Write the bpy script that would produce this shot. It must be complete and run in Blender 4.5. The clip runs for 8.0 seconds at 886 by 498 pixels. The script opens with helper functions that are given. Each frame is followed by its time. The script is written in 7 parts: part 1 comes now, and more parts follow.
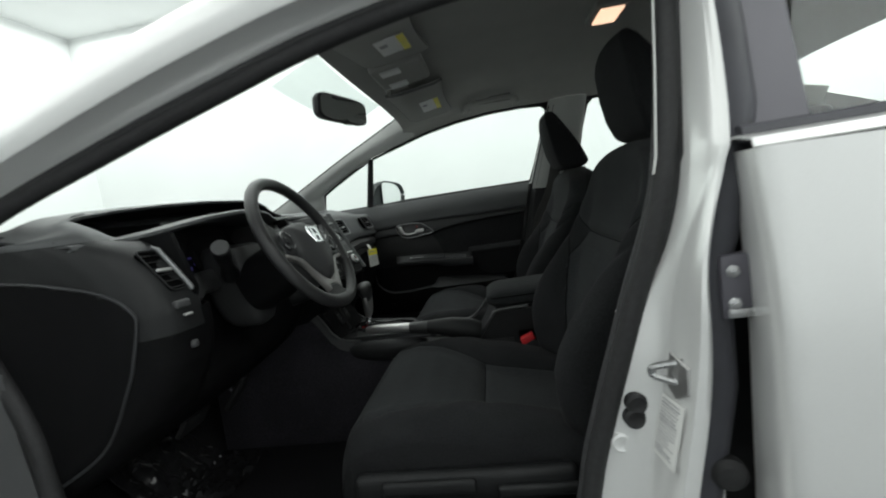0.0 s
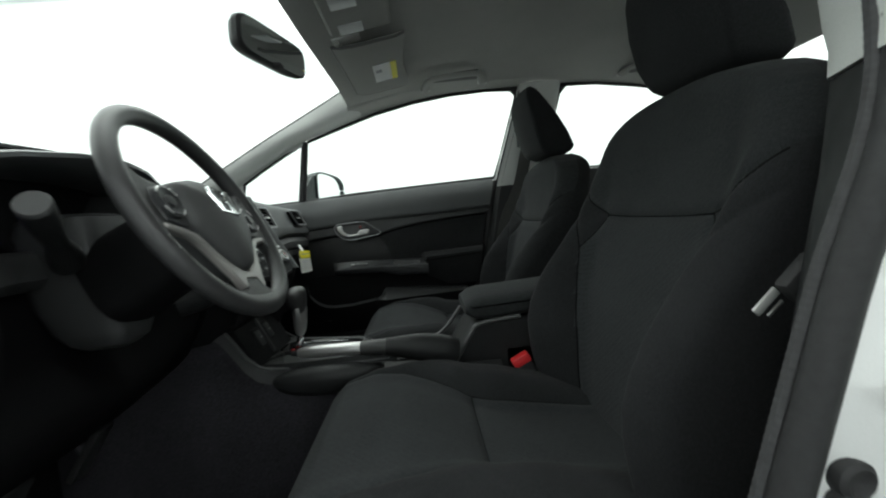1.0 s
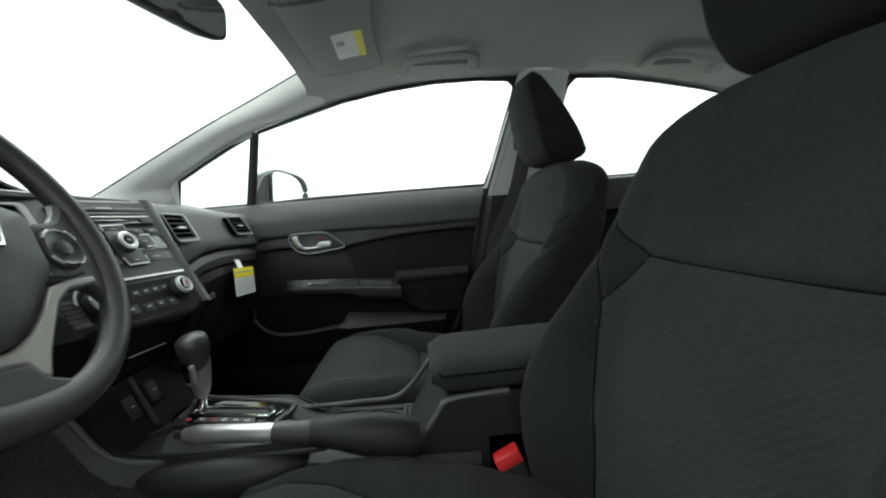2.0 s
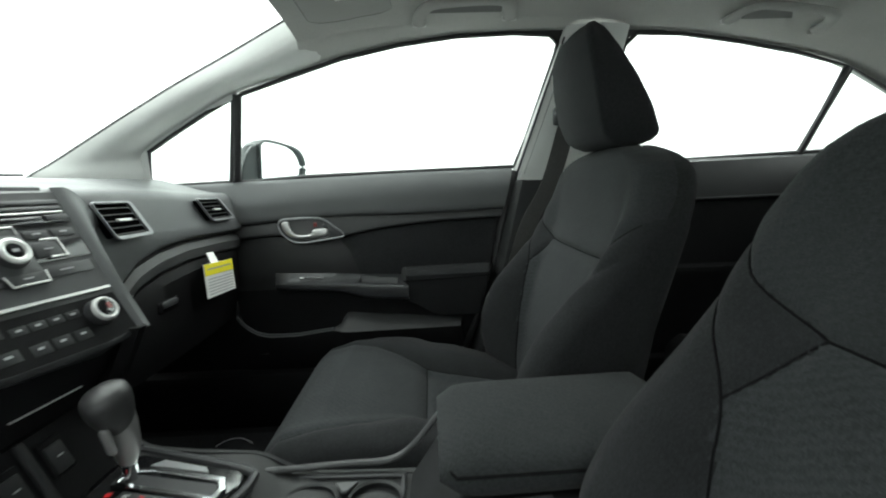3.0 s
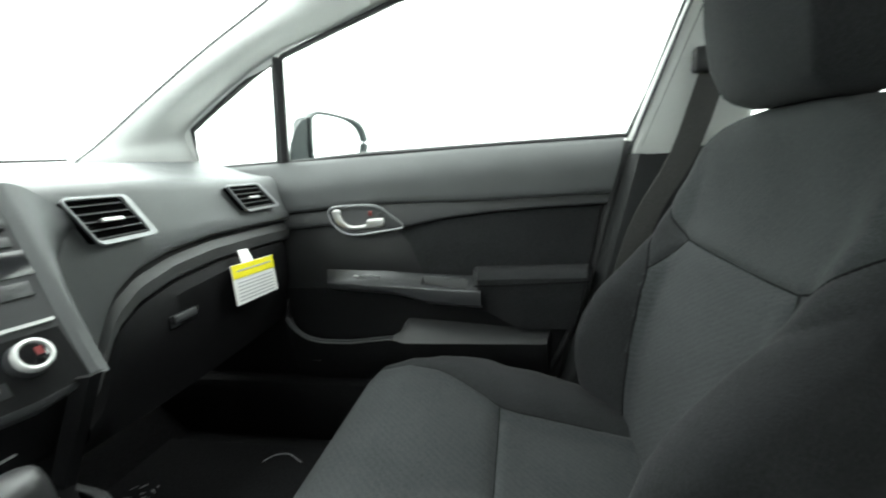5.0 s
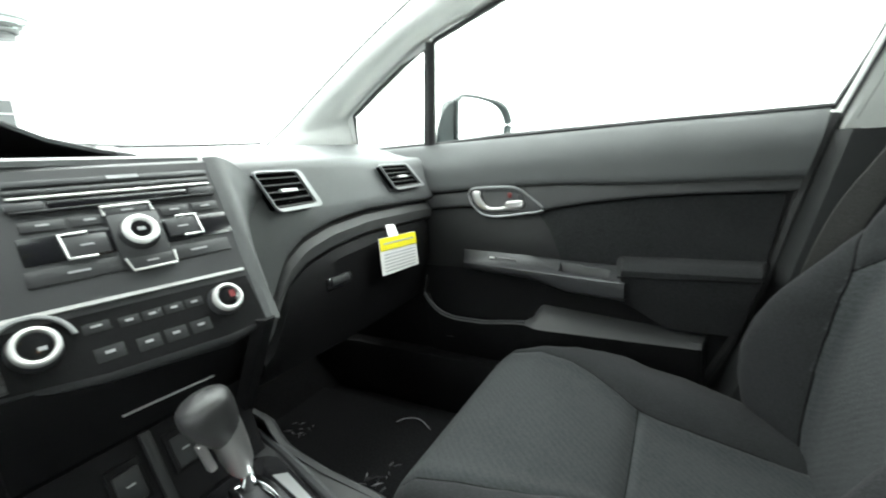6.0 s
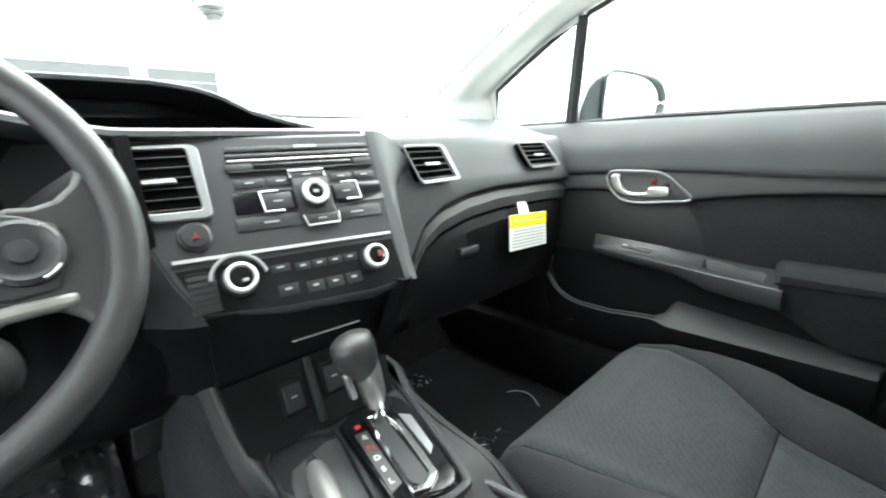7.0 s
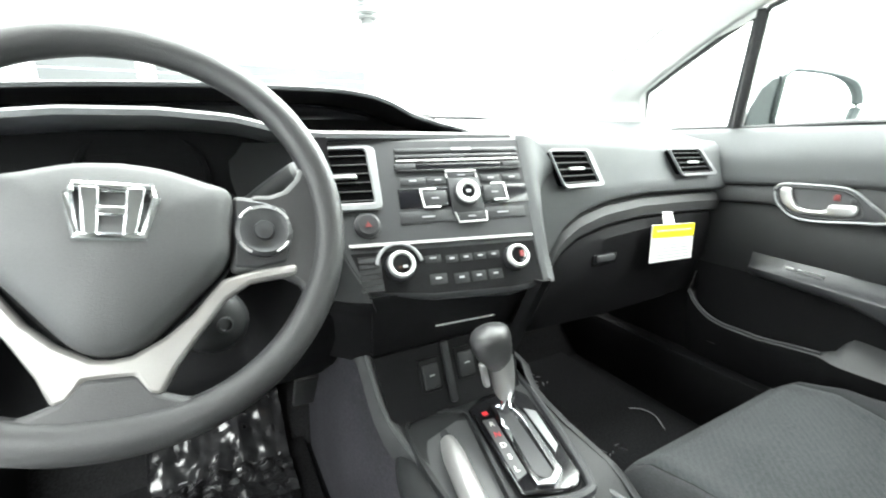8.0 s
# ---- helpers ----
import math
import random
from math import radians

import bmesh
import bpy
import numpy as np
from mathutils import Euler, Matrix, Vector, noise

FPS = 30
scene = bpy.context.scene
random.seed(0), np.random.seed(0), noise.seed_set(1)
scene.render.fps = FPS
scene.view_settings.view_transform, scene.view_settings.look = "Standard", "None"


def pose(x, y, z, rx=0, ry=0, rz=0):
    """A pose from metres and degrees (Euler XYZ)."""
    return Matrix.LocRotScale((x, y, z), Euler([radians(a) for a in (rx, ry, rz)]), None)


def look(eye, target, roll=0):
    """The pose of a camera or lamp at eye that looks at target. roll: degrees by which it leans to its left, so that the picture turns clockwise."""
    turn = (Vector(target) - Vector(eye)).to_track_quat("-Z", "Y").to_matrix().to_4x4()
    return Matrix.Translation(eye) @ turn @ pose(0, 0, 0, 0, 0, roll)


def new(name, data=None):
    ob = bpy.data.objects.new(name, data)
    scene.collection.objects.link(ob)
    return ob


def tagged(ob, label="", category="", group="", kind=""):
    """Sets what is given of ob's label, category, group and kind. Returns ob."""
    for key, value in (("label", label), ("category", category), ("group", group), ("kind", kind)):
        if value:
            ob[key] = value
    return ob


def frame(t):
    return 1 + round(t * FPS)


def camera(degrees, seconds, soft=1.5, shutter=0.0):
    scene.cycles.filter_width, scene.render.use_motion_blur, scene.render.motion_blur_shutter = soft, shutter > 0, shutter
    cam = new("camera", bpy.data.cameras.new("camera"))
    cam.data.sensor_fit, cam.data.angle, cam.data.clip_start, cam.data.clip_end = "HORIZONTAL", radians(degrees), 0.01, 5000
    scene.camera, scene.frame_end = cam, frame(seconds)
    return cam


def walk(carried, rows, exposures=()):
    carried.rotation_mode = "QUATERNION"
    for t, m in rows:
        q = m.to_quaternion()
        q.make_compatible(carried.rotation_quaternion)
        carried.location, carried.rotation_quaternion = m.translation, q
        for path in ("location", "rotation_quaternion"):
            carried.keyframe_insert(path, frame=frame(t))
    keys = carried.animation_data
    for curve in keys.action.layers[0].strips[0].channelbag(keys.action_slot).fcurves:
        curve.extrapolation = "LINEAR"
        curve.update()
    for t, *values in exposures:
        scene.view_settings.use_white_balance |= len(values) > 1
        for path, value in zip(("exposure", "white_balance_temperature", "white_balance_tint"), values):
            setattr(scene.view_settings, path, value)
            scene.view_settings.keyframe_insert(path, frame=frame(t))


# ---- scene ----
cam = camera(91.0, 8.0, soft=2.0, shutter=0.35)
PATH = [
    (0, (0.278, -1.356, 0.882), (0.038, 0.618, 0.668), -7.9),
    (0.5, (0.184, -1.192, 0.81), (0.079, 0.794, 0.599), -8.4),
    (1, (0.15, -1.043, 0.792), (0.246, 0.949, 0.638), -6.1),
    (1.5, (0.182, -0.908, 0.817), (0.424, 1.073, 0.679), -5.4),
    (1.7, (0.208, -0.84, 0.817), (0.415, 1.145, 0.698), -4.9),
    (2.8, (0.229, -0.546, 0.878), (0.25, 1.431, 0.572), -2.4),
    (3, (0.232, -0.504, 0.883), (0.288, 1.473, 0.583), -1.9),
    (3.5, (0.239, -0.403, 0.895), (0.312, 1.574, 0.599), -0.8),
    (4, (0.261, -0.315, 0.895), (0.427, 1.651, 0.571), -0.8),
    (4.5, (0.269, -0.259, 0.899), (0.338, 1.716, 0.592), -1.5),
    (4.7, (0.262, -0.252, 0.9), (0.16, 1.714, 0.546), -2.5),
    (5.8, (0.252, -0.234, 0.88), (-0.577, 1.524, 0.409), -2.7),
    (6, (0.253, -0.238, 0.882), (-0.687, 1.474, 0.453), -3.3),
    (6.5, (0.255, -0.251, 0.885), (-0.914, 1.299, 0.405), -1.9),
    (7, (0.26, -0.263, 0.892), (-1.117, 1.09, 0.369), -1.3),
    (7.5, (0.256, -0.294, 0.895), (-1.306, 0.831, 0.353), -1.5),
    (8, (0.261, -0.309, 0.905), (-1.428, 0.621, 0.372), -0.2),
]
EXPOSURES = [(0.0, -1.0, 6500, 8), (0.5, -0.87, 6450, 5), (1.0, -0.44, 6450, 5), (1.5, -0.10, 6450, 5), (3.0, 0.52, 6450, 4), (3.5, 0.72, 6450, 4), (4.5, 1.14, 6450, 4), (6.0, 1.53, 6450, 5), (7.0, 1.98, 6450, 6), (8.0, 2.52, 6500, 8)]
walk(cam, [(t, look(eye, target, roll)) for t, eye, target, roll in PATH], EXPOSURES)


# ---- world and light ----
world = bpy.data.worlds.new("studio_world")
scene.world = world
world.use_nodes = True
world.node_tree.nodes["Background"].inputs[0].default_value = (0.9, 0.95, 0.93, 1)
world.node_tree.nodes["Background"].inputs[1].default_value = 0.3

# unseen, assumed overhead softboxes; near shares dim the driver's seat, brighten the rear door
LAMP_WATTS = 250.0
for lx, near in ((-3.55, 0.5), (0.4, 0.36), (4.35, 1.1)):
    for ly, share in ((-2.25, near), (2.45, 1.05)):
        lamp = bpy.data.lights.new("assumed_softbox", "AREA")
        lamp.shape, lamp.size, lamp.size_y, lamp.energy = "RECTANGLE", 3.8, 4.55, LAMP_WATTS * share
        lamp.color = (0.97, 1.0, 0.985)
        ob = new("assumed_softbox", lamp)
        ob.matrix_world = pose(lx, ly, 3.93)


# ---- materials ----
def mat(name, color, rough=0.5, metal=0.0, grain=0.0, scale=400.0, bump=0.0, bump_scale=600.0, stain=0.0, stain_scale=6.0,
        spec=0.5, coat=0.0, wear=0.0):
    m = bpy.data.materials.new(name)
    m.use_nodes = True
    nt = m.node_tree
    b = nt.nodes["Principled BSDF"]
    b.inputs["Roughness"].default_value, b.inputs["Metallic"].default_value = rough, metal
    b.inputs["Specular IOR Level"].default_value = spec
    b.inputs["Coat Weight"].default_value = coat
    b.inputs["Coat Roughness"].default_value = 0.06
    b.inputs["Base Color"].default_value = (*color, 1)
    coords = nt.nodes.new("ShaderNodeTexCoord")

    def noise_node(sc, detail=4.0):
        n = nt.nodes.new("ShaderNodeTexNoise")
        n.inputs["Scale"].default_value, n.inputs["Detail"].default_value = sc, detail
        nt.links.new(coords.outputs["Object"], n.inputs["Vector"])
        return n

    def mixed(source, amount, sc, detail):
        n = noise_node(sc, detail)
        r = nt.nodes.new("ShaderNodeMapRange")
        r.inputs["From Min"].default_value, r.inputs["From Max"].default_value = 0.3, 0.7
        r.inputs["To Min"].default_value, r.inputs["To Max"].default_value = 1 - amount, 1 + amount
        nt.links.new(n.outputs["Fac"], r.inputs["Value"])
        mul = nt.nodes.new("ShaderNodeVectorMath")
        mul.operation = "SCALE"
        if source is None:
            mul.inputs[0].default_value = color
        else:
            nt.links.new(source, mul.inputs[0])
        nt.links.new(r.outputs["Result"], mul.inputs["Scale"])
        return mul.outputs["Vector"]

    out = None
    if grain:
        out = mixed(out, grain, scale, 2.0)
    if stain:
        out = mixed(out, stain, stain_scale, 5.0)
    if out is not None:
        nt.links.new(out, b.inputs["Base Color"])
    if wear:
        n = noise_node(stain_scale * 2.3, 6.0)
        r = nt.nodes.new("ShaderNodeMapRange")
        r.inputs["From Min"].default_value, r.inputs["From Max"].default_value = 0.3, 0.7
        r.inputs["To Min"].default_value, r.inputs["To Max"].default_value = rough - wear, rough + wear
        nt.links.new(n.outputs["Fac"], r.inputs["Value"])
        nt.links.new(r.outputs["Result"], b.inputs["Roughness"])
    if bump:
        n = noise_node(bump_scale, 3.0)
        bp = nt.nodes.new("ShaderNodeBump")
        bp.inputs["Strength"].default_value, bp.inputs["Distance"].default_value = bump, 0.0006
        nt.links.new(n.outputs["Fac"], bp.inputs["Height"])
        nt.links.new(bp.outputs["Normal"], b.inputs["Normal"])
    return m


def woven(name, dark, light, ribs=0.0):
    """Knitted seat cloth: stretched fine threads, a soft mottle and, if asked, faint ribs across."""
    m = mat(name, dark, 0.95, spec=0.12)
    nt = m.node_tree
    b = nt.nodes["Principled BSDF"]
    b.inputs["Sheen Weight"].default_value = 0.03
    b.inputs["Sheen Roughness"].default_value = 0.5
    coords = nt.nodes.new("ShaderNodeTexCoord")

    def threads(stretch, scale, detail):
        mp = nt.nodes.new("ShaderNodeMapping")
        mp.inputs["Scale"].default_value = stretch
        n = nt.nodes.new("ShaderNodeTexNoise")
        n.inputs["Scale"].default_value, n.inputs["Detail"].default_value = scale, detail
        nt.links.new(coords.outputs["Object"], mp.inputs["Vector"])
        nt.links.new(mp.outputs["Vector"], n.inputs["Vector"])
        return n.outputs["Fac"]

    def mixed(op, a, b2):
        n = nt.nodes.new("ShaderNodeMath")
        n.operation = op
        for k, v in enumerate((a, b2)):
            if isinstance(v, float):
                n.inputs[k].default_value = v
            else:
                nt.links.new(v, n.inputs[k])
        return n.outputs[0]

    warp = threads((1, 0.25, 1), 900.0, 2.0)
    weft = threads((0.25, 1, 0.25), 900.0, 2.0)
    cloth = mixed("MULTIPLY", warp, weft)
    mottle = threads((1, 1, 1), 9.0, 7.0)
    total = mixed("ADD", mixed("MULTIPLY", cloth, 1.7), mixed("MULTIPLY", mottle, 0.55))
    if ribs:
        w = nt.nodes.new("ShaderNodeTexWave")
        w.wave_type, w.bands_direction = "BANDS", "DIAGONAL"
        w.inputs["Scale"].default_value, w.inputs["Distortion"].default_value, w.inputs["Detail"].default_value, w.inputs["Detail Scale"].default_value = 48.0, 5.0, 2.0, 3.0
        nt.links.new(coords.outputs["Object"], w.inputs["Vector"])
        total = mixed("ADD", total, mixed("MULTIPLY", w.outputs["Fac"], ribs))
    ramp = nt.nodes.new("ShaderNodeMapRange")
    ramp.inputs["From Min"].default_value, ramp.inputs["From Max"].default_value = 0.45, 1.0
    nt.links.new(total, ramp.inputs["Value"])
    mix = nt.nodes.new("ShaderNodeMix")
    mix.data_type = "RGBA"
    nt.links.new(ramp.outputs["Result"], mix.inputs[0])
    mix.inputs[6].default_value, mix.inputs[7].default_value = (*dark, 1), (*light, 1)
    nt.links.new(mix.outputs[2], b.inputs["Base Color"])
    bp = nt.nodes.new("ShaderNodeBump")
    bp.inputs["Strength"].default_value, bp.inputs["Distance"].default_value = 0.6, 0.0012
    nt.links.new(total, bp.inputs["Height"])
    nt.links.new(bp.outputs["Normal"], b.inputs["Normal"])
    return m


M = {
    "wall": mat("white_wall_paint", (0.88, 0.9, 0.89), 0.7, stain=0.03, stain_scale=0.8, bump=0.1, bump_scale=60),
    "floor": mat("grey_epoxy_floor", (0.14, 0.145, 0.15), 0.4, stain=0.05, stain_scale=1.2, wear=0.1),
    "panel_grey": mat("grey_window_panel", (0.03, 0.033, 0.034), 0.4, stain=0.05),
    "silver": mat("silver_car_paint", (0.86, 0.86, 0.85), 0.28, 0.35, grain=0.04, scale=1500, coat=0.5, stain=0.03, stain_scale=3),
    "dark_paint": mat("dark_jamb", (0.05, 0.05, 0.06), 0.55, stain=0.2, stain_scale=12),
    "frame_grey": mat("satin_dark_frame", (0.115, 0.11, 0.13), 0.4, stain=0.05, stain_scale=6),
    "rubber": mat("black_rubber", (0.018, 0.018, 0.019), 0.65, grain=0.2, scale=120, bump=0.3, bump_scale=300),
    "seal_grey": mat("dark_grey_seal", (0.036, 0.036, 0.038), 0.65, grain=0.15, scale=120, stain=0.1),
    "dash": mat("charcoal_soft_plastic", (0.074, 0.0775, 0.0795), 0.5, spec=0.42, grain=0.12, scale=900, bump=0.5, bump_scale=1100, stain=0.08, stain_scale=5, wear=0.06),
    "hub": mat("charcoal_hub_cover", (0.048, 0.049, 0.05), 0.55, grain=0.1, scale=900, bump=0.5, bump_scale=1000, stain=0.06),
    # base colour lowered below the plastic's own black to deepen its shade
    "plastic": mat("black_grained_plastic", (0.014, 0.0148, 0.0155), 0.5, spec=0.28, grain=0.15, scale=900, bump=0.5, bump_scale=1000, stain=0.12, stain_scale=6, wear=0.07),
    "stack": mat("dark_grey_stack_plastic", (0.032, 0.033, 0.035), 0.45, spec=0.35, grain=0.08, scale=1200, bump=0.3, bump_scale=1300, stain=0.06, wear=0.05),
    "gloss": mat("piano_black", (0.008, 0.008, 0.009), 0.1, coat=0.4, wear=0.03),
    "screen": mat("display_black", (0.006, 0.006, 0.008), 0.16),
    "button": mat("dark_button", (0.025, 0.026, 0.028), 0.42, grain=0.1, scale=800),
    "grey_mark": mat("pale_print", (0.30, 0.305, 0.31), 0.5),
    # pale, half-metal base: the reflected windscreen is put into the colour
    "bright": mat("bright_metal_painted_reflection", (0.62, 0.62, 0.61), 0.38, 0.5),
    "void": mat("matt_black_well_shade", (0.004, 0.004, 0.0042), 1.0, spec=0.0),
    "slat": mat("black_vent_slat", (0.010, 0.010, 0.011), 0.38),
    # for the unseen west wall, greyed to throw less light into the car
    "west": mat("unseen_west_wall_grey", (0.72, 0.73, 0.74), 0.6, stain=0.08, stain_scale=1.5),
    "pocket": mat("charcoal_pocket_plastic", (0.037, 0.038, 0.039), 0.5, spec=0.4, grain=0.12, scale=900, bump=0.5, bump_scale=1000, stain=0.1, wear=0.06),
    "arm_plastic": mat("charcoal_satin_armrest", (0.030, 0.031, 0.033), 0.34, grain=0.1, scale=900, bump=0.3, bump_scale=1000, stain=0.08, wear=0.05),
    "jar_grey": mat("grey_metal", (0.035, 0.036, 0.036), 0.5),
    "spoke": mat("satin_spoke_paint", (0.29, 0.278, 0.270), 0.42, 0.6, grain=0.04, scale=1500, wear=0.05),
    "card": mat("black_moulded_door_card", (0.0108, 0.0112, 0.0117), 0.5, spec=0.3, grain=0.15, scale=900, bump=0.5, bump_scale=1000, stain=0.12, stain_scale=6, wear=0.07),
    "flank": mat("dark_purple_grey_carpet", (0.025, 0.024, 0.028), 0.95, grain=0.35, scale=260, bump=0.8, bump_scale=240, stain=0.2, stain_scale=9, spec=0.1),
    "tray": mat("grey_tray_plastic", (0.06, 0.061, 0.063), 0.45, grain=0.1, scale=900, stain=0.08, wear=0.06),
    # the same black taken much darker and duller, with shade put into the colour
    "shade_plastic": mat("shade_darkened_black_plastic", (0.0064, 0.0064, 0.0069), 0.6, spec=0.08, grain=0.2, scale=900, bump=0.5, bump_scale=900, stain=0.15),
    "chrome": mat("chrome", (0.8, 0.81, 0.82), 0.12, 1.0, wear=0.05),
    "satin": mat("satin_silver", (0.52, 0.515, 0.51), 0.34, 0.85, grain=0.04, scale=1500, wear=0.05),
    "vent_trim": mat("silver_vent_surround", (0.24, 0.245, 0.25), 0.4, 0.5, wear=0.05),
    "headliner": mat("grey_headliner_cloth", (0.42, 0.42, 0.40), 0.95, grain=0.12, scale=700, bump=0.6, bump_scale=500, stain=0.05, spec=0.1),
    "pillar": mat("pale_grey_pillar_trim", (0.64, 0.65, 0.63), 0.65, grain=0.06, scale=700, bump=0.5, bump_scale=700, stain=0.04, spec=0.3),
    "visor_edge": mat("dark_grey_visor_piping", (0.16, 0.16, 0.155), 0.9, grain=0.08, scale=800),
    "visor": mat("grey_visor_cloth", (0.37, 0.37, 0.35), 0.9, grain=0.08, scale=800, bump=0.4, bump_scale=700, spec=0.15),
    "bolster": woven("black_bolster_cloth", (0.0132, 0.0138, 0.0146), (0.0252, 0.0263, 0.0278)),
    "insert": woven("charcoal_insert_cloth", (0.0176, 0.0190, 0.0199), (0.0338, 0.0366, 0.0382), 0.2),
    "upper": woven("charcoal_upper_cloth", (0.0176, 0.0190, 0.0197), (0.0335, 0.0362, 0.0374), 0.1),
    "side_cloth": woven("black_side_cloth", (0.0125, 0.0130, 0.0137), (0.0245, 0.0254, 0.0266)),
    # seat cloth taken several times darker, so the rear's shade is in the colour
    "bench": woven("shade_darkened_bench_cloth", (0.0022, 0.0023, 0.0025), (0.0046, 0.0048, 0.0051)),
    "seam": mat("black_thread_seam", (0.009, 0.009, 0.0095), 1.0, spec=0.0),
    "carpet": mat("black_carpet", (0.0120, 0.0120, 0.0126), 1.0, grain=0.5, scale=300, bump=1.0, bump_scale=250, spec=0.1),
    "mat": mat("black_mat_carpet", (0.0120, 0.0120, 0.0128), 1.0, grain=0.5, scale=260, bump=1.0, bump_scale=220, spec=0.05),
    "leather": mat("black_moulded_rim", (0.03, 0.03, 0.031), 0.42, grain=0.1, scale=900, bump=0.5, bump_scale=900, wear=0.05),
    "belt": mat("dark_grey_belt_webbing", (0.05, 0.049, 0.047), 0.75, grain=0.3, scale=500, bump=0.6, bump_scale=500),
    "white": mat("white_paper", (0.78, 0.78, 0.76), 0.6, stain=0.03, stain_scale=20),
    "ink": mat("grey_ink", (0.36, 0.36, 0.37), 0.6),
    "yellow": mat("yellow_print", (0.85, 0.75, 0.02), 0.5, stain=0.03, stain_scale=30),
    "red": mat("red_plastic", (0.62, 0.025, 0.03), 0.4, stain=0.05, stain_scale=40),
    "dark_red": mat("dull_red", (0.16, 0.02, 0.02), 0.45),
    "white_plastic": mat("white_plastic", (0.7, 0.71, 0.7), 0.4),
    "metal": mat("bare_steel", (0.5, 0.5, 0.5), 0.3, 1.0, stain=0.15, stain_scale=30, wear=0.1),
    "mirror": mat("mirror_silver", (0.86, 0.88, 0.88), 0.02, 1.0),
    "teal": mat("dark_teal_paint", (0.009, 0.015, 0.016), 0.45, stain=0.05),
}


def glass_material(name, tint, alpha):
    """Thin clear pane: mostly lets light straight through, with a faint surface gloss."""
    m = bpy.data.materials.new(name)
    m.use_nodes = True
    nt = m.node_tree
    nt.nodes.remove(nt.nodes["Principled BSDF"])
    tr = nt.nodes.new("ShaderNodeBsdfTransparent")
    tr.inputs[0].default_value = (*tint, 1)
    gl = nt.nodes.new("ShaderNodeBsdfGlossy")
    gl.inputs["Roughness"].default_value = 0.02
    mx = nt.nodes.new("ShaderNodeMixShader")
    mx.inputs[0].default_value = alpha
    nt.links.new(tr.outputs[0], mx.inputs[1])
    nt.links.new(gl.outputs[0], mx.inputs[2])
    nt.links.new(mx.outputs[0], nt.nodes["Material Output"].inputs[0])
    return m


M["glass"] = glass_material("clear_car_glass", (0.95, 0.97, 0.96), 0.035)
M["shade_glass"] = glass_material("tinted_shade_band", (0.72, 0.76, 0.75), 0.05)
M["jar_glass"] = glass_material("grey_jar_glass", (0.58, 0.62, 0.61), 0.08)
# opaque pale grey stands for the glints on clear film
M["glint"] = mat("clear_film_painted_glint", (0.40, 0.40, 0.41), 0.22, stain=0.1, stain_scale=40)
M["film"] = mat("clear_protective_film", (0.014, 0.014, 0.015), 0.2, spec=0.4, coat=0.07, bump=0.6, bump_scale=60, stain=0.2, stain_scale=15)


# ---- mesh helpers ----
def part(name, bm, material, parent=None, label="", smooth=True, bevel=0.0):
    """Links a bmesh as one mesh object, under a thing or a part."""
    me = bpy.data.meshes.new(name)
    bmesh.ops.recalc_face_normals(bm, faces=bm.faces)
    for f in bm.faces:
        f.smooth = smooth
    bm.to_mesh(me)
    bm.free()
    me.materials.append(material)
    ob = new(name, me)
    if smooth:
        me.set_sharp_from_angle(angle=radians(38))
    if parent is not None:
        ob.parent = parent
    if bevel:
        mod = ob.modifiers.new("bevel", "BEVEL")
        mod.width, mod.segments, mod.limit_method, mod.angle_limit = bevel, 2, "ANGLE", radians(40)
        mod.harden_normals = False
    if label:
        ob["label"] = label
    return ob


def thing(name, label, category, at=(0, 0, 0), group="", kind=""):
    ob = new(name)
    ob.empty_display_size = 0.05
    return tagged(ob, label, category, group, kind)


def box(cx, cy, cz, sx, sy, sz, rot=None, bevel=0.0, bm=None, segments=2):
    """A box of full sizes about its centre, its edges rounded by bevel."""
    out = bm or bmesh.new()
    tmp = bmesh.new()
    bmesh.ops.create_cube(tmp, size=1.0)
    bmesh.ops.scale(tmp, vec=(sx, sy, sz), verts=tmp.verts)
    if bevel:
        bmesh.ops.bevel(tmp, geom=list(tmp.edges), offset=min(bevel, 0.49 * min(sx, sy, sz)), segments=segments, profile=0.5, affect="EDGES")
    m = Matrix.Translation((cx, cy, cz)) @ (rot.to_4x4() if rot is not None else Matrix.Identity(4))
    bmesh.ops.transform(tmp, matrix=m, verts=tmp.verts)
    absorb(out, tmp)
    return out


def absorb(out, tmp):
    idx = {v: out.verts.new(v.co) for v in tmp.verts}
    for f in tmp.faces:
        try:
            out.faces.new([idx[v] for v in f.verts])
        except ValueError:
            pass
    tmp.free()
    return out


def spline(pts, n):
    """n + 1 points along a smooth curve through the given ones."""
    p = [Vector(q) for q in pts]
    p = [2 * p[0] - p[1]] + p + [2 * p[-1] - p[-2]]
    out, spans = [], len(p) - 3
    for i in range(n + 1):
        s = i / n * spans
        k = min(int(s), spans - 1)
        t = s - k
        a, b, c, d = p[k:k + 4]
        out.append(0.5 * ((2 * b) + (c - a) * t + (2 * a - 5 * b + 4 * c - d) * t * t + (3 * b - a - 3 * c + d) * t ** 3))
    return out


def loft(rings, closed=True, caps=True, bm=None):
    """Skins a row of rings of equal count. closed: each ring closes on itself."""
    bm = bm or bmesh.new()
    rows = [[bm.verts.new(p) for p in r] for r in rings]
    n = len(rows[0])
    for a, b in zip(rows, rows[1:]):
        for j in range(n if closed else n - 1):
            k = (j + 1) % n
            bm.faces.new((a[j], a[k], b[k], b[j]))
    if caps and closed:
        bm.faces.new(rows[0][::-1])
        bm.faces.new(rows[-1])
    return bm


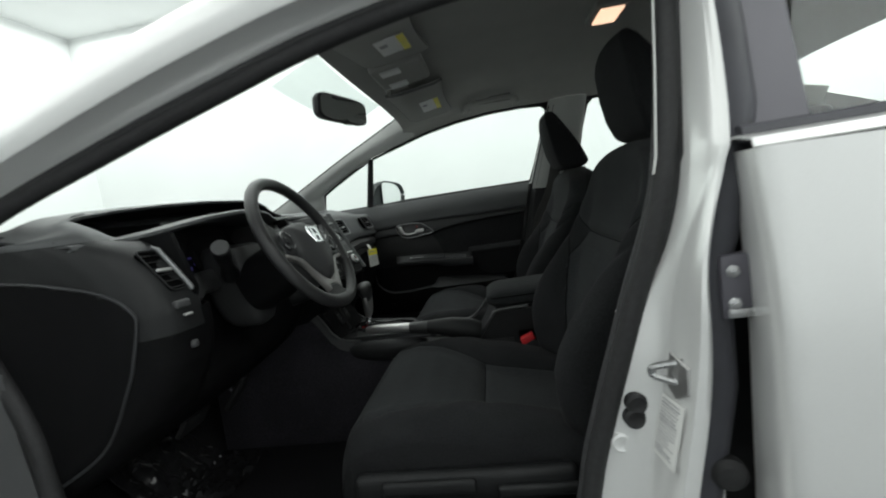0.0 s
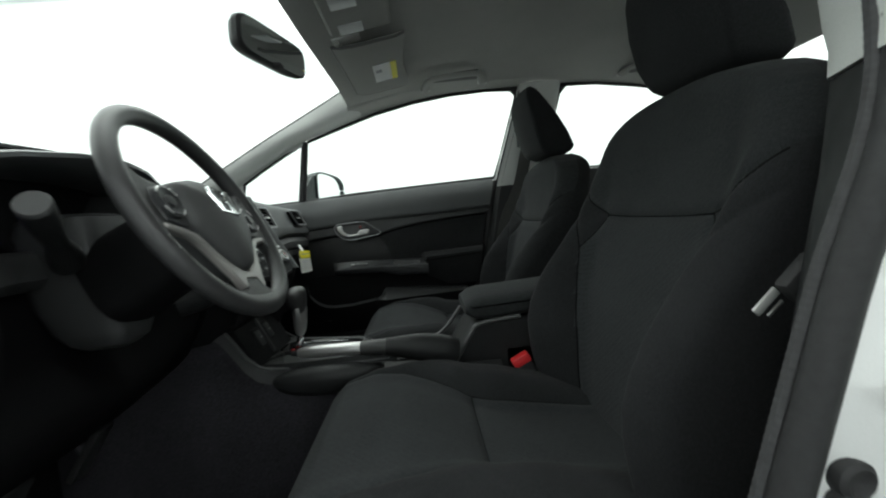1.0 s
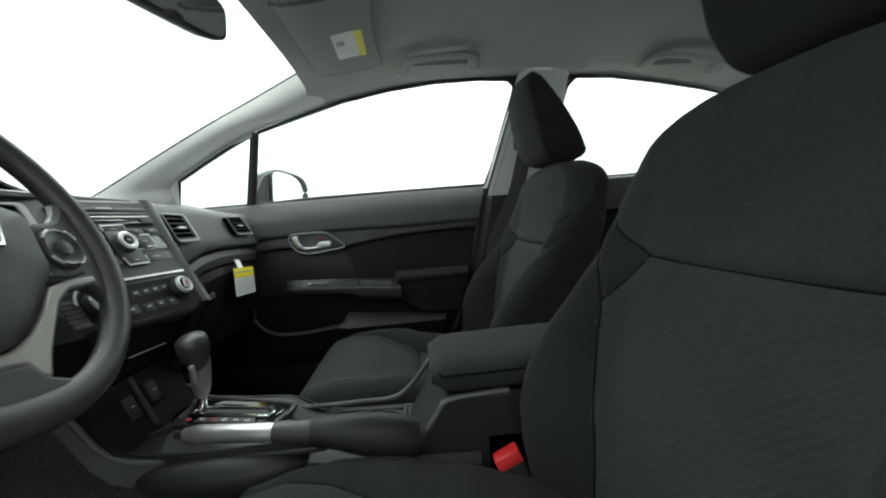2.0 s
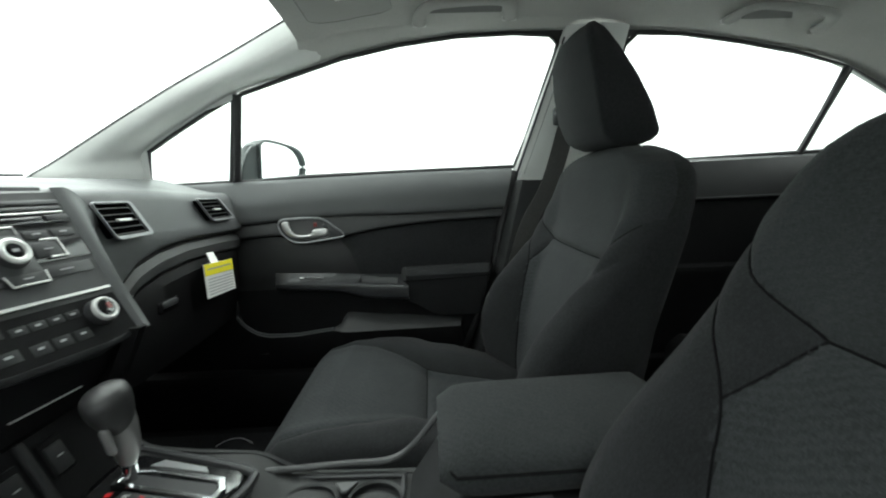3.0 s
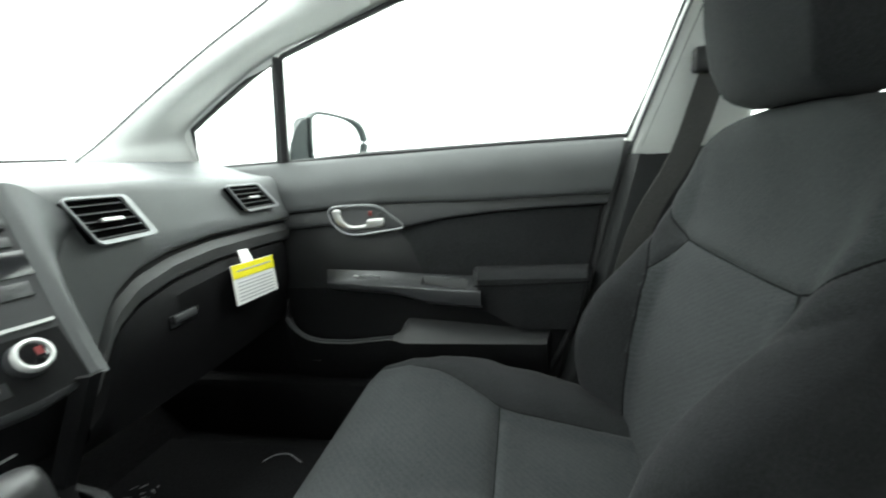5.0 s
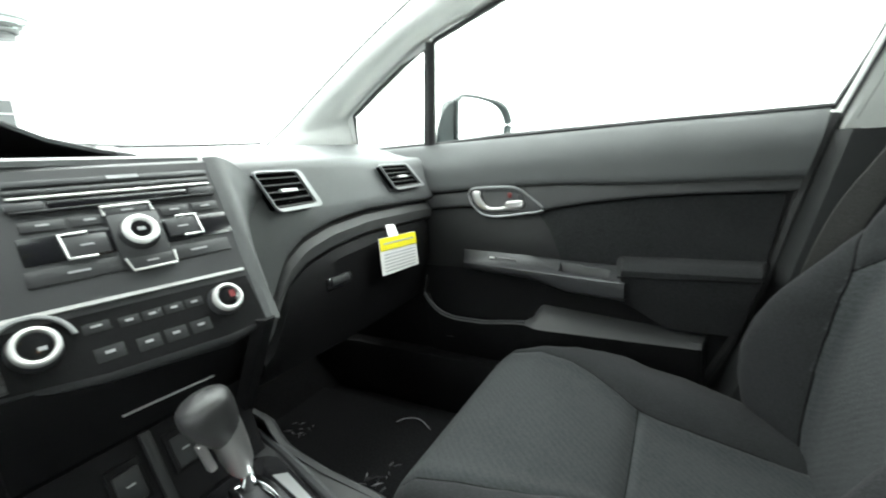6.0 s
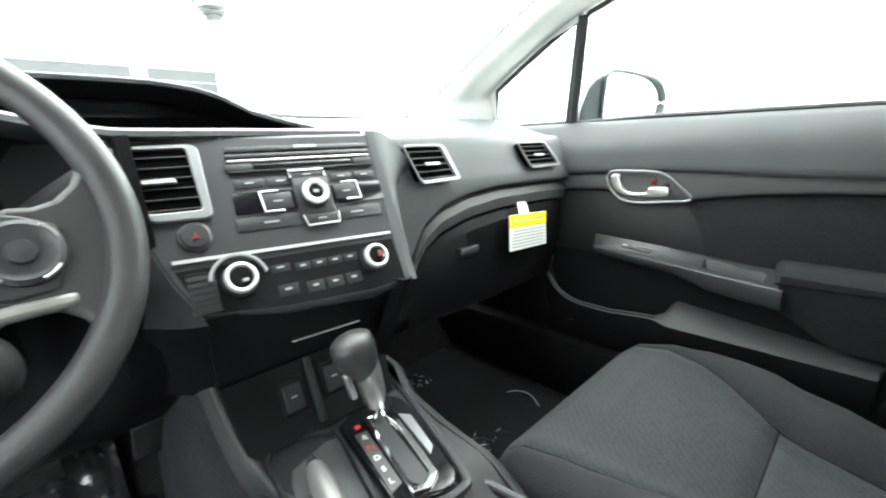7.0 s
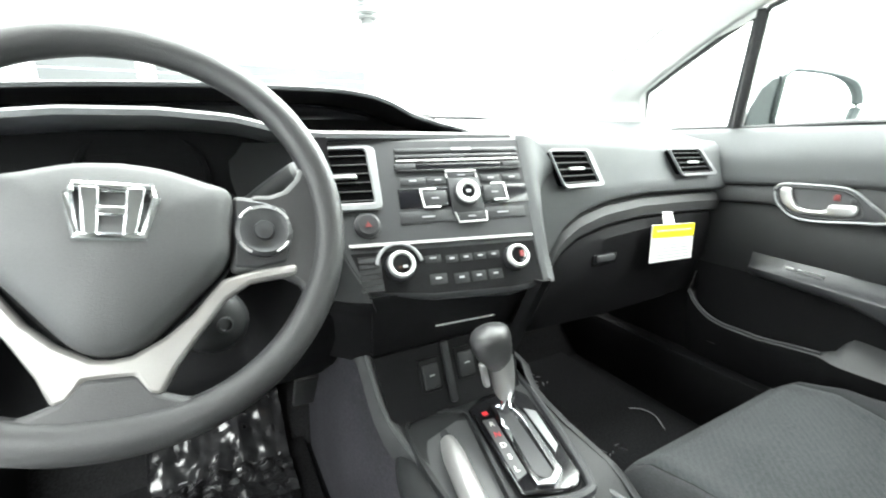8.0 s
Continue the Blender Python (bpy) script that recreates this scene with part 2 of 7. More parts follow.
def tube(pts, radius, seg=10, closed=False, bm=None, flat=1.0, up=(0, 0, 1)):
    """A round or flattened bar along points; radius may be a list. flat squeezes it across up."""
    p = [Vector(q) for q in pts]
    n = len(p)
    rads = radius if isinstance(radius, (list, tuple)) else [radius] * n
    rings, ref = [], Vector(up)
    for i in range(n):
        t = (p[(i + 1) % n] - p[i - 1]) if closed else (p[min(i + 1, n - 1)] - p[max(i - 1, 0)])
        t.normalize()
        a = ref - t * ref.dot(t)
        if a.length < 1e-5:
            a = t.orthogonal()
        a.normalize()
        ref = a if closed is False else ref
        b = t.cross(a)
        rings.append([p[i] + a * (rads[i] * flat * math.cos(w)) + b * (rads[i] * math.sin(w)) for w in (2 * math.pi * k / seg for k in range(seg))])
    if closed:
        rings.append(rings[0])
        bm = loft(rings, True, False, bm)
        bmesh.ops.remove_doubles(bm, verts=bm.verts, dist=1e-6)
        return bm
    return loft(rings, True, True, bm)


def prism(poly, depth, bm=None):
    """A flat polygon in space, thickened by the vector depth."""
    bm = bm or bmesh.new()
    d = Vector(depth)
    a = [bm.verts.new(p) for p in poly]
    b = [bm.verts.new(Vector(p) + d) for p in poly]
    n = len(poly)
    bm.faces.new(a)
    bm.faces.new(b[::-1])
    for i in range(n):
        bm.faces.new((a[i], b[i], b[(i + 1) % n], a[(i + 1) % n]))
    return bm


def ring_frame(outer, inner, depth, bm=None):
    """A frame between two outlines of equal count, thickened by depth."""
    bm = bm or bmesh.new()
    d = Vector(depth)
    sets = [[bm.verts.new(Vector(p) + o) for p in poly] for o in (Vector(), d) for poly in (outer, inner)]
    n = len(outer)
    for i in range(n):
        k = (i + 1) % n
        o0, i0, o1, i1 = sets
        bm.faces.new((o0[i], o0[k], i0[k], i0[i]))
        bm.faces.new((o1[k], o1[i], i1[i], i1[k]))
        bm.faces.new((o0[k], o0[i], o1[i], o1[k]))
        bm.faces.new((i0[i], i0[k], i1[k], i1[i]))
    return bm


def sheet(grid, thick=0.0, bm=None):
    """A surface over a grid of points; thick gives it a back, along its normals."""
    bm = bm or bmesh.new()
    rows = [[bm.verts.new(p) for p in r] for r in grid]
    front = []
    for a, b in zip(rows, rows[1:]):
        for j in range(len(a) - 1):
            front.append(bm.faces.new((a[j], a[j + 1], b[j + 1], b[j])))
    if thick:
        bm.normal_update()
        back = [[bm.verts.new(v.co - v.normal * thick) for v in r] for r in rows]
        h, w = len(rows), len(rows[0])
        for i in range(h - 1):
            for j in range(w - 1):
                bm.faces.new((back[i][j], back[i + 1][j], back[i + 1][j + 1], back[i][j + 1]))
        for i in range(h - 1):
            bm.faces.new((rows[i][0], rows[i + 1][0], back[i + 1][0], back[i][0]))
            bm.faces.new((rows[i][-1], back[i][-1], back[i + 1][-1], rows[i + 1][-1]))
        for j in range(w - 1):
            bm.faces.new((rows[0][j], back[0][j], back[0][j + 1], rows[0][j + 1]))
            bm.faces.new((rows[-1][j], rows[-1][j + 1], back[-1][j + 1], back[-1][j]))
    return bm


def lathe(profile, at, axis, seg=28, bm=None, closed=False):
    """Turns (distance along axis, radius) pairs about an axis through at."""
    ax = Vector(axis).normalized()
    a = ax.orthogonal().normalized()
    b = ax.cross(a)
    at = Vector(at)
    rings = [[at + ax * h + (a * math.cos(w) + b * math.sin(w)) * r for w in (2 * math.pi * k / seg for k in range(seg))] for h, r in profile]
    return loft(rings, True, not closed, bm)


def smooth01(a, b, x):
    t = max(0.0, min(1.0, (x - a) / (b - a)))
    return t * t * (3 - 2 * t)


def lerp(table, x):
    """Straight-line look-up in a table of (x, value...) rows."""
    for (x0, *v0), (x1, *v1) in zip(table, table[1:]):
        if x <= x1:
            t = max(0.0, (x - x0) / (x1 - x0))
            r = [p + (q - p) * t for p, q in zip(v0, v1)]
            return r[0] if len(r) == 1 else r
    r = table[-1][1:]
    return r[0] if len(r) == 1 else list(r)

# ---- the studio ----
X0, X1, Y0, Y1, H = -5.6, 6.4, -4.6, 4.8, 4.0
tagged(part("floor", box((X0 + X1) / 2, (Y0 + Y1) / 2, -0.05, X1 - X0 + 0.4, Y1 - Y0 + 0.4, 0.1), M["floor"]), "grey sealed studio floor under the car", "floor", kind="structure")
tagged(part("ceiling", box((X0 + X1) / 2, (Y0 + Y1) / 2, H + 0.05, X1 - X0 + 0.4, Y1 - Y0 + 0.4, 0.1), M["wall"]), "white studio ceiling", "ceiling", kind="structure")
# the west wall is assumed, and greyer than the others to tame the light
for nm, cx, cy, sx, sy in (("wall_north", X0 - 0.1, (Y0 + Y1) / 2, 0.2, Y1 - Y0), ("wall_south", X1 + 0.1, (Y0 + Y1) / 2, 0.2, Y1 - Y0),
                           ("wall_east", (X0 + X1) / 2, Y1 + 0.1, X1 - X0 + 0.4, 0.2), ("wall_west", (X0 + X1) / 2, Y0 - 0.1, X1 - X0 + 0.4, 0.2)):
    tagged(part(nm, box(cx, cy, H / 2, sx, sy, H), M["west" if nm == "wall_west" else "wall"]), "plain painted studio wall", "wall", kind="structure")

# row of grey panels with white posts on the wall ahead of the car
for ya, yb in ((-1.6, -0.72), (-0.62, 0.92), (1.0, 1.78)):
    pn = thing("wall_panel", "pale grey ribbed wall panel between white posts", "wall panel", group="wall panels")
    part("frame", ring_frame([(X0, ya, 1.34), (X0, yb, 1.34), (X0, yb, 1.66), (X0, ya, 1.66)],
                             [(X0, ya + .03, 1.37), (X0, yb - .03, 1.37), (X0, yb - .03, 1.63), (X0, ya + .03, 1.63)], (0.03, 0, 0)), M["wall"], pn, smooth=False)
    for k in range(2):
        part("slat", box(X0 + 0.012, (ya + yb) / 2, 1.435 + 0.13 * k, 0.02, yb - ya - 0.07, 0.115), M["panel_grey"], pn, smooth=False)


# ---- the car's shell ----
def gy(z):
    """How far out the side glass stands at a height."""
    return 0.735 - 0.33 * (z - 0.915)


def on_glass(side, pts):
    return [(x, side * gy(z), z) for x, z in pts]


def roof_z(x, y):
    c = lerp([(-0.2, 1.262), (-0.07, 1.282), (0.1, 1.312), (0.5, 1.33), (0.9, 1.315), (1.3, 1.265), (1.7, 1.18), (2.1, 1.06)], x)
    return c - 0.035 * (abs(y) / 0.6) ** 2 - 0.035 * (abs(y) / 0.6) ** 6


def header_x(y):
    return -0.06 - 0.035 * (1 - (y / 0.6) ** 2)


body = thing("sedan", "silver sedan with pale grey pillar trims and headliner", "car")
NY = 28
ys = [-0.6 + 1.2 * j / NY for j in range(NY + 1)]
grid = []
for i in range(25):
    row = []
    for y in ys:
        x = header_x(y) + (1.47 - 0.05 * (y / 0.6) ** 2 - header_x(y)) * (i / 24)
        row.append((x, y, roof_z(x, y)))
    grid.append(row)
part("headliner", sheet(grid, 0.006), M["headliner"], body, "grey cloth headliner")
part("roof", sheet([[(x, y * 1.02, z + 0.05) for x, y, z in r] for r in grid], 0.004), M["silver"], body, "silver roof panel")

# windscreen edge and side window edge, from the cowl back to the roof
WS_EDGE = [(-0.83, 0.64, 0.885), (-0.76, 0.63, 0.93), (-0.69, 0.632, 0.967), (-0.515, 0.612, 1.055), (-0.364, 0.6, 1.131), (-0.225, 0.597, 1.199), (-0.064, 0.585, 1.276)]
TOP_EDGE = [(-0.545, 0.885), (-0.538, 0.94), (-0.525, 0.988), (-0.365, 1.073), (-0.236, 1.128), (-0.117, 1.158), (0.03, 1.199), (0.173, 1.225), (0.312, 1.24), (0.452, 1.245), (0.57, 1.24)]
for side, nm in ((1, "passenger"), (-1, "driver")):
    a = spline([(x, side * y, z) for x, y, z in WS_EDGE], 24)
    b = spline([(x, side * (gy(z) - 0.004), z + 0.004) for x, z in TOP_EDGE[:7]], 24)
    rows = []
    for p, q in zip(a, b):
        r = []
        for k in range(9):
            t = k / 8
            m = p.lerp(q, t)
            bulge = math.sin(math.pi * t)
            r.append(m + Vector((0.012, -side * 0.022, -0.004)) * bulge)
        r.append(q + Vector((0, side * 0.03, 0.002)))
        rows.append([p + Vector((-0.02, side * 0.02, 0.004))] + r)
    part("pillar_trim", sheet(rows, 0.005), M["pillar"], body, "pale grey moulded front pillar trim")
    # roof rail between the headliner and the window tops
    rail = []
    for i in range(31):
        x = -0.064 + (1.66 + 0.064) * i / 30
        zt = lerp([(-0.07, 1.172), (0.03, 1.199), (0.173, 1.225), (0.312, 1.24), (0.57, 1.243), (0.764, 1.24), (0.88, 1.236), (1.031, 1.215), (1.188, 1.19), (1.337, 1.156), (1.487, 1.09), (1.7, 0.985)], x)
        za = roof_z(x, 0.585)
        rr = []
        for k in range(8):
            t = k / 7
            y = 0.585 + (gy(zt) - 0.006 - 0.585) * t
            z = za + (zt + 0.004 - za) * t
            bul = math.sin(math.pi * t)
            rr.append((x, side * (y - 0.010 * bul), z + 0.004 * bul))
        rr.append((x, side * (gy(zt) + 0.03), zt + 0.004))
        rail.append(rr)
    part("roof_rail_trim", sheet(rail, 0.005), M["headliner"], body)
    # black seal along the windscreen's edge
    part("windscreen_seal", tube(spline([(x - 0.010, side * (y + 0.006), z) for x, y, z in WS_EDGE], 30), 0.0042, 8), M["rubber"], body)

# passenger side centre pillar trim, with the darker lower cover
def pillar_b(side):
    rows, low = [], []
    for i in range(16):
        t = i / 15
        z = 1.250 + (0.885 - 1.250) * t
        xa = 0.582 + (0.466 - 0.582) * t
        xb = 0.735 - 0.055 * t 
        y = gy(z)
        rows.append([(xa, side * (y + 0.02), z), (xa + 0.004, side * (y - 0.012), z), (xa + 0.02, side * (y - 0.026), z), ((xa + xb) / 2, side * (y - 0.034), z),
                     (xb - 0.02, side * (y - 0.026), z), (xb, side * (y - 0.01), z), (xb, side * (y + 0.02), z)])
    for i in range(14):
        t = i / 13
        z = 0.883 + (0.30 - 0.883) * t
        xa = lerp([(0.30, 0.31), (0.43, 0.357), (0.6, 0.405), (0.78, 0.448), (0.883, 0.472)], z)
        xb = 0.68 - 0.03 * t
        y = min(gy(z), 0.745) - 0.015 - 0.02 * t
        low.append([(xa, side * (y + 0.02), z), (xa + 0.004, side * (y - 0.016), z), (xa + 0.02, side * (y - 0.032), z), ((xa + xb) / 2, side * (y - 0.04), z),
                    (xb - 0.02, side * (y - 0.03), z), (xb, side * (y - 0.01), z), (xb, side * (y + 0.02), z)])
    part("centre_pillar_trim", sheet(rows, 0.004), M["pillar"], body, "pale grey centre pillar trim")
    part("centre_pillar_cover", sheet(low, 0.004), M["plastic"], body, "black lower centre pillar cover")


pillar_b(1)
for dx, r in ((0.010, 0.0030), (0.030, 0.0018)):
    part("pillar_line", tube([(0.566 - 0.098 * t + dx, gy(1.225 - 0.325 * t) - 0.020 - 0.3 * dx, 1.225 - 0.325 * t) for t in [k / 10 for k in range(11)]], r, 6), M["seal_grey"], body, "dark joint in the pillar trim")

# rear side panels, parcel shelf, floor, tunnel, bulkhead
for side in (1, -1):
    part("rear_quarter_trim", sheet([[(1.36, side * gy(0.93), 0.93), (1.52, side * 0.73, 0.945), (1.75, side * 0.70, 0.93), (2.0, side * 0.66, 0.92)],
                                     [(1.36, side * 0.72, 0.6), (1.52, side * 0.70, 0.6), (1.75, side * 0.69, 0.6), (2.0, side * 0.66, 0.6)], [(1.36, side * 0.70, 0.22), (1.52, side * 0.68, 0.22), (1.75, side * 0.68, 0.22), (2.0, side * 0.66, 0.22)]], 0.006), M["plastic"], body)
    part("sill", box(0.1, side * 0.765, 0.285, 2.6, 0.10, 0.13, bevel=0.03), M["silver"], body)
    # sill cover in the darkened black, which paints the footwell's shade
    part("sill_cover", box(0.1, side * 0.70, 0.285, 2.6, 0.07, 0.17, bevel=0.02), M["shade_plastic"], body, "shade-darkened black plastic sill cover")
part("parcel_shelf", box(1.72, 0, 0.905, 0.66, 1.3, 0.03, bevel=0.01), M["plastic"], body)
part("rear_bulkhead", box(2.03, 0, 0.6, 0.04, 1.36, 0.66), M["plastic"], body)
part("floor_pan", box(0.5, 0, 0.19, 2.9, 1.42, 0.04), M["carpet"], body, "black carpeted floor pan")
part("firewall", box(-0.92, 0, 0.55, 0.05, 1.4, 0.75), M["carpet"], body)
part("toe_board", prism([(-0.93, -0.7, 0.5), (-0.62, -0.7, 0.2), (-0.93, -0.7, 0.2)], (0, 1.4, 0)), M["carpet"], body)
bon = [[(-1.75 + 0.9 * i / 10, -0.72 + 1.44 * j / 14, 0.78 + 0.17 * math.sin(math.pi / 2 * i / 10) - 0.05 * (abs(j / 7 - 1)) ** 2) for j in range(15)] for i in range(11)]
part("bonnet", sheet(bon, 0.004), M["silver"], body, "silver bonnet")
part("cowl", box(-0.85, 0, 0.90, 0.14, 1.3, 0.03, bevel=0.01), M["rubber"], body)

# the outer body: wings, bumpers, boot and wheels
def wing(side, x0, x1, axle, top):
    """A body side panel from its lower edge, cut by the wheel arch, up to its top line."""
    grid = []
    for k in range(41):
        x = x0 + (x1 - x0) * k / 40
        low = 0.31 + math.sqrt(max(0.0, 0.36 ** 2 - (x - axle) ** 2)) if abs(x - axle) < 0.36 else 0.30
        high = max(lerp(top, x), low + 0.01)
        grid.append([(x, side * (0.85 - 0.02 * (abs(2 * q / 6 - 1) ** 4)), low + (high - low) * q / 6) for q in range(7)])
    return sheet(grid if side > 0 else grid[::-1], 0.04)


for side in (1, -1):
    part("front_wing", wing(side, -1.88, -0.67, -1.16, [(-1.88, 0.47), (-1.82, 0.72), (-1.5, 0.83), (-0.95, 0.90), (-0.70, 0.885), (-0.665, 0.80)]), M["silver"], body)
    part("rear_wing", wing(side, 1.12, 2.52, 1.52, [(1.12, 0.56), (1.36, 0.74), (1.47, 0.92), (2.05, 0.94), (2.45, 0.90), (2.52, 0.70)]), M["silver"], body)
    for wx in (-1.16, 1.52):
        tyre = part("wheel", lathe([(-0.07, 0.20), (-0.07, 0.29), (-0.05, 0.31), (0.05, 0.31), (0.07, 0.29), (0.07, 0.20), (0.04, 0.19), (-0.04, 0.19)], (wx, side * 0.795, 0.31), (0, side, 0), 40), M["rubber"], body, "black tyre on a silver rim")
        part("rim", lathe([(-0.02, 0.0), (-0.02, 0.20), (0.075, 0.20), (0.085, 0.19), (0.05, 0.16), (0.055, 0.05), (0.06, 0.0)], (wx, side * 0.77, 0.31), (0, side, 0), 40), M["satin"], tyre)
part("front_bumper", loft([[(x, y, z) for x, z in ((-1.80 - d, 0.75), (-1.88 - d, 0.6), (-1.90 - d, 0.4), (-1.84 - d, 0.24), (-1.70, 0.24), (-1.70, 0.75))] for y, d in ((-0.84, 0.0), (-0.6, 0.09), (-0.3, 0.13), (0, 0.14), (0.3, 0.13), (0.6, 0.09), (0.84, 0.0))]), M["silver"], body, smooth=False, bevel=0.02)
part("rear_bumper", loft([[(x, y, z) for x, z in ((2.46 + d, 0.70), (2.54 + d, 0.6), (2.54 + d, 0.4), (2.48 + d, 0.26), (2.36, 0.26), (2.36, 0.70))] for y, d in ((-0.84, 0.0), (-0.5, 0.05), (0, 0.07), (0.5, 0.05), (0.84, 0.0))]), M["silver"], body, smooth=False, bevel=0.02)
part("boot_lid", sheet([[(2.06 + 0.40 * t, -0.80 + 1.6 * j / 10, 0.955 - 0.02 * t - 0.03 * abs(j / 5 - 1) ** 3) for j in range(11)] for t in (0, 0.3, 0.6, 0.9, 1.0)] + [[(2.49, -0.80 + 1.6 * j / 10, 0.69) for j in range(11)]], 0.004), M["silver"], body)

# windscreen and rear window
ws = []
for i in range(13):
    t = i / 12
    row = []
    for j in range(17):
        v = j / 8 - 1
        bow = 1 - v * v
        yb, yt = 0.66, 0.605
        y = (yb + (yt - yb) * t) * v
        x = -0.79 + 0.725 * t - 0.06 * bow * (1 - t) - 0.035 * bow * t
        z = 0.915 + 0.368 * t - 0.008 * bow + 0.01 * math.sin(math.pi * t)
        row.append((x, y, z))
    ws.append(row)
wsg = thing("windscreen", "clear raked windscreen with a grey shade band on top", "windscreen")
wso = part("pane", sheet(ws, 0.0), M["glass"], wsg)
wso.visible_shadow = False
part("glass_foot", tube(spline([(-0.80, 0.10, 0.9335), (-0.785, 0.28, 0.9335), (-0.765, 0.46, 0.9335), (-0.75, 0.60, 0.935)], 20), 0.0032, 6), M["rubber"], wsg, "thin black seal along the foot")
band = part("shade_band", sheet([[Vector(p) + Vector((0.003, 0, -0.006)) for p in r[4:13]] for r in ws[10:13]]), M["shade_glass"], wsg, "dotted grey mirror base and shade band")
band.visible_shadow = False
rwg = thing("rear_window", "clear sloping rear window", "rear window")
rw = part("pane", sheet([[(1.46 - 0.05 * (j / 4 - 1) ** 2 * (1 - i / 4) + 0.62 * i / 4, -0.6 + 1.2 * j / 8, 1.24 - 0.29 * i / 4 - 0.05 * (1 - i / 4) * abs(j / 4 - 1) ** 2) for j in range(9)] for i in range(5)]), M["glass"], rwg)
rw.visible_shadow = False


# ---- doors with their windows ----
FRONT_WIN = [(-0.29, 0.905), (-0.10, 0.913), (0.20, 0.918), (0.472, 0.922), (0.505, 1.0), (0.535, 1.1), (0.562, 1.19), (0.566, 1.218), (0.545, 1.236), (0.452, 1.241), (0.312, 1.237), (0.173, 1.222), (0.03, 1.196), (-0.117, 1.156), (-0.234, 1.123), (-0.243, 1.116)]
QUARTER = [(-0.53, 0.899), (-0.315, 0.905), (-0.259, 1.110), (-0.33, 1.083), (-0.42, 1.038), (-0.510, 0.990)]
REAR_WIN = [(0.655, 0.92), (1.0, 0.927), (1.285, 0.937), (1.335, 1.151), (1.188, 1.186), (1.031, 1.212), (0.88, 1.232), (0.765, 1.236), (0.738, 1.21), (0.715, 1.12)]
REAR_QUARTER = [(1.30, 0.938), (1.55, 0.945), (1.66, 0.985), (1.60, 1.035), (1.49, 1.086), (1.352, 1.146)]


# the painted shoulder outside the passenger's windows
part("belt_shoulder", sheet([[(x, 0.752, 0.896 + 0.012 * (x + 0.55) / 2.3), (x, 0.80, 0.900 + 0.012 * (x + 0.55) / 2.3), (x, 0.832, 0.894 + 0.012 * (x + 0.55) / 2.3), (x, 0.852, 0.880)] for x in [-0.56 + 2.34 * k / 16 for k in range(17)]], 0.003), M["silver"], body, "silver painted shoulder")

# the outer rear pillars, from the roof's rear corners down to the boot
for side in (1, -1):
    upper = spline([(1.385, 0.605, 1.222), (1.42, 0.604, 1.196), (1.60, 0.605, 1.128), (1.85, 0.607, 1.042), (2.085, 0.61, 0.955)], 16)
    lower = spline([(1.355, gy(1.16) + 0.012, 1.172), (1.49, gy(1.10) + 0.012, 1.104), (1.605, gy(1.05) + 0.014, 1.052), (1.685, gy(0.99) + 0.02, 0.992), (1.80, 0.80, 0.950), (2.085, 0.80, 0.948)], 16)
    grid = [[a.lerp(b, k / 6) + Vector((0, 0.012, 0.012)) * math.sin(math.pi * k / 6) for k in range(7)] for a, b in zip(upper, lower)]
    part("rear_pillar", sheet([[(p.x, side * p.y, p.z) for p in r] for r in grid], 0.004), M["silver"], body, "silver painted rear pillar")


def pane(name, side, pts, parent, out=0.006):
    ob = part(name, prism([(x, side * (gy(z) + out), z) for x, z in pts], (0, side * 0.003, 0)), M["glass"], parent, smooth=False)
    ob.visible_shadow = False
    return ob


def seal(side, pts, parent, r=0.006, material="rubber"):
    n = len(pts)
    return part("window_seal", tube(on_glass(side, pts), r, 8, closed=True), M[material], parent)


# small fixture high on the wall ahead
fx = thing("wall_fixture", "glass jar lantern on the white wall ahead", "wall lamp")
part("bracket", box(X0 + 0.10, 1.74, 2.48, 0.20, 0.10, 0.06, bevel=0.015), M["panel_grey"], fx)
part("jar", lathe([(0.0, 0.09), (0.02, 0.14), (0.07, 0.19), (0.14, 0.205), (0.42, 0.205), (0.50, 0.16)], (X0 + 0.24, 1.74, 2.225), (0, 0, 1), 28, closed=True), M["jar_glass"], fx, "clear glass jar")
for h, r, w in ((0.0, 0.105, 0.022), (0.045, 0.140, 0.016), (0.10, 0.20, 0.010), (0.40, 0.205, 0.010)):
    part("jar_rib", tube([(X0 + 0.24 + r * math.cos(2 * math.pi * k / 24), 1.74 + r * math.sin(2 * math.pi * k / 24), 2.215 + h) for k in range(24)], w, 6, closed=True), M["jar_grey"], fx, "pale grey rim")
part("base_cap", lathe([(0, 0.085), (0.035, 0.085), (0.05, 0.07)], (X0 + 0.24, 1.74, 2.14), (0, 0, 1), 24), M["jar_grey"], fx, "grey base cap")

# front passenger door
fd = thing("passenger_front_door", "closed front passenger door with charcoal and black trim", "car door")
pane("window_pane", 1, FRONT_WIN, fd)
pane("quarter_pane", 1, QUARTER, fd)
seal(1, FRONT_WIN, fd)
seal(1, QUARTER, fd)
qc = (sum(p[0] for p in QUARTER) / 6, sum(p[1] for p in QUARTER) / 6)
grown = [(qc[0] + (x - qc[0]) * 1.16 - 0.004, qc[1] + (z - qc[1]) * 1.28 + 0.012) for x, z in QUARTER]
part("corner_frame", ring_frame([(x, gy(z) + 0.001, z) for x, z in grown], on_glass(1, QUARTER), (0, 0.004, 0)), M["pillar"], fd, "pale grey corner frame", smooth=False)
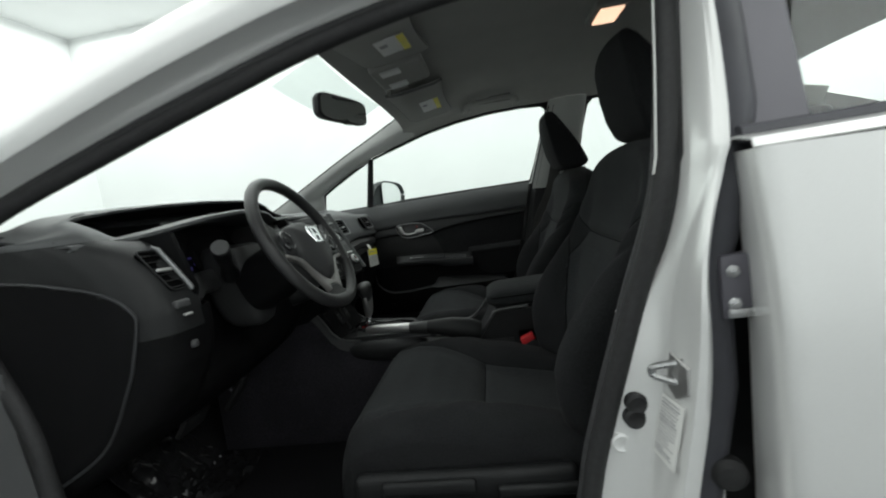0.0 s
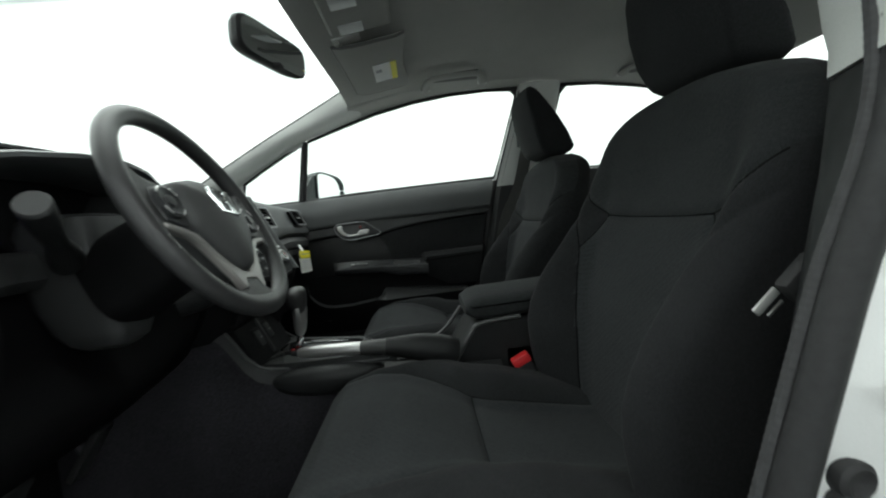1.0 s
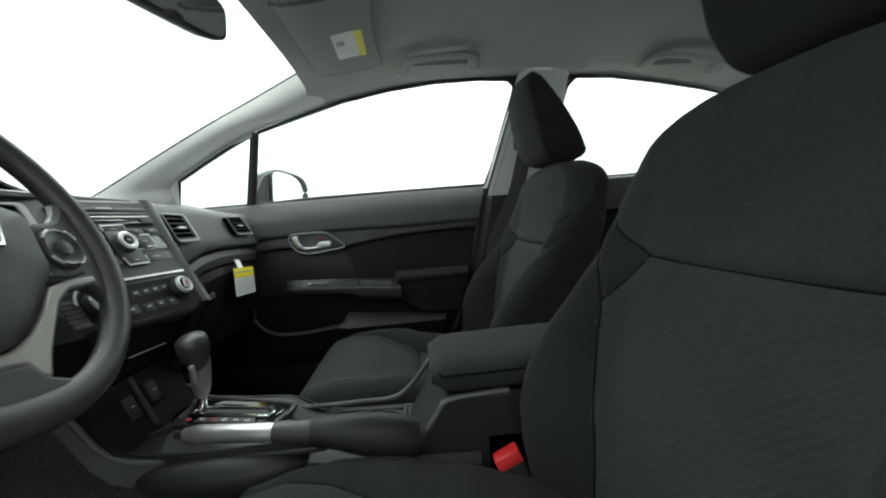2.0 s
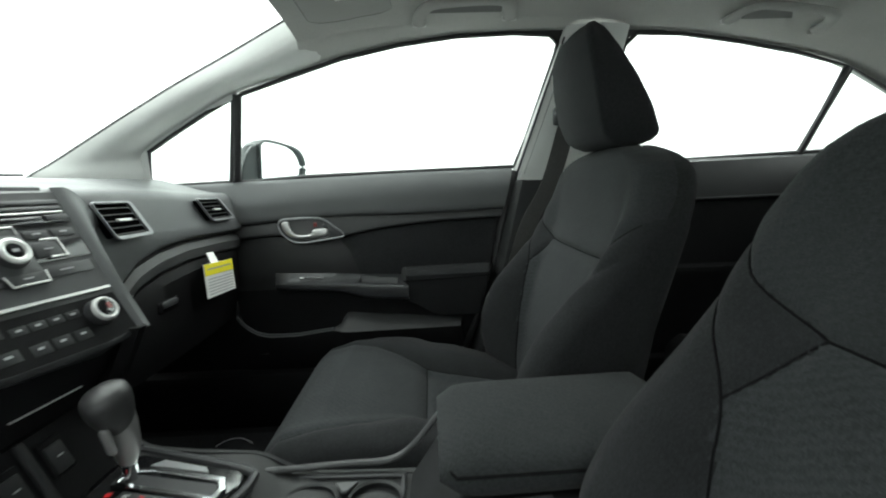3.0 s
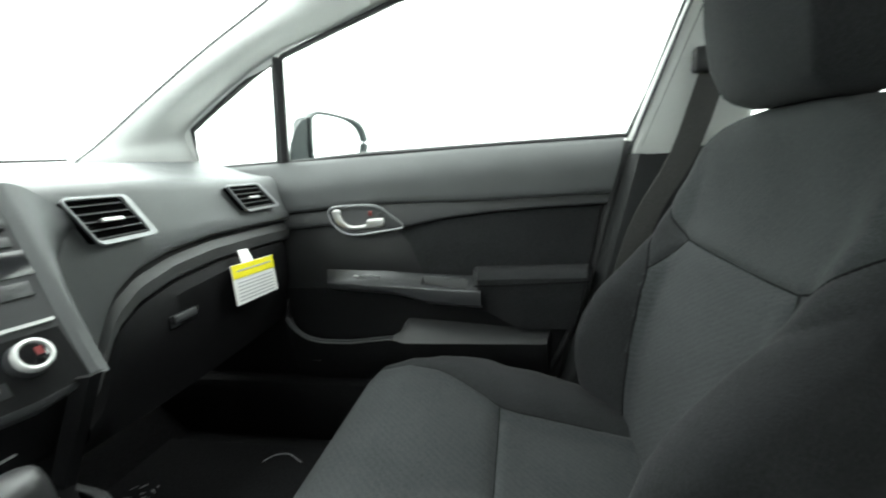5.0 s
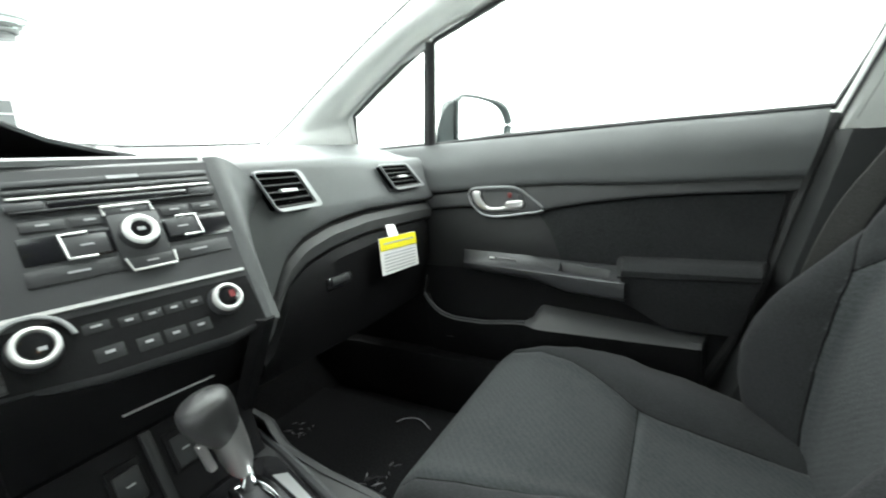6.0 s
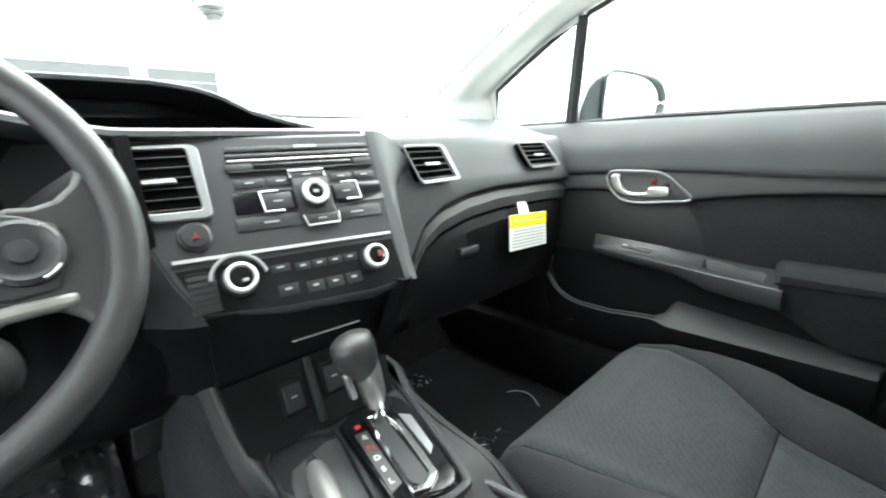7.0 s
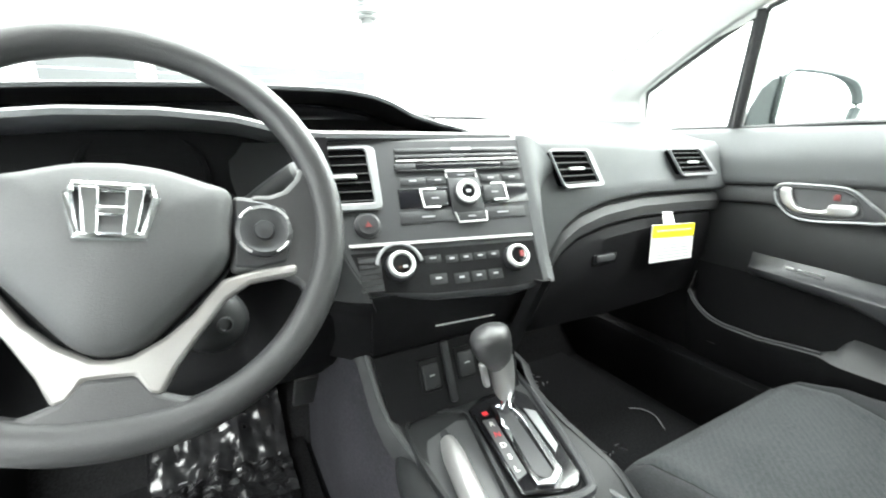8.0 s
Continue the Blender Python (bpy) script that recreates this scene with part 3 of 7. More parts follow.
part("frame_corner", prism([(x, gy(z) + 0.004, z) for x, z in ((0.47, 1.241), (0.575, 1.264), (0.604, 1.262), (0.590, 1.17), (0.556, 1.17), (0.563, 1.19), (0.566, 1.218), (0.561, 1.229), (0.545, 1.236))], (0, 0.006, 0)), M["rubber"], fd, smooth=False)
part("divider_bar", tube([(-0.30, gy(0.9), 0.90), (-0.246, gy(1.12), 1.122)], 0.0115, 8, flat=0.8), M["rubber"], fd)
part("inner_shell", prism([(-0.60, 0.765, 0.3), (0.46, 0.765, 0.3), (0.52, 0.765, 0.9), (-0.56, 0.765, 0.89)], (0, 0.02, 0)), M["rubber"], fd, smooth=False)
part("door_shell", prism([(-0.62, 0.80, 0.3), (0.42, 0.80, 0.3), (0.49, 0.80, 0.9), (-0.56, 0.80, 0.89)], (0, 0.05, 0)), M["silver"], fd, smooth=False)


def slab_z(x):
    """Lower edge of the lit upper slab of the door."""
    return lerp([(-0.6, 0.785), (-0.40, 0.788), (-0.278, 0.793), (-0.204, 0.798), (-0.15, 0.803), (-0.055, 0.808), (0.04, 0.809), (0.15, 0.808), (0.3, 0.811), (0.49, 0.816)], x)


def crease_z(x):
    """The groove over the cloth insert."""
    return lerp([(-0.6, 0.744), (-0.276, 0.748), (-0.225, 0.752), (-0.18, 0.755), (-0.12, 0.742), (-0.05, 0.735), (0.0, 0.745), (0.05, 0.755), (0.11, 0.765), (0.2, 0.775), (0.3, 0.781), (0.5, 0.787)], x)


def belt_z(x):
    return lerp([(-0.6, 0.893), (-0.29, 0.902), (0.2, 0.916), (0.5, 0.921)], x)


def rear_edge_x(z):
    return lerp([(0.25, 0.262), (0.396, 0.305), (0.572, 0.384), (0.75, 0.423), (0.92, 0.468)], z)


def door_x(u, z):
    return -0.60 + (rear_edge_x(z) + 0.60) * u


N = 52
slab, band = [], []
for i in range(N + 1):
    u = i / N
    xm = door_x(u, 0.85)
    top, zs, zc = belt_z(xm), slab_z(xm), crease_z(xm)
    row = [(0.742, top - 0.002), (0.738, top + 0.004)]
    for k in range(11):
        t = k / 10
        row.append((0.728 - 0.031 * math.sin(min(1.0, t * 1.5) * math.pi / 2) + 0.001 * t, top + (zs - top) * t))
    row += [(0.7000, zs - 0.003), (0.7035, zs - 0.0065), (0.709, zs - 0.008)]
    slab.append([(door_x(u, z), y, z) for y, z in row])
    zb = zs - 0.009
    row = [(0.7095, zb + 0.002), (0.7085, zb - 0.002)] + [(0.7082 - 0.0045 * math.sin(math.pi / 2 * k / 6), zb - 0.002 + (zc + 0.005 - zb + 0.002) * k / 6) for k in range(1, 7)] + [(0.7045, zc + 0.002), (0.709, zc - 0.0005), (0.717, zc - 0.001)]
    band.append([(door_x(u, z), y, z) for y, z in row])
part("upper_panel", sheet(slab, 0.004), M["dash"], fd, "charcoal soft upper door panel")
part("panel_band", sheet(band, 0.003), M["pocket"], fd, "darker charcoal band under the upper panel")
def card_row(u0, u1, count, lift):
    """Columns of the panel between the groove and the armrest, from one slanting edge to another."""
    out = []
    for i in range(count + 1):
        col_ = []
        for k in range(9):
            t = k / 8
            z = 0.735 + (0.585 - 0.735) * t
            x = u0(z) + (u1(z) - u0(z)) * i / count
            zc = crease_z(x)
            col_.append((x, 0.7175 - lift - 0.010 * math.sin(math.pi * min(1.0, t * 1.1)) - 0.004 * t, zc - 0.002 + (0.585 - zc) * t))
        out.append(col_)
    return out


def card_edge(z):
    return lerp([(0.585, 0.050), (0.64, 0.030), (0.70, 0.005), (0.745, -0.030)], z)


part("card_panel", sheet(card_row(lambda z: -0.60, card_edge, 30, 0.0), 0.004), M["card"], fd, "black moulded front of the door card")
part("insert_panel", sheet(card_row(card_edge, rear_edge_x, 26, 0.0015), 0.004), M["side_cloth"], fd, "black cloth door insert")
part("slab_groove", tube([(p[-1][0], 0.7055, p[-1][2] + 0.001) for p in slab[1:28]], 0.0026, 6), M["seam"], fd)
part("insert_groove", tube([(p[-1][0], 0.7125, p[-1][2] - 0.0005) for p in band[1:-1]], 0.0022, 6), M["seam"], fd)

low = []
for i in range(N + 1):
    u = i / N
    row = []
    for k in range(9):
        t = k / 8
        z = 0.60 + (0.255 - 0.60) * t
        x = door_x(u, z)
        row.append((x, 0.712 - 0.01 * t, z))
    low.append(row)
# the shade low on the door is painted by the darkened black
part("lower_panel", sheet(low, 0.004), M["shade_plastic"], fd, "shade-darkened black lower door panel")

# armrest: a top that slopes from the door down to a ridge, with a switch and a sunken pull cup
def arm_point(x, f):
    """A point of the armrest's sloping top: f runs from the door out to the ridge."""
    back = Vector((x, 0.7055, lerp([(-0.205, 0.648), (-0.05, 0.643), (0.03, 0.637), (0.168, 0.630)], x)))
    out = Vector((x, 0.716 - lerp([(-0.205, 0.016), (-0.19, 0.022), (-0.10, 0.036), (0.0, 0.052), (0.10, 0.063), (0.168, 0.066)], x), lerp([(-0.205, 0.620), (0.0, 0.618), (0.168, 0.613)], x)))
    return back.lerp(out, f) - Vector((0, 0, 0.004 * math.sin(math.pi * f)))


arm = []
for i in range(61):
    x = -0.205 + 0.373 * i / 60
    ridge = arm_point(x, 1.0)
    low = lerp([(-0.205, 0.604), (-0.06, 0.601), (-0.015, 0.598), (0.02, 0.590), (0.05, 0.582), (0.168, 0.576)], x)
    arm.append([(x, 0.714, arm_point(x, 0).z + 0.001)] + [tuple(arm_point(x, k / 10)) for k in range(11)] + [(x, ridge.y - 0.0025, ridge.z - 0.002), (x, ridge.y - 0.003, ridge.z - 0.006), (x, ridge.y - 0.001, low + 0.006), (x, ridge.y + 0.002, low), (x, ridge.y + 0.008, low - 0.004), (x, 0.722, low - 0.010)])
bm = sheet(arm)
gone = [f for f in bm.faces if 0.032 < f.calc_center_median().x < 0.140 and f.calc_center_median().y > 0.6725 - 0.17 * (f.calc_center_median().x - 0.05) and f.calc_center_median().y < 0.701 - 0.10 * max(0.0, f.calc_center_median().x - 0.05) and f.calc_center_median().z > 0.61]
bmesh.ops.delete(bm, geom=gone, context="FACES")
part("armrest", bm, M["arm_plastic"], fd, "charcoal satin moulded armrest")
cup_rim = [(0.030, 0.702), (0.075, 0.700), (0.125, 0.696), (0.144, 0.690), (0.144, 0.660), (0.125, 0.659), (0.075, 0.666), (0.030, 0.674)]
cup_rim = [arm_point(x, (0.7055 - y) / (0.7055 - arm_point(x, 1.0).y)) for x, y in cup_rim]
cup_mid = sum(cup_rim, Vector()) / len(cup_rim)
part("pull_cup", loft([[cup_mid + (p - cup_mid) * g - Vector((0, 0, d)) for p in cup_rim] for g, d in ((1.03, 0.001), (0.97, 0.006), (0.9, 0.024), (0.02, 0.026))], caps=False), M["tray"], fd, "grey pull cup lining")
e = (arm_point(-0.06, 0.4) - arm_point(-0.14, 0.4)).normalized()
q = arm_point(-0.105, 0.4)
sw = part("window_switch", tube([q - e * 0.030 - Vector((0, 0, 0.001)), q + e * 0.034 - Vector((0, 0, 0.001))], [0.0035, 0.0045], 8, flat=0.6), M["slat"], fd, "black window switch")
part("switch_tip", tube([q - e * 0.030 + Vector((0, -0.001, 0.003)), q - e * 0.018 + Vector((0, -0.001, 0.003))], 0.0024, 8), M["satin"], sw, "silver switch tip")
part("switch_edge", tube([q - e * 0.012 + Vector((0, 0.002, 0.0035)), q + e * 0.034 + Vector((0, 0.002, 0.0035))], 0.0008, 6), M["satin"], sw)
# cloth elbow pad behind the pull cup
pad = []
for i in range(17):
    u = i / 16
    e = math.sqrt(max(0.05, 1 - max(0.0, (0.04 - u) / 0.04) ** 2)) * math.sqrt(max(0.05, 1 - max(0.0, (u - 0.92) / 0.08) ** 2))
    y1 = 0.722 - 0.076 * e
    top, bot = 0.650 + 0.004 * u, 0.562 - 0.047 * smooth01(0, 0.5, u)
    xr = 0.146 + 0.258 * u
    pad.append([(xr - 0.02 * (0.644 - z) / 0.1 * u, y, z) for y, z in ((0.725, top + 0.004), (y1 + 0.03, top + 0.003), (y1 + 0.008, top - 0.003), (y1, top - 0.012), (y1 + 0.002, top - 0.03), (y1 + 0.012, (top + bot) / 2), (y1 + 0.036, bot), (0.725, bot - 0.005))])
part("elbow_pad", loft(pad), M["side_cloth"], fd, "black cloth elbow pad")
part("pad_seam", tube([(0.155 + 0.235 * k / 12, 0.6455, 0.624 + 0.010 * k / 12) for k in range(13)], 0.0018, 6), M["seam"], fd)

part("edge_seal", tube([(rear_edge_x(z) + 0.011, 0.724, z) for z in [0.27 + 0.64 * k / 20 for k in range(21)]], 0.011, 8), M["rubber"], fd, "black door edge seal")

# map pocket: a thin lip in front, a raised block with a sloping top behind it
pk = []
for i in range(61):
    x = -0.318 + 0.636 * i / 60
    zl = lerp([(-0.318, 0.572), (-0.308, 0.535), (-0.29, 0.512), (-0.271, 0.496), (-0.25, 0.485), (-0.22, 0.479), (-0.145, 0.479), (-0.07, 0.489), (-0.03, 0.493), (0.32, 0.50)], x)
    zb, zf = 0.527 - 0.08 * max(0.0, x), 0.489 + 0.018 * max(0.0, x)
    s_ = smooth01(-0.055, -0.008, x)
    lip = [(0.708, zl - 0.03), (0.690, zl - 0.03), (0.679, zl - 0.001), (0.672, zl + 0.002), (0.665, zl - 0.003), (0.668, zl - 0.035), (0.704, 0.35)]
    block = [(0.708, zb), (0.700, zb - 0.002), (0.678, (zb + zf) / 2 + 0.003), (0.662, zf + 0.006), (0.653, zf - 0.003), (0.656, zf - 0.045), (0.704, 0.35)]
    shut = smooth01(0.306, 0.318, x) + smooth01(-0.306, -0.318, x)
    pk.append([(x, (a[0] + (b[0] - a[0]) * s_) * (1 - shut) + 0.709 * shut, a[1] + (b[1] - a[1]) * s_) for a, b in zip(lip, block)])
# one moulding in two tones: lit top lighter, shaded face darker
part("pocket_top", sheet([r[:5] for r in pk], 0.003), M["pocket"], fd, "sloping pocket top and lip in the lighter, lit charcoal")
part("map_pocket", sheet([r[4:] for r in pk], 0.003), M["shade_plastic"], fd, "moulded map pocket face, darkened for shade")
part("pocket_lip", tube([(p[3][0], p[3][1] - 0.002, p[3][2]) for p in pk[1:27]], 0.0034, 8), M["stack"], fd)
part("lower_slot", tube([(-0.255 + 0.15 * k / 8, 0.679, 0.424 + 0.016 * k / 8) for k in range(9)], [0.001] + [0.0035] * 7 + [0.001], 8), M["pocket"], fd)

# inside handle in its recess
SUR = [(x, 0.703, z) for x, z in ((-0.184, 0.785), (-0.178, 0.765), (-0.161, 0.745), (-0.141, 0.735), (-0.11, 0.733), (-0.053, 0.740), (-0.006, 0.749), (-0.035, 0.777), (-0.058, 0.794), (-0.081, 0.800), (-0.128, 0.800), (-0.172, 0.797))]
REC = [(x, 0.7005, z) for x, z in ((-0.176, 0.784), (-0.171, 0.767), (-0.157, 0.751), (-0.138, 0.742), (-0.11, 0.7405), (-0.053, 0.747), (-0.042, 0.757), (-0.050, 0.776), (-0.065, 0.788), (-0.083, 0.793), (-0.128, 0.793), (-0.168, 0.791))]
SUR, REC = (spline(q + q[:1], 56)[:-1] for q in (SUR, REC))
hb = part("handle_bezel", ring_frame(SUR, REC, (0, -0.004, 0)), M["stack"], fd, "charcoal handle surround", bevel=0.0015)
# recess floor in a lighter grey, with its reflected light in the colour
part("recess", prism([(p.x, 0.7028, p.z) for p in REC], (0, 0.002, 0)), M["tray"], hb, smooth=False)
part("recess_ring", tube([(p.x, 0.6985, p.z) for p in SUR], 0.0028, 8, closed=True), M["vent_trim"], hb, "thin silver grey ring")
LEVER = [(-0.175, 0.787), (-0.172, 0.770), (-0.159, 0.754), (-0.138, 0.7445), (-0.11, 0.744), (-0.075, 0.747), (-0.052, 0.752), (-0.050, 0.769), (-0.070, 0.770), (-0.090, 0.767), (-0.096, 0.757), (-0.117, 0.754), (-0.135, 0.756), (-0.145, 0.764), (-0.152, 0.778), (-0.153, 0.790), (-0.166, 0.793)]
lv = spline([(x, 0.692, z) for x, z in LEVER + LEVER[:1]], 68)[:-1]
lc = [Vector((p.x, 0, p.z)) for p in lv]
rings = []
for shrink, y in ((0.0006, 0.7015), (0.0, 0.6985), (0.0008, 0.697), (0.0022, 0.6958), (0.0042, 0.6952)):
    ring = []
    for k, p in enumerate(lc):
        d = (lc[(k + 1) % len(lc)] - lc[k - 1]).normalized()
        q = p - Vector((d.z, 0, -d.x)) * shrink
        ring.append((q.x, y, q.z))
    rings.append(ring)
part("lever", loft(rings), M["satin"], hb, "satin silver door lever")
part("lock_button", box(-0.058, 0.704, 0.776, 0.012, 0.008, 0.014, bevel=0.003), M["button"], hb)
part("lock_mark", box(-0.083, 0.7010, 0.781, 0.010, 0.004, 0.012, bevel=0.002), M["dark_red"], hb, "small red lock mark")

# rear passenger door
rd = thing("passenger_rear_door", "closed rear passenger door with black trim", "car door")
pane("window_pane", 1, REAR_WIN, rd)
pane("quarter_pane", 1, REAR_QUARTER, rd)
seal(1, REAR_WIN, rd)
seal(1, REAR_QUARTER, rd)
part("frame_corner", prism([(x, gy(z) + 0.004, z) for x, z in ((0.84, 1.24), (0.80, 1.262), (0.715, 1.264), (0.690, 1.17), (0.706, 1.12), (0.715, 1.12), (0.738, 1.21), (0.748, 1.228), (0.765, 1.236))], (0, 0.006, 0)), M["rubber"], rd, smooth=False)
part("divider_bar", tube([(1.292, gy(0.93), 0.93), (1.343, gy(1.15), 1.15)], 0.0115, 8, flat=0.8), M["rubber"], rd)
rows = []
for i in range(20):
    x = 0.60 + 0.95 * i / 19
    z0 = 0.921 + (x - 0.6) * 0.02
    rows.append([(x, 0.745, z0), (x, 0.735, z0 + 0.004), (x, 0.712, z0 - 0.01), (x, 0.70, z0 - 0.05), (x, 0.70, 0.815), (x, 0.714, 0.808), (x, 0.712, 0.70), (x, 0.708, 0.63), (x, 0.69, 0.622), (x, 0.688, 0.60), (x, 0.70, 0.57), (x, 0.69, 0.3)])
# same charcoal as the front door, set to black to paint the rear's shade
part("upper_panel", sheet([r[:5] for r in rows], 0.004), M["plastic"], rd, "charcoal upper rear door panel, darkened for shade")
part("door_panel", sheet([r[4:] for r in rows], 0.004), M["shade_plastic"], rd, "black rear door panel with an armrest")
part("trim_line", tube([(0.66 + 0.9 * k / 12, 0.699, 0.812 + 0.012 * k / 12) for k in range(13)], 0.003, 6), M["stack"], rd)

part("outer_skin", prism([(0.47, 0.80, 0.3), (1.14, 0.80, 0.3), (1.16, 0.80, 0.5), (1.40, 0.80, 0.7), (1.47, 0.80, 0.92), (0.54, 0.80, 0.9)], (0, 0.045, 0)), M["silver"], rd, "silver painted outer skin", smooth=False)

# outside mirror on the passenger door
om = thing("wing_mirror", "dark wing mirror with a white reflecting glass", "wing mirror")
face = spline([(-0.251, 0.798, 1.008), (-0.245, 0.815, 1.021), (-0.235, 0.841, 1.022), (-0.219, 0.884, 1.018), (-0.201, 0.935, 1.008), (-0.189, 0.966, 0.988), (-0.184, 0.978, 0.955), (-0.188, 0.969, 0.915),
               (-0.196, 0.945, 0.876), (-0.222, 0.880, 0.864), (-0.246, 0.815, 0.870), (-0.253, 0.795, 0.892), (-0.253, 0.793, 0.950), (-0.251, 0.798, 1.008)], 52)[:-1]
mid = sum(face, Vector()) / len(face)
MIRROR_N = Vector((0.938, -0.346, 0.0))
hs = part("housing", loft([[mid + (p - mid) * g - MIRROR_N * d for p in face] for g, d in ((1.0, 0.004), (1.035, 0.001), (1.055, 0.006), (1.05, 0.03), (0.98, 0.06), (0.8, 0.085), (0.45, 0.10))]), M["teal"], om, "dark teal mirror housing")
part("mirror_glass", prism([mid + (p - mid) * 0.955 for p in face], MIRROR_N * 0.002), M["mirror"], hs, "bright mirror glass", smooth=False)
part("mirror_rim", tube([p + MIRROR_N * 0.001 for p in face], [0.005 + 0.007 * smooth01(0.90, 0.97, p.y) for p in face], 8, closed=True), M["teal"], hs)
part("mirror_stalk", prism([(-0.256, 0.794, 1.010), (-0.260, 0.788, 0.888), (-0.292, 0.752, 0.897), (-0.284, 0.752, 0.945), (-0.274, 0.765, 0.985), (-0.266, 0.78, 1.004)], (-0.010, 0.008, 0)), M["teal"], om, bevel=0.003)

# driver's side: door opening, centre pillar and rear door, seen from outside
OPEN = [(-0.60, 0.78), (-0.585, 0.90), (-0.518, 0.957), (-0.314, 1.032), (-0.115, 1.100), (0.021, 1.145), (0.2, 1.187), (0.38, 1.205), (0.5, 1.20), (0.548, 1.165), (0.551, 1.10), (0.507, 0.876), (0.45, 0.70), (0.386, 0.502), (0.345, 0.36), (0.26, 0.325), (-0.2, 0.32), (-0.47, 0.335), (-0.515, 0.45), (-0.53, 0.6)]


def dy(z):
    return -gy(z) if z > 0.9 else -0.74


ds = thing("door_opening_seal", "black rubber seal round the open front door aperture", "door seal")
loop = spline([(x, dy(z), z) for x, z in OPEN] + [(OPEN[0][0], dy(OPEN[0][1]), OPEN[0][1])], 120)[:-1]
cen = Vector((-0.03, 0, 0.72))
outs = [Vector((p.x - cen.x, 0, p.z - cen.z)).normalized() for p in loop]
part("seal", tube([p + o * 0.006 for p, o in zip(loop, outs)], 0.015, 10, closed=True, up=(0, 1, 0)), M["rubber"], ds)
ribbed = spline([(x + 0.0, dy(z), z) for x, z in OPEN[8:16]], 1200)
part("ribbed_lip", tube([p - Vector((p.x + 0.03, 0, p.z - 0.72)).normalized() * 0.006 + Vector((0, 0.013, 0)) for p in ribbed], [0.0064 if k % 6 < 3 else 0.0061 for k in range(1201)], 8, up=(0, 1, 0)), M["seal_grey"], ds, "ribbed dark grey seal lip")
part("seal_flap", tube([p + o * 0.024 + Vector((0, 0.002, 0)) for p, o in zip(loop, outs)], 0.009, 10, closed=True, up=(0, 1, 0)), M["seal_grey"], ds, "dark grey outer seal flap")
rows = []
for p in loop[:84]:
    c = Vector((-0.03, 0, 0.72))
    out = Vector((p.x - c.x, 0, p.z - c.z)).normalized()
    out = Vector((out.x, 0, out.z))
    rows.append([p + out * 0.02 + Vector((0, 0.012, 0)), p + out * 0.036 + Vector((0, -0.008, 0)), p + out * 0.046 + Vector((0, -0.022, 0)), p + out * 0.055 + Vector((0, -0.05, 0)),
                 p + out * 0.07 + Vector((0, -0.056, 0)), p + out * 0.10 + Vector((0, -0.05, 0)), p + out * 0.13 + Vector((0, -0.02, 0)), p + out * 0.15 + Vector((0, 0.06, 0))])
part("outer_frame", sheet(rows[:57], 0.004), M["silver"], body, "silver outer roof and front pillar frame")

fj = thing("front_jamb", "front door jamb below the pillar, its shade painted grey", "car pillar")
# silver body in shade, drawn with the dark grey tray colour
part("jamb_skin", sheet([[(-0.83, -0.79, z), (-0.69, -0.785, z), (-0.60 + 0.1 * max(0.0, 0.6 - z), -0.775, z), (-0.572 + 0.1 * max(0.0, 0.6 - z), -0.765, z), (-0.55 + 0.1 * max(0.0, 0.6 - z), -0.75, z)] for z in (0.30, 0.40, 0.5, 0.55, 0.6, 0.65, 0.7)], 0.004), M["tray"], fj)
part("grommet", lathe([(-0.004, 0.024), (0.008, 0.022), (0.012, 0.014), (0.008, 0.008), (0.008, 0)], (-0.60, -0.779, 0.63), (0.1, -1, 0), 22), M["rubber"], fj, "black rubber grommet")
part("yellow_tab", box(-0.60, -0.782, 0.545, 0.02, 0.008, 0.03, bevel=0.002), M["yellow"], fj, "yellow sticker")

cp = thing("centre_pillar", "silver painted centre pillar with striker, plugs and paper label", "car pillar")


def seal_x(z):
    return lerp([(0.31, 0.335), (0.415, 0.363), (0.624, 0.419), (0.797, 0.473), (0.902, 0.497), (1.03, 0.521), (1.2, 0.55), (1.3, 0.56)], z)


def gap_x(z):
    return lerp([(0.31, 0.475), (0.456, 0.495), (0.6, 0.522), (0.67, 0.525), (0.785, 0.52), (0.85, 0.55), (0.9, 0.566), (0.97, 0.576), (1.07, 0.585), (1.3, 0.60)], z)


def skin_row(z):
    """One level of the pillar's painted skin, from the seal back to the rear door's gap."""
    xs, xe = seal_x(z) + 0.016 + 0.022 * smooth01(0.6, 0.88, z), sum(gap_x(z + 0.012 * k) for k in range(-5, 6)) / 11
    y = -0.745 if z < 0.9 else -gy(z) - 0.01
    w = xe - xs
    dip = smooth01(0.92, 0.70, z)

    def at(f, high, low):
        return (xs + f * w, y + high + (low - high) * dip, z)

    return [at(0.0, 0.0, 0.0), at(0.2, -0.024, -0.006), at(0.38, -0.034, -0.014), at(0.52, -0.043, -0.022), at(0.58, -0.045, -0.028), at(0.62, -0.046, -0.05), at(0.67, -0.048, -0.074),
            at(0.72, -0.050, -0.081), at(0.82, -0.053, -0.082), at(0.91, -0.055, -0.077), at(1.0, -0.048, -0.055), at(1.02, -0.03, -0.03), at(1.5, -0.02, -0.02)]


def skin_y(x, z):
    return lerp([(p[0], p[1]) for p in skin_row(z)], x)


# the trim inside that pillar, seen edge on behind the seal
def trim_row(z):
    xs, y0 = seal_x(z) + 0.003, dy(z)
    deep = lerp([(0.30, 0.025), (0.64, 0.046), (0.75, 0.066), (0.81, 0.074), (0.93, 0.092), (1.27, 0.07)], z)
    row = [(xs, y0 - 0.004, z)] + [(xs + 0.003 + 0.50 * deep * k / 6, y0 + 0.006 + deep * k / 6, z) for k in range(7)]
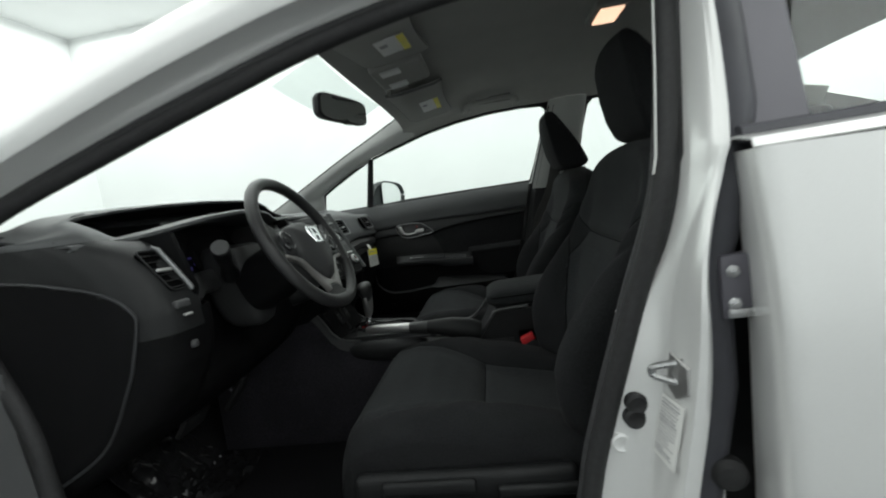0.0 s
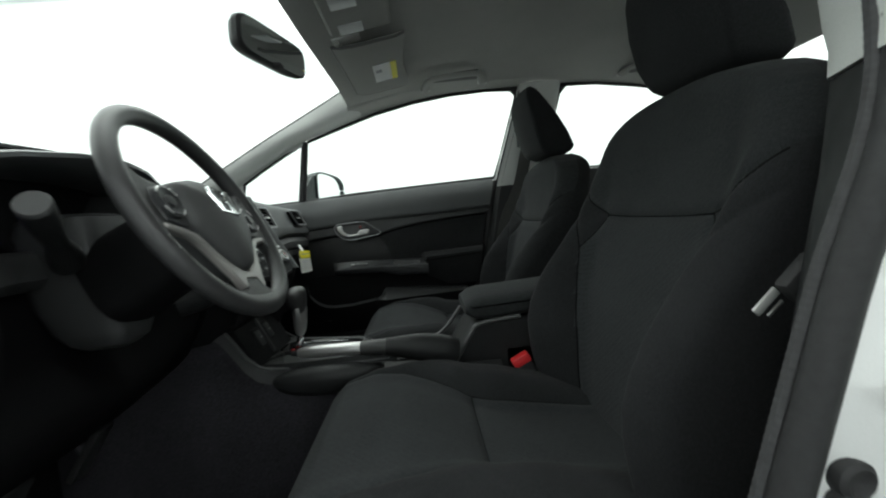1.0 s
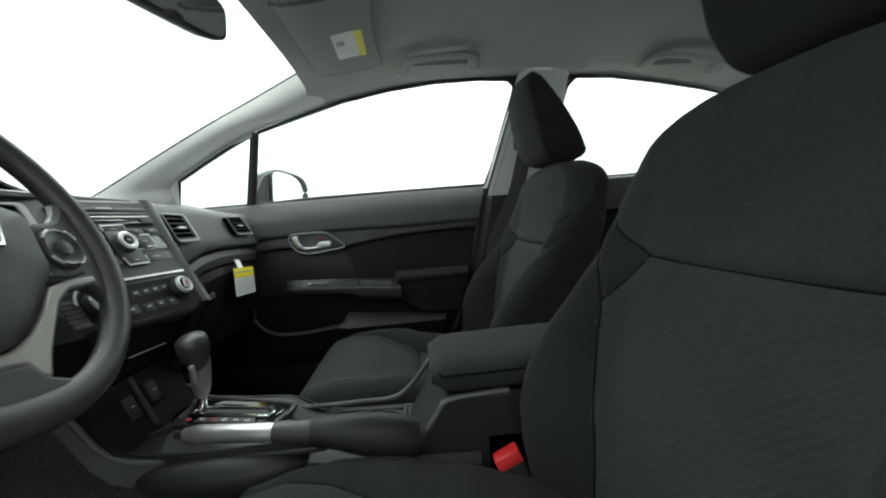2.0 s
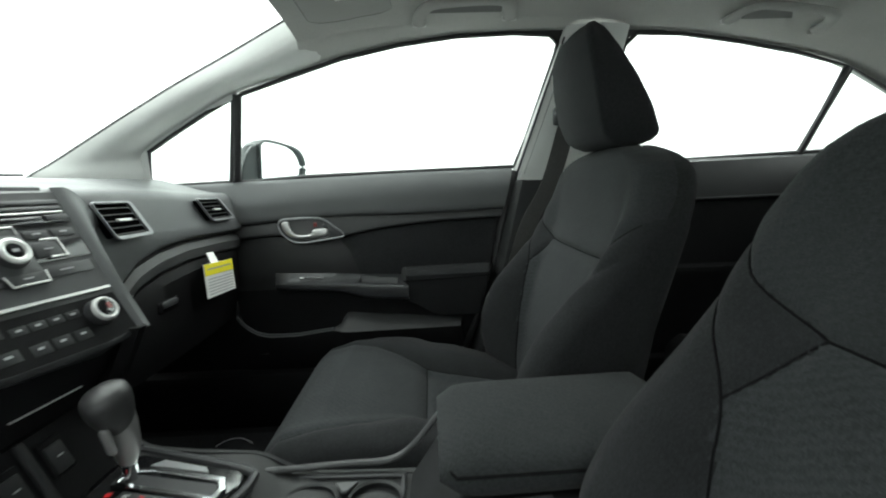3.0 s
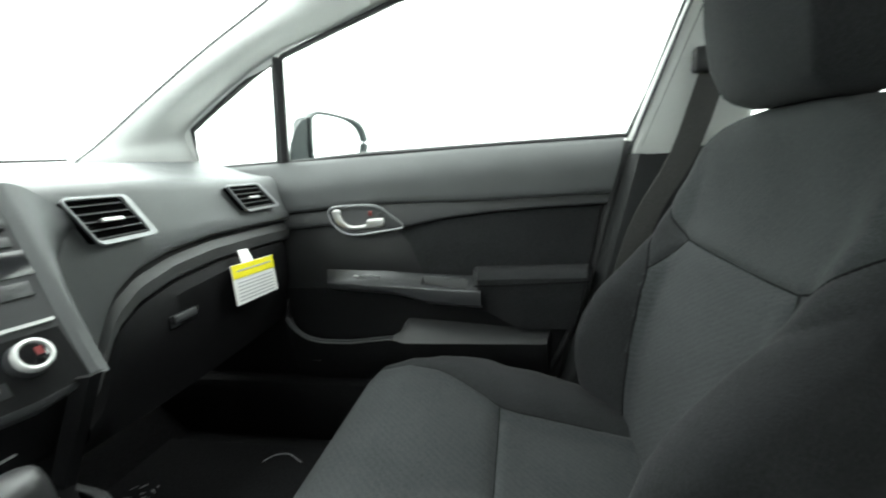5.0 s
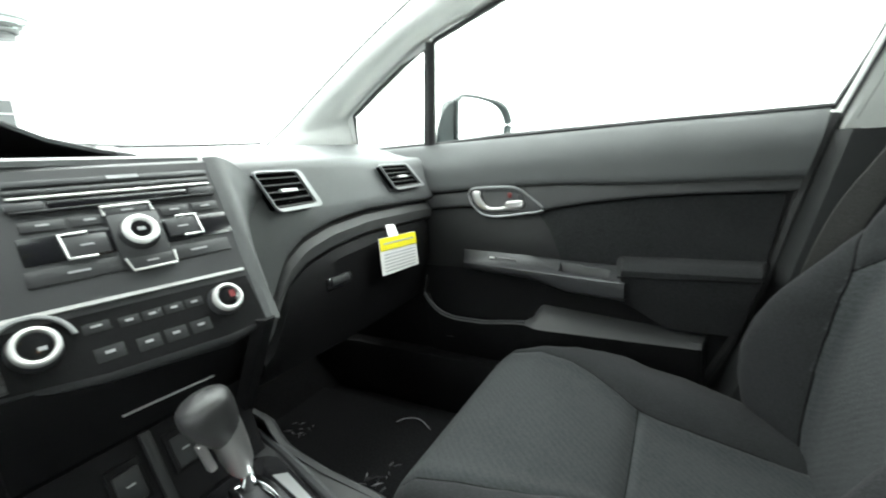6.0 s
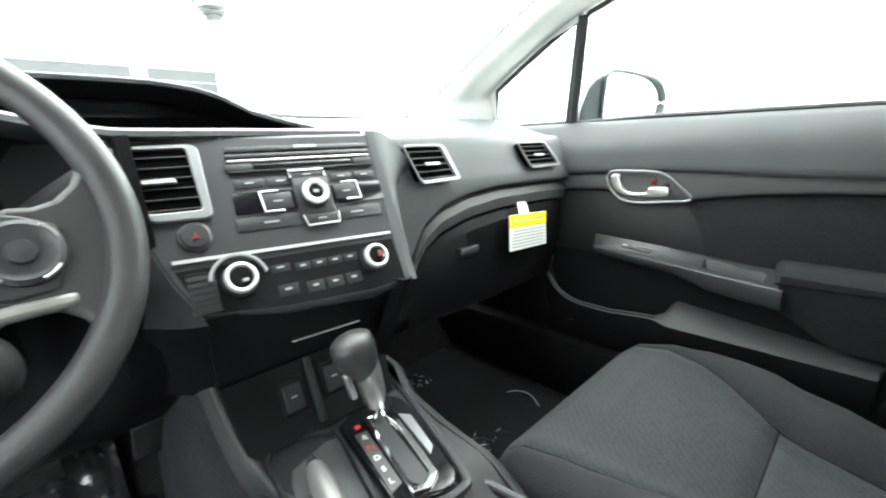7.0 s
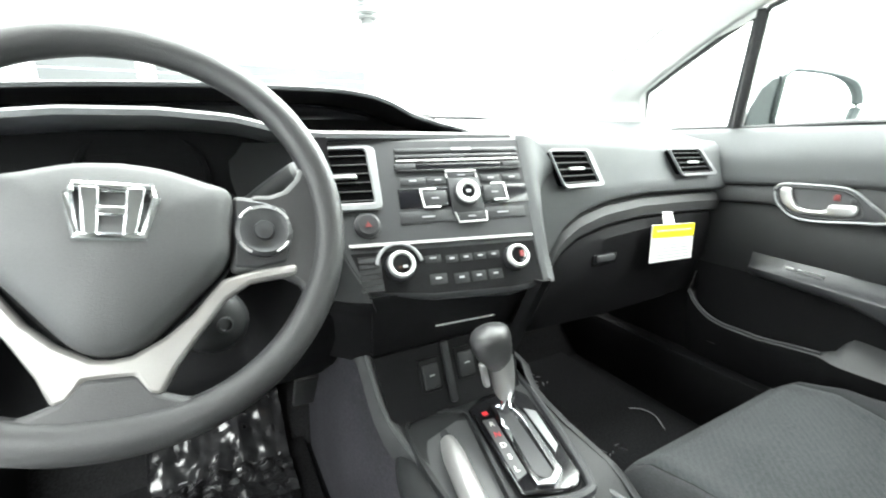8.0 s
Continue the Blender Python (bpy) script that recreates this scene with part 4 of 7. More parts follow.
    x, y = row[-1][0], row[-1][1]
    return row + [(x + 0.006, y + 0.005, z), (x + 0.02, y + 0.008, z), (x + 0.06, y + 0.006, z), (max(x + 0.09, 0.66), y - 0.012, z), (max(x + 0.10, 0.68), y0 + 0.01, z)]


part("centre_pillar_trim", sheet([trim_row(1.268 + (0.880 - 1.268) * k / 16) for k in range(17)], 0.003), M["pillar"], body, "pale grey centre pillar trim")
part("centre_pillar_cover", sheet([[(x + 0.003, y, z) for x, y, z in trim_row(0.878 + (0.30 - 0.878) * k / 20)] for k in range(21)], 0.003), M["plastic"], body, "black lower centre pillar cover")
part("pillar_skin", sheet([skin_row(1.28 + (0.31 - 1.28) * i / 59) for i in range(60)], 0.0015), M["silver"], cp)
# dark tube fills the door gap and paints the shade in it
part("gap_shade", tube([(gap_x(z) + 0.02, -0.775 if z < 0.9 else -gy(z) - 0.035, z) for z in (0.31, 0.45, 0.6, 0.75, 0.85, 0.95, 1.05, 1.17, 1.27)], 0.024, 10), M["dark_paint"], cp, "dark bar for the shade in the gap behind the pillar")
def on_skin(x, z, lift):
    return Vector((x, skin_y(x, z) - lift, z))


st = part("striker", tube(spline([(0.498, -0.802, 0.642), (0.478, -0.794, 0.638), (0.461, -0.787, 0.633), (0.4585, -0.786, 0.628), (0.460, -0.787, 0.622), (0.476, -0.796, 0.617), (0.497, -0.806, 0.612)], 22), 0.0050, 8), M["metal"], cp, "bare steel door striker")
part("striker_plate", prism([(0.485, -0.786, 0.652), (0.494, -0.818, 0.640), (0.491, -0.820, 0.606), (0.4835, -0.80, 0.594), (0.480, -0.786, 0.606)], (-0.004, -0.001, 0)), M["satin"], st, bevel=0.0015)
for px_, pz_ in ((0.4445, 0.569), (0.4405, 0.548)):
    part("rubber_plug", lathe([(-0.004, 0.016), (0.006, 0.015), (0.009, 0.011), (0.006, 0.007), (0.006, 0)], on_skin(px_, pz_, 0.0), (0, -1, 0), 22), M["rubber"], cp, "black rubber plug")
part("body_plug", lathe([(-0.004, 0.015), (0.003, 0.0145), (0.0045, 0.011), (0.003, 0.009), (0.003, 0.0)], on_skin(0.420, 0.509, 0.0), (0, -1, 0), 24), M["silver"], cp)
LA, LB, LC, LD = Vector((0.4775, -0.773, 0.592)), Vector((0.4865, -0.8195, 0.590)), Vector((0.4665, -0.8215, 0.508)), Vector((0.4600, -0.768, 0.508))


def label_at(u, v, lift):
    return LA.lerp(LB, u).lerp(LD.lerp(LC, u), v) + Vector((-0.98, -0.2, 0)) * lift


lb = part("paper_label", sheet([[label_at(u / 6, v / 10, 0.0035) for u in range(7)] for v in range(11)], 0.001), M["white"], cp, "white printed paper label")
random.seed(12)
for k in range(17):
    v, end = 0.06 + 0.053 * k, random.choice((0.45, 0.62, 0.78, 0.84, 0.86))
    part("print_line", sheet([[label_at(0.09 + (end - 0.09) * u / 4, v + q, 0.0048) for u in range(5)] for q in (0.0, random.choice((0.014, 0.018, 0.026)))], 0.0003), M["ink"], lb)
hg = part("hinge", box(0.562, -0.794, 0.732, 0.040, 0.024, 0.080, bevel=0.005), M["frame_grey"], cp, "dark metal door hinge")
for zz in (0.712, 0.752):
    part("bolt", lathe([(0, 0.008), (0.005, 0.008), (0.007, 0.005), (0.007, 0)], (0.556, -0.803, zz), (-0.3, -1, 0), 6), M["metal"], hg)
part("hinge_link", box(0.562, -0.803, 0.70, 0.03, 0.012, 0.012, bevel=0.003), M["metal"], hg)
part("stop_bumper", lathe([(0, 0.022), (0.012, 0.022), (0.02, 0.015), (0.022, 0)], (0.54, -0.79, 0.486), (-0.2, -1, 0), 20), M["rubber"], cp, "black rubber stop")

dr = thing("driver_rear_door", "closed silver rear door on the driver's side", "car door")
rows = []
for i in range(26):
    z = 0.893 + (0.28 - 0.893) * i / 25
    xe = lerp([(0.28, 0.560), (0.484, 0.566), (0.679, 0.570), (0.9, 0.565)], z)
    bul = 0.03 * math.sin(math.pi * (0.9 - z) / 0.7 * 0.9)
    row = [(xe + 0.012, -0.79, z), (xe + 0.006, -0.825 - bul * 0.6, z), (xe + 0.006, -0.834 - bul, z), (xe + 0.010, -0.839 - bul, z), (xe + 0.018, -0.842 - bul, z), (xe + 0.026, -0.8425 - bul, z)]
    row += [(xe + 0.026 + (1.45 - xe) * t, -0.8425 - bul - 0.012 * math.sin(math.pi * t), z) for t in (0.04, 0.1, 0.2, 0.35, 0.5, 0.7, 0.9)]
    rows.append(row)
part("outer_skin", sheet(rows, 0.004), M["silver"], dr, "silver painted outer skin")
part("skin_shoulder", sheet([[(0.566 + 0.9 * t, -0.8425 - 0.012 * math.sin(math.pi * t), 0.893 + 0.018 * t), (0.568 + 0.9 * t, -0.835 - 0.01 * math.sin(math.pi * t), 0.9025 + 0.018 * t), (0.57 + 0.9 * t, -0.80, 0.908 + 0.018 * t), (0.57 + 0.9 * t, -0.75, 0.905 + 0.018 * t)] for t in [k / 12 for k in range(13)]], 0.003), M["silver"], dr)
part("belt_strip", tube([(0.578 + 0.85 * t, -0.792, 0.912 + 0.018 * t) for t in [k / 10 for k in range(11)]], 0.011, 8), M["dark_paint"], dr, "dark belt strip")
part("window_frame", ring_frame([(x, -gy(z) - 0.045, z) for x, z in ((0.59, 0.905), (1.36, 0.93), (1.42, 1.17), (1.05, 1.26), (0.78, 1.29), (0.62, 1.30), (0.605, 1.1))],
                                [(x, -gy(z) - 0.045, z) for x, z in ((0.668, 0.925), (1.28, 0.948), (1.34, 1.13), (1.04, 1.205), (0.79, 1.228), (0.69, 1.22), (0.678, 1.07))], (0, 0.03, 0)), M["frame_grey"], dr, "satin dark grey window frame", smooth=False)
part("frame_line", tube([(0.594, -gy(0.92) - 0.048, 0.915), (0.609, -gy(1.1) - 0.048, 1.1), (0.625, -gy(1.29) - 0.048, 1.29)], 0.007, 8), M["rubber"], dr)
pane("window_pane", -1, REAR_WIN, dr, 0.02)
part("inner_panel", sheet([[(0.64 + 0.9 * i / 6, -0.70, z) for z in (0.91, 0.8, 0.6, 0.3)] for i in range(7)], 0.01), M["plastic"], dr)

# the open driver's door, swung forward on its hinges
dd = thing("driver_door", "silver driver's door swung wide open", "car door")
HX, HY = -0.66, -0.84
sw_dir = Vector((math.cos(radians(-112)), math.sin(radians(-112)), 0))
sw_nor = Vector((-sw_dir.y, sw_dir.x, 0))


def dp(u, z, off=0.0):
    return Vector((HX, HY, 0)) + sw_dir * u + sw_nor * off + Vector((0, 0, z))


part("outer_skin", sheet([[dp(1.0 * i / 10, z, -0.06 - 0.03 * math.sin(math.pi * (z - 0.25) / 0.7)) for z in (0.28, 0.4, 0.55, 0.7, 0.8, 0.9)] for i in range(11)], 0.004), M["silver"], dd, "silver outer skin")
part("inner_panel", sheet([[dp(1.0 * i / 10, z, 0.06 - 0.02 * abs(z - 0.6)) for z in (0.28, 0.4, 0.55, 0.7, 0.8, 0.9)] for i in range(11)], 0.004), M["plastic"], dd, "black inner panel")
part("window_frame", tube([dp(0.05, 0.9), dp(0.35, 1.08), dp(0.7, 1.2), dp(1.0, 1.22), dp(1.08, 1.15), dp(1.02, 0.9)], 0.018, 8), M["dark_paint"], dd)
wpn = part("window_pane", prism([dp(0.08, 0.9), dp(0.36, 1.07), dp(0.7, 1.19), dp(1.0, 1.21), dp(1.06, 1.14), dp(1.0, 0.9)], sw_nor * 0.003), M["glass"], dd, smooth=False)
wpn.visible_shadow = False
for zz in (0.42, 0.72):
    part("hinge", box(HX + 0.01, HY + 0.04, zz, 0.05, 0.09, 0.05, bevel=0.006), M["silver"], dd)

# ---- seats ----
def split_parts(points, region, names, parent, closed=True):
    """One grid of points cut into meshes by a region function of its cells."""
    h, w = len(points), len(points[0])
    cells = {}
    for i in range(h - 1):
        for j in range(w if closed else w - 1):
            cells.setdefault(region(i, j), []).append((i, j))
    for key, (nm, material, label) in names.items():
        bm, made = bmesh.new(), {}

        def vert(i, j):
            j %= w
            if (i, j) not in made:
                made[(i, j)] = bm.verts.new(points[i][j])
            return made[(i, j)]

        for i, j in cells.get(key, ()):
            bm.faces.new((vert(i, j), vert(i, j + 1), vert(i + 1, j + 1), vert(i + 1, j)))
        part(nm, bm, material, parent, label)


BACK_C = [(0.36, 0.430), (0.40, 0.434), (0.48, 0.442), (0.55, 0.452), (0.65, 0.476), (0.70, 0.494), (0.745, 0.517), (0.79, 0.533), (0.84, 0.545), (0.885, 0.552), (0.95, 0.556)]
BACK_W = [(0.36, 0.225), (0.45, 0.243), (0.6, 0.25), (0.72, 0.251), (0.80, 0.250), (0.84, 0.246), (0.87, 0.237), (0.89, 0.225), (0.905, 0.207), (0.918, 0.180), (0.928, 0.147), (0.935, 0.107), (0.940, 0.06)]
BACK_B = [(0.36, 0.012), (0.40, 0.042), (0.45, 0.077), (0.505, 0.092), (0.55, 0.097), (0.59, 0.094), (0.63, 0.082), (0.66, 0.067), (0.705, 0.042), (0.735, 0.030), (0.785, 0.020), (0.82, 0.012), (0.865, 0.004), (0.95, 0.0)]
BACK_R = [(0.36, 0.54), (0.5, 0.565), (0.65, 0.592), (0.8, 0.636), (0.885, 0.655), (0.95, 0.660)]
SEAM_C, SEAM_CZ, SEAM_E, SEAM_EZ = 0.145, 0.746, 0.238, 0.812
BOLSTER_LINE = [(0.246, 0.770), (0.225, 0.748), (0.198, 0.722), (0.178, 0.690), (0.166, 0.645), (0.158, 0.58), (0.152, 0.50), (0.148, 0.40)]


def smooth_line(pts, n):
    return [(p.x, p.y) for p in spline([(a, b, 0) for a, b in pts], n)]


BACK_SEAMS = [smooth_line([(-SEAM_C, SEAM_CZ), (-0.07, SEAM_CZ - 0.003), (0.07, SEAM_CZ - 0.003), (SEAM_C, SEAM_CZ)], 18)]
for sg in (-1, 1):
    BACK_SEAMS += [smooth_line([(sg * SEAM_C, SEAM_CZ), (sg * 0.170, 0.757), (sg * 0.205, 0.781), (sg * SEAM_E, SEAM_EZ)], 16),
                   smooth_line([(sg * SEAM_C, SEAM_CZ), (sg * 0.158, 0.728), (sg * 0.178, 0.690)], 12),
                   smooth_line([(sg * a, b) for a, b in BOLSTER_LINE], 40)]


def line_gap(y, z, lines):
    """How far each place of a grid lies from the nearest of some polylines."""
    best = np.full(y.shape, 9.0)
    for line in lines:
        for (ay, az), (by, bz) in zip(line, line[1:]):
            uy, uz = by - ay, bz - az
            t = np.clip(((y - ay) * uy + (z - az) * uz) / (uy * uy + uz * uz), 0, 1)
            best = np.minimum(best, np.hypot(y - ay - t * uy, z - az - t * uz))
    return best


def in_upper(y, z):
    a = abs(y)
    return z > SEAM_CZ - 0.002 and (a < SEAM_C or (z - SEAM_CZ) > lerp([(SEAM_C, 0.0), (0.170, 0.011), (0.205, 0.035), (SEAM_E, SEAM_EZ - SEAM_CZ), (0.26, 0.085)], a))


def in_insert(y, z):
    lim = lerp([(0.40, 0.148), (0.50, 0.152), (0.58, 0.158), (0.645, 0.166), (0.690, 0.178), (0.728, 0.158), (SEAM_CZ, SEAM_C)], z)
    return z <= SEAM_CZ and abs(y) < lim


CUSH_TOP = [(-0.085, 0.37), (-0.078, 0.41), (-0.06, 0.448), (-0.03, 0.474), (0.03, 0.487), (0.09, 0.483), (0.14, 0.470), (0.18, 0.455), (0.205, 0.441), (0.225, 0.434), (0.3, 0.421), (0.42, 0.402), (0.5, 0.395)]
CUSH_BOL = [(-0.085, 0.0), (0.0, 0.003), (0.06, 0.010), (0.12, 0.022), (0.2, 0.042), (0.28, 0.045), (0.36, 0.035), (0.44, 0.022), (0.5, 0.012)]
CUSH_W = [(-0.085, 0.212), (-0.05, 0.236), (0.05, 0.25), (0.2, 0.258), (0.5, 0.245)]
CUSH_LIM = [(-0.085, 0.192), (0.03, 0.192), (0.08, 0.182), (0.12, 0.166), (0.16, 0.143), (0.20, 0.122), (0.25, 0.112), (0.5, 0.112)]


def cushion_top(x, y):
    w, lim = lerp(CUSH_W, x), lerp(CUSH_LIM, x)
    a = abs(y)
    u = max(0.0, (a - w + 0.055) / 0.055)
    return lerp(CUSH_TOP, x) + lerp(CUSH_BOL, x) * smooth01(lim - 0.03, lim + 0.055, a) - 0.05 * (1 - math.sqrt(max(0.0, 1 - min(1.0, u) ** 2)))


def seat(name, cy, outer, label, head_back=0.0, raised=0.0, tall=0.0, wide=0.0):
    st = thing(name, label, "car seat", group="front seats")
    nf, nz = 132, 120
    zs = [0.36 + 0.58 * math.sin(math.pi / 2 * (i / nz)) ** 0.92 for i in range(nz + 1)]
    ys = np.array([[lerp(BACK_W, z) * math.sin((-1 + 2 * j / nf) * math.pi / 2) for j in range(nf + 1)] for z in zs])
    gap = line_gap(ys, np.array(zs)[:, None] + 0 * ys, BACK_SEAMS)

    def front(y, z):
        """The front of the backrest at a place across it and a height."""
        xc, w, b = (lerp(tb, z) for tb in (BACK_C, BACK_W, BACK_B))
        a = abs(y)
        lim = lerp([(0.40, 0.125), (0.65, 0.140), (0.72, 0.15), (0.80, 0.16)], z)
        u = min(1.0, max(0.0, (a - w + 0.048) / 0.048))
        dish = 0.010 * (1 - (y / 0.25) ** 2) * smooth01(0.95, 0.80, z)
        over = 1 - math.sqrt(max(0.0, 1 - min(1.0, max(0.0, (z - 0.885) / 0.056)) ** 2))
        return xc - 0.004 + dish - b * smooth01(lim, 0.212, a) + 0.052 * (1 - math.sqrt(1 - u * u)) + 0.042 * over

    pts, raw = [], []
    for i, z in enumerate(zs):
        w, xr = lerp(BACK_W, z), lerp(BACK_R, z)
        over = 1 - math.sqrt(max(0.0, 1 - min(1.0, max(0.0, (z - 0.885) / 0.056)) ** 2))
        xr -= 0.045 * over
        ring = []
        for j in range(nf + 1):
            y, d = ys[i][j], gap[i][j]
            ring.append((front(y, z) + 0.0042 * math.exp(-(d / 0.0042) ** 2) - 0.0025 * math.exp(-((d - 0.017) / 0.012) ** 2), cy + y, z))
        xs = ring[-1][0]
        for k in range(1, 7):
            t = k / 7
            ring.append((xs + (xr - 0.02 - xs) * t, cy + w * (1 - 0.05 * t ** 4), z))
        for j in range(13):
            u = 1 - 2 * j / 12
            ring.append((xr - 0.02 * abs(u) ** 4, cy + w * 0.93 * u, z))
        for k in range(1, 7):
            t = 1 - k / 7
            ring.append((xs + (xr - 0.02 - xs) * t, cy - w * (1 - 0.05 * t ** 4), z))
        pts.append(ring)
    c = (sum(p[0] for p in pts[-1]) / len(pts[-1]), cy, 0.9425)
    pts.append([tuple(Vector(p).lerp(Vector(c), 0.6) + Vector((0, 0, 0.0008))) for p in pts[-1]])
    pts.append([c] * len(pts[0]))

    def settled(x, y, z):
        """The backrest as it stands: drawn up a little and fuller on the side of the console."""
        full = wide * smooth01(0.48, 0.62, z) * smooth01(0.94, 0.84, z) * max(0.0, -outer * (y - cy) / 0.25)
        return x, y - outer * full, z + tall * smooth01(0.60, 0.76, z)

    pts = [[settled(*p) for p in r] for r in pts]

    def region(i, j):
        if j >= nf:
            return 3
        k = min(i, nz)
        y, z = (ys[k][j] + ys[k][j + 1]) / 2, zs[k] + 0.5 * (zs[min(k + 1, nz)] - zs[k])
        if in_upper(y, z):
            return 1
        return 2 if in_insert(y, z) else (0 if y > 0 else 4)

    part_of = part("backrest", sheet([[(0.52, cy - 0.1, 0.5), (0.52, cy + 0.1, 0.5)], [(0.56, cy - 0.1, 0.7), (0.56, cy + 0.1, 0.7)]], 0.02), M["bolster"], st)
    split_parts(pts, region, {0: ("side_bolster", M["bolster"], "black cloth bolster"), 4: ("side_bolster", M["bolster"], "black cloth bolster"), 1: ("upper_panel", M["upper"], "charcoal cloth shoulder panel"),
                              2: ("centre_insert", M["insert"], "grey knitted cloth insert"), 3: ("back_cover", M["side_cloth"], "black cloth sides and back")}, part_of)
    for line in BACK_SEAMS:
        if line[0][1] > 0.765 and line[0][0] < 0:
            line = line[16:]
        part("seam", tube([settled(front(y, z) + 0.0027, cy + y, z) for y, z in line], 0.0012, 6), M["seam"], part_of)
    part("airbag_tag", box(0.592, cy + outer * 0.2525, 0.845, 0.008, 0.004, 0.024, bevel=0.0015), M["rubber"], part_of, "small black sewn tag")
    # wedge-shaped headrest with flat sides, on two posts
    rings = []
    for i in range(25):
        t = i / 24
        z = 0.938 + raised + 0.210 * t
        end = 1.0
        if t < 0.13:
            end = math.sqrt(max(0.0, 1 - ((0.13 - t) / 0.13) ** 2))
        elif t > 0.86:
            end = math.sqrt(max(0.0, 1 - ((t - 0.86) / 0.14) ** 2))
        xf = lerp([(0, 0.546), (0.08, 0.534), (0.3, 0.518), (0.55, 0.508), (0.8, 0.501), (0.95, 0.502), (1, 0.506)], t) + head_back
        xb = lerp([(0, 0.634), (0.06, 0.646), (0.12, 0.645), (0.35, 0.622), (0.6, 0.592), (0.85, 0.560), (1, 0.544)], t) + head_back
        hw = lerp([(0, 0.094), (0.12, 0.108), (0.3, 0.119), (0.55, 0.121), (0.8, 0.112), (1, 0.094)], t) * (0.86 + 0.14 * end)
        xm, hx = (xf + xb) / 2, (xb - xf) / 2 * (0.62 + 0.38 * end)
        xf, xb = xm - hx, xm + hx
        rf, rb = 0.010, min(0.022, hx * 0.8)
        half = [(xf - 0.004, 0.0), (xf - 0.003, 0.3 * hw), (xf, 0.6 * hw), (xf + 0.003, hw - 2.2 * rf), (xf + 0.004, hw - rf)]
        half += [(xf + 0.004 + rf * (1 - math.cos(a)), hw - rf + rf * math.sin(a)) for a in (0.5, 1.0, 1.571)]
        hb = hw * 0.93
        half += [(xf + (xb - xf) * q, hw + (hb - hw) * q) for q in (0.35, 0.55, 0.7)]
        half += [(xb - rb + rb * math.sin(a), hb - rb + rb * math.cos(a)) for a in (0.1, 0.6, 1.1, 1.571)] + [(xb, 0.4 * hb), (xb, 0.0)]
        rings.append([(x, cy + y, z) for x, y in half] + [(x, cy - y, z) for x, y in reversed(half[1:-1])])
    hr = part("headrest", loft(rings), M["bolster"], st, "black cloth headrest")
    hr.data.set_sharp_from_angle(angle=radians(60))
    for dyy in (-0.06, 0.06):
        part("headrest_post", tube([(0.60 + head_back * 0.8, cy + dyy, 0.89), (0.596 + head_back, cy + dyy, 0.955 + raised)], 0.006, 10), M["rubber"], hr)
    # cushion
    nx, nu = 84, 84
    cush = []
    for i in range(nx + 1):
        x = -0.085 + 0.585 * (i / nx) ** 1.25
        zt, w, bol = lerp(CUSH_TOP, x), lerp(CUSH_W, x), lerp(CUSH_BOL, x)
        lim = lerp(CUSH_LIM, x)
        ring = []
        for j in range(nu + 1):
            u = -1 + 2 * j / nu
            y = math.copysign(lim * abs(u) / 0.619 if abs(u) < 0.619 else lim + (w - lim) * math.sin((abs(u) - 0.619) / 0.381 * math.pi / 2), u)
            d = abs(abs(y) - lim) if x > -0.05 else 1.0
            if abs(y) < lim:
                d = min(d, abs(x - 0.212))
            z = cushion_top(x, y) - 0.0048 * math.exp(-(d / 0.0045) ** 2) + 0.0025 * math.exp(-((d - 0.018) / 0.013) ** 2)
            ring.append((x, cy + y, z))
        zb, ze = 0.32, ring[0][2]
        for k in range(1, 6):
            ring.append((x, cy + w * 0.985, ze + (zb - ze) * k / 5))
        for k in range(1, 6):
            ring.append((x, cy - w * 0.985, zb + (ze - zb) * (k - 1) / 5))
        cush.append(ring)
    first = cush[0]
    cush = [[(-0.072, p[1], min(p[2], 0.32)) for p in first]] + cush

    def cregion(i, j):
        if j >= nu:
            return 0
        x, y, z = cush[i][j]
        y2 = abs((y + cush[i][j + 1][1]) / 2 - cy)
        return (1 if x < 0.212 else 2) if y2 < lerp(CUSH_LIM, x) and i > 2 else 0

    cb = part("cushion", box(0.2, cy, 0.34, 0.45, 0.40, 0.05), M["bolster"], st)
    split_parts(cush, cregion, {0: ("cushion_bolster", M["bolster"], "black cloth cushion sides"), 1: ("front_insert", M["insert"], "grey knitted cloth insert"), 2: ("rear_insert", M["insert"], "")}, cb)
    lines = [[(x, s * lerp(CUSH_LIM, x)) for x in [-0.05 + 0.44 * k / 40 for k in range(41)]] for s in (-1, 1)]
    lines.append([(0.212, -0.118 + 0.236 * k / 16) for k in range(17)])
    for line in lines:
        part("seam", tube([(x, cy + y, cushion_top(x, y) - 0.0042) for x, y in line], 0.0014, 6), M["seam"], cb)
    part("seat_base", box(0.2, cy, 0.305, 0.44, 0.40, 0.07, bevel=0.015), M["plastic"], st)
    for yy in (-0.17, 0.17):
        part("seat_rail", box(0.2, cy + yy, 0.24, 0.56, 0.04, 0.07, bevel=0.008), M["metal"], st)
    vy = cy + outer * 0.268
    part("side_valance", box(0.17, vy, 0.365, 0.40, 0.03, 0.085, bevel=0.013, segments=3), M["plastic"], st, "black plastic side cover")
    part("recline_lever", box(0.11, vy + outer * 0.022, 0.39, 0.17, 0.014, 0.026, bevel=0.0065, segments=3), M["plastic"], st)
    part("height_lever", box(0.30, vy + outer * 0.022, 0.375, 0.14, 0.014, 0.024, bevel=0.0065, segments=3), M["plastic"], st)
    return st


seat("bucket_seat", -0.365, -1, "black and grey cloth driver's seat with separate headrest", 0.05, 0.014, 0.012, 0.024)
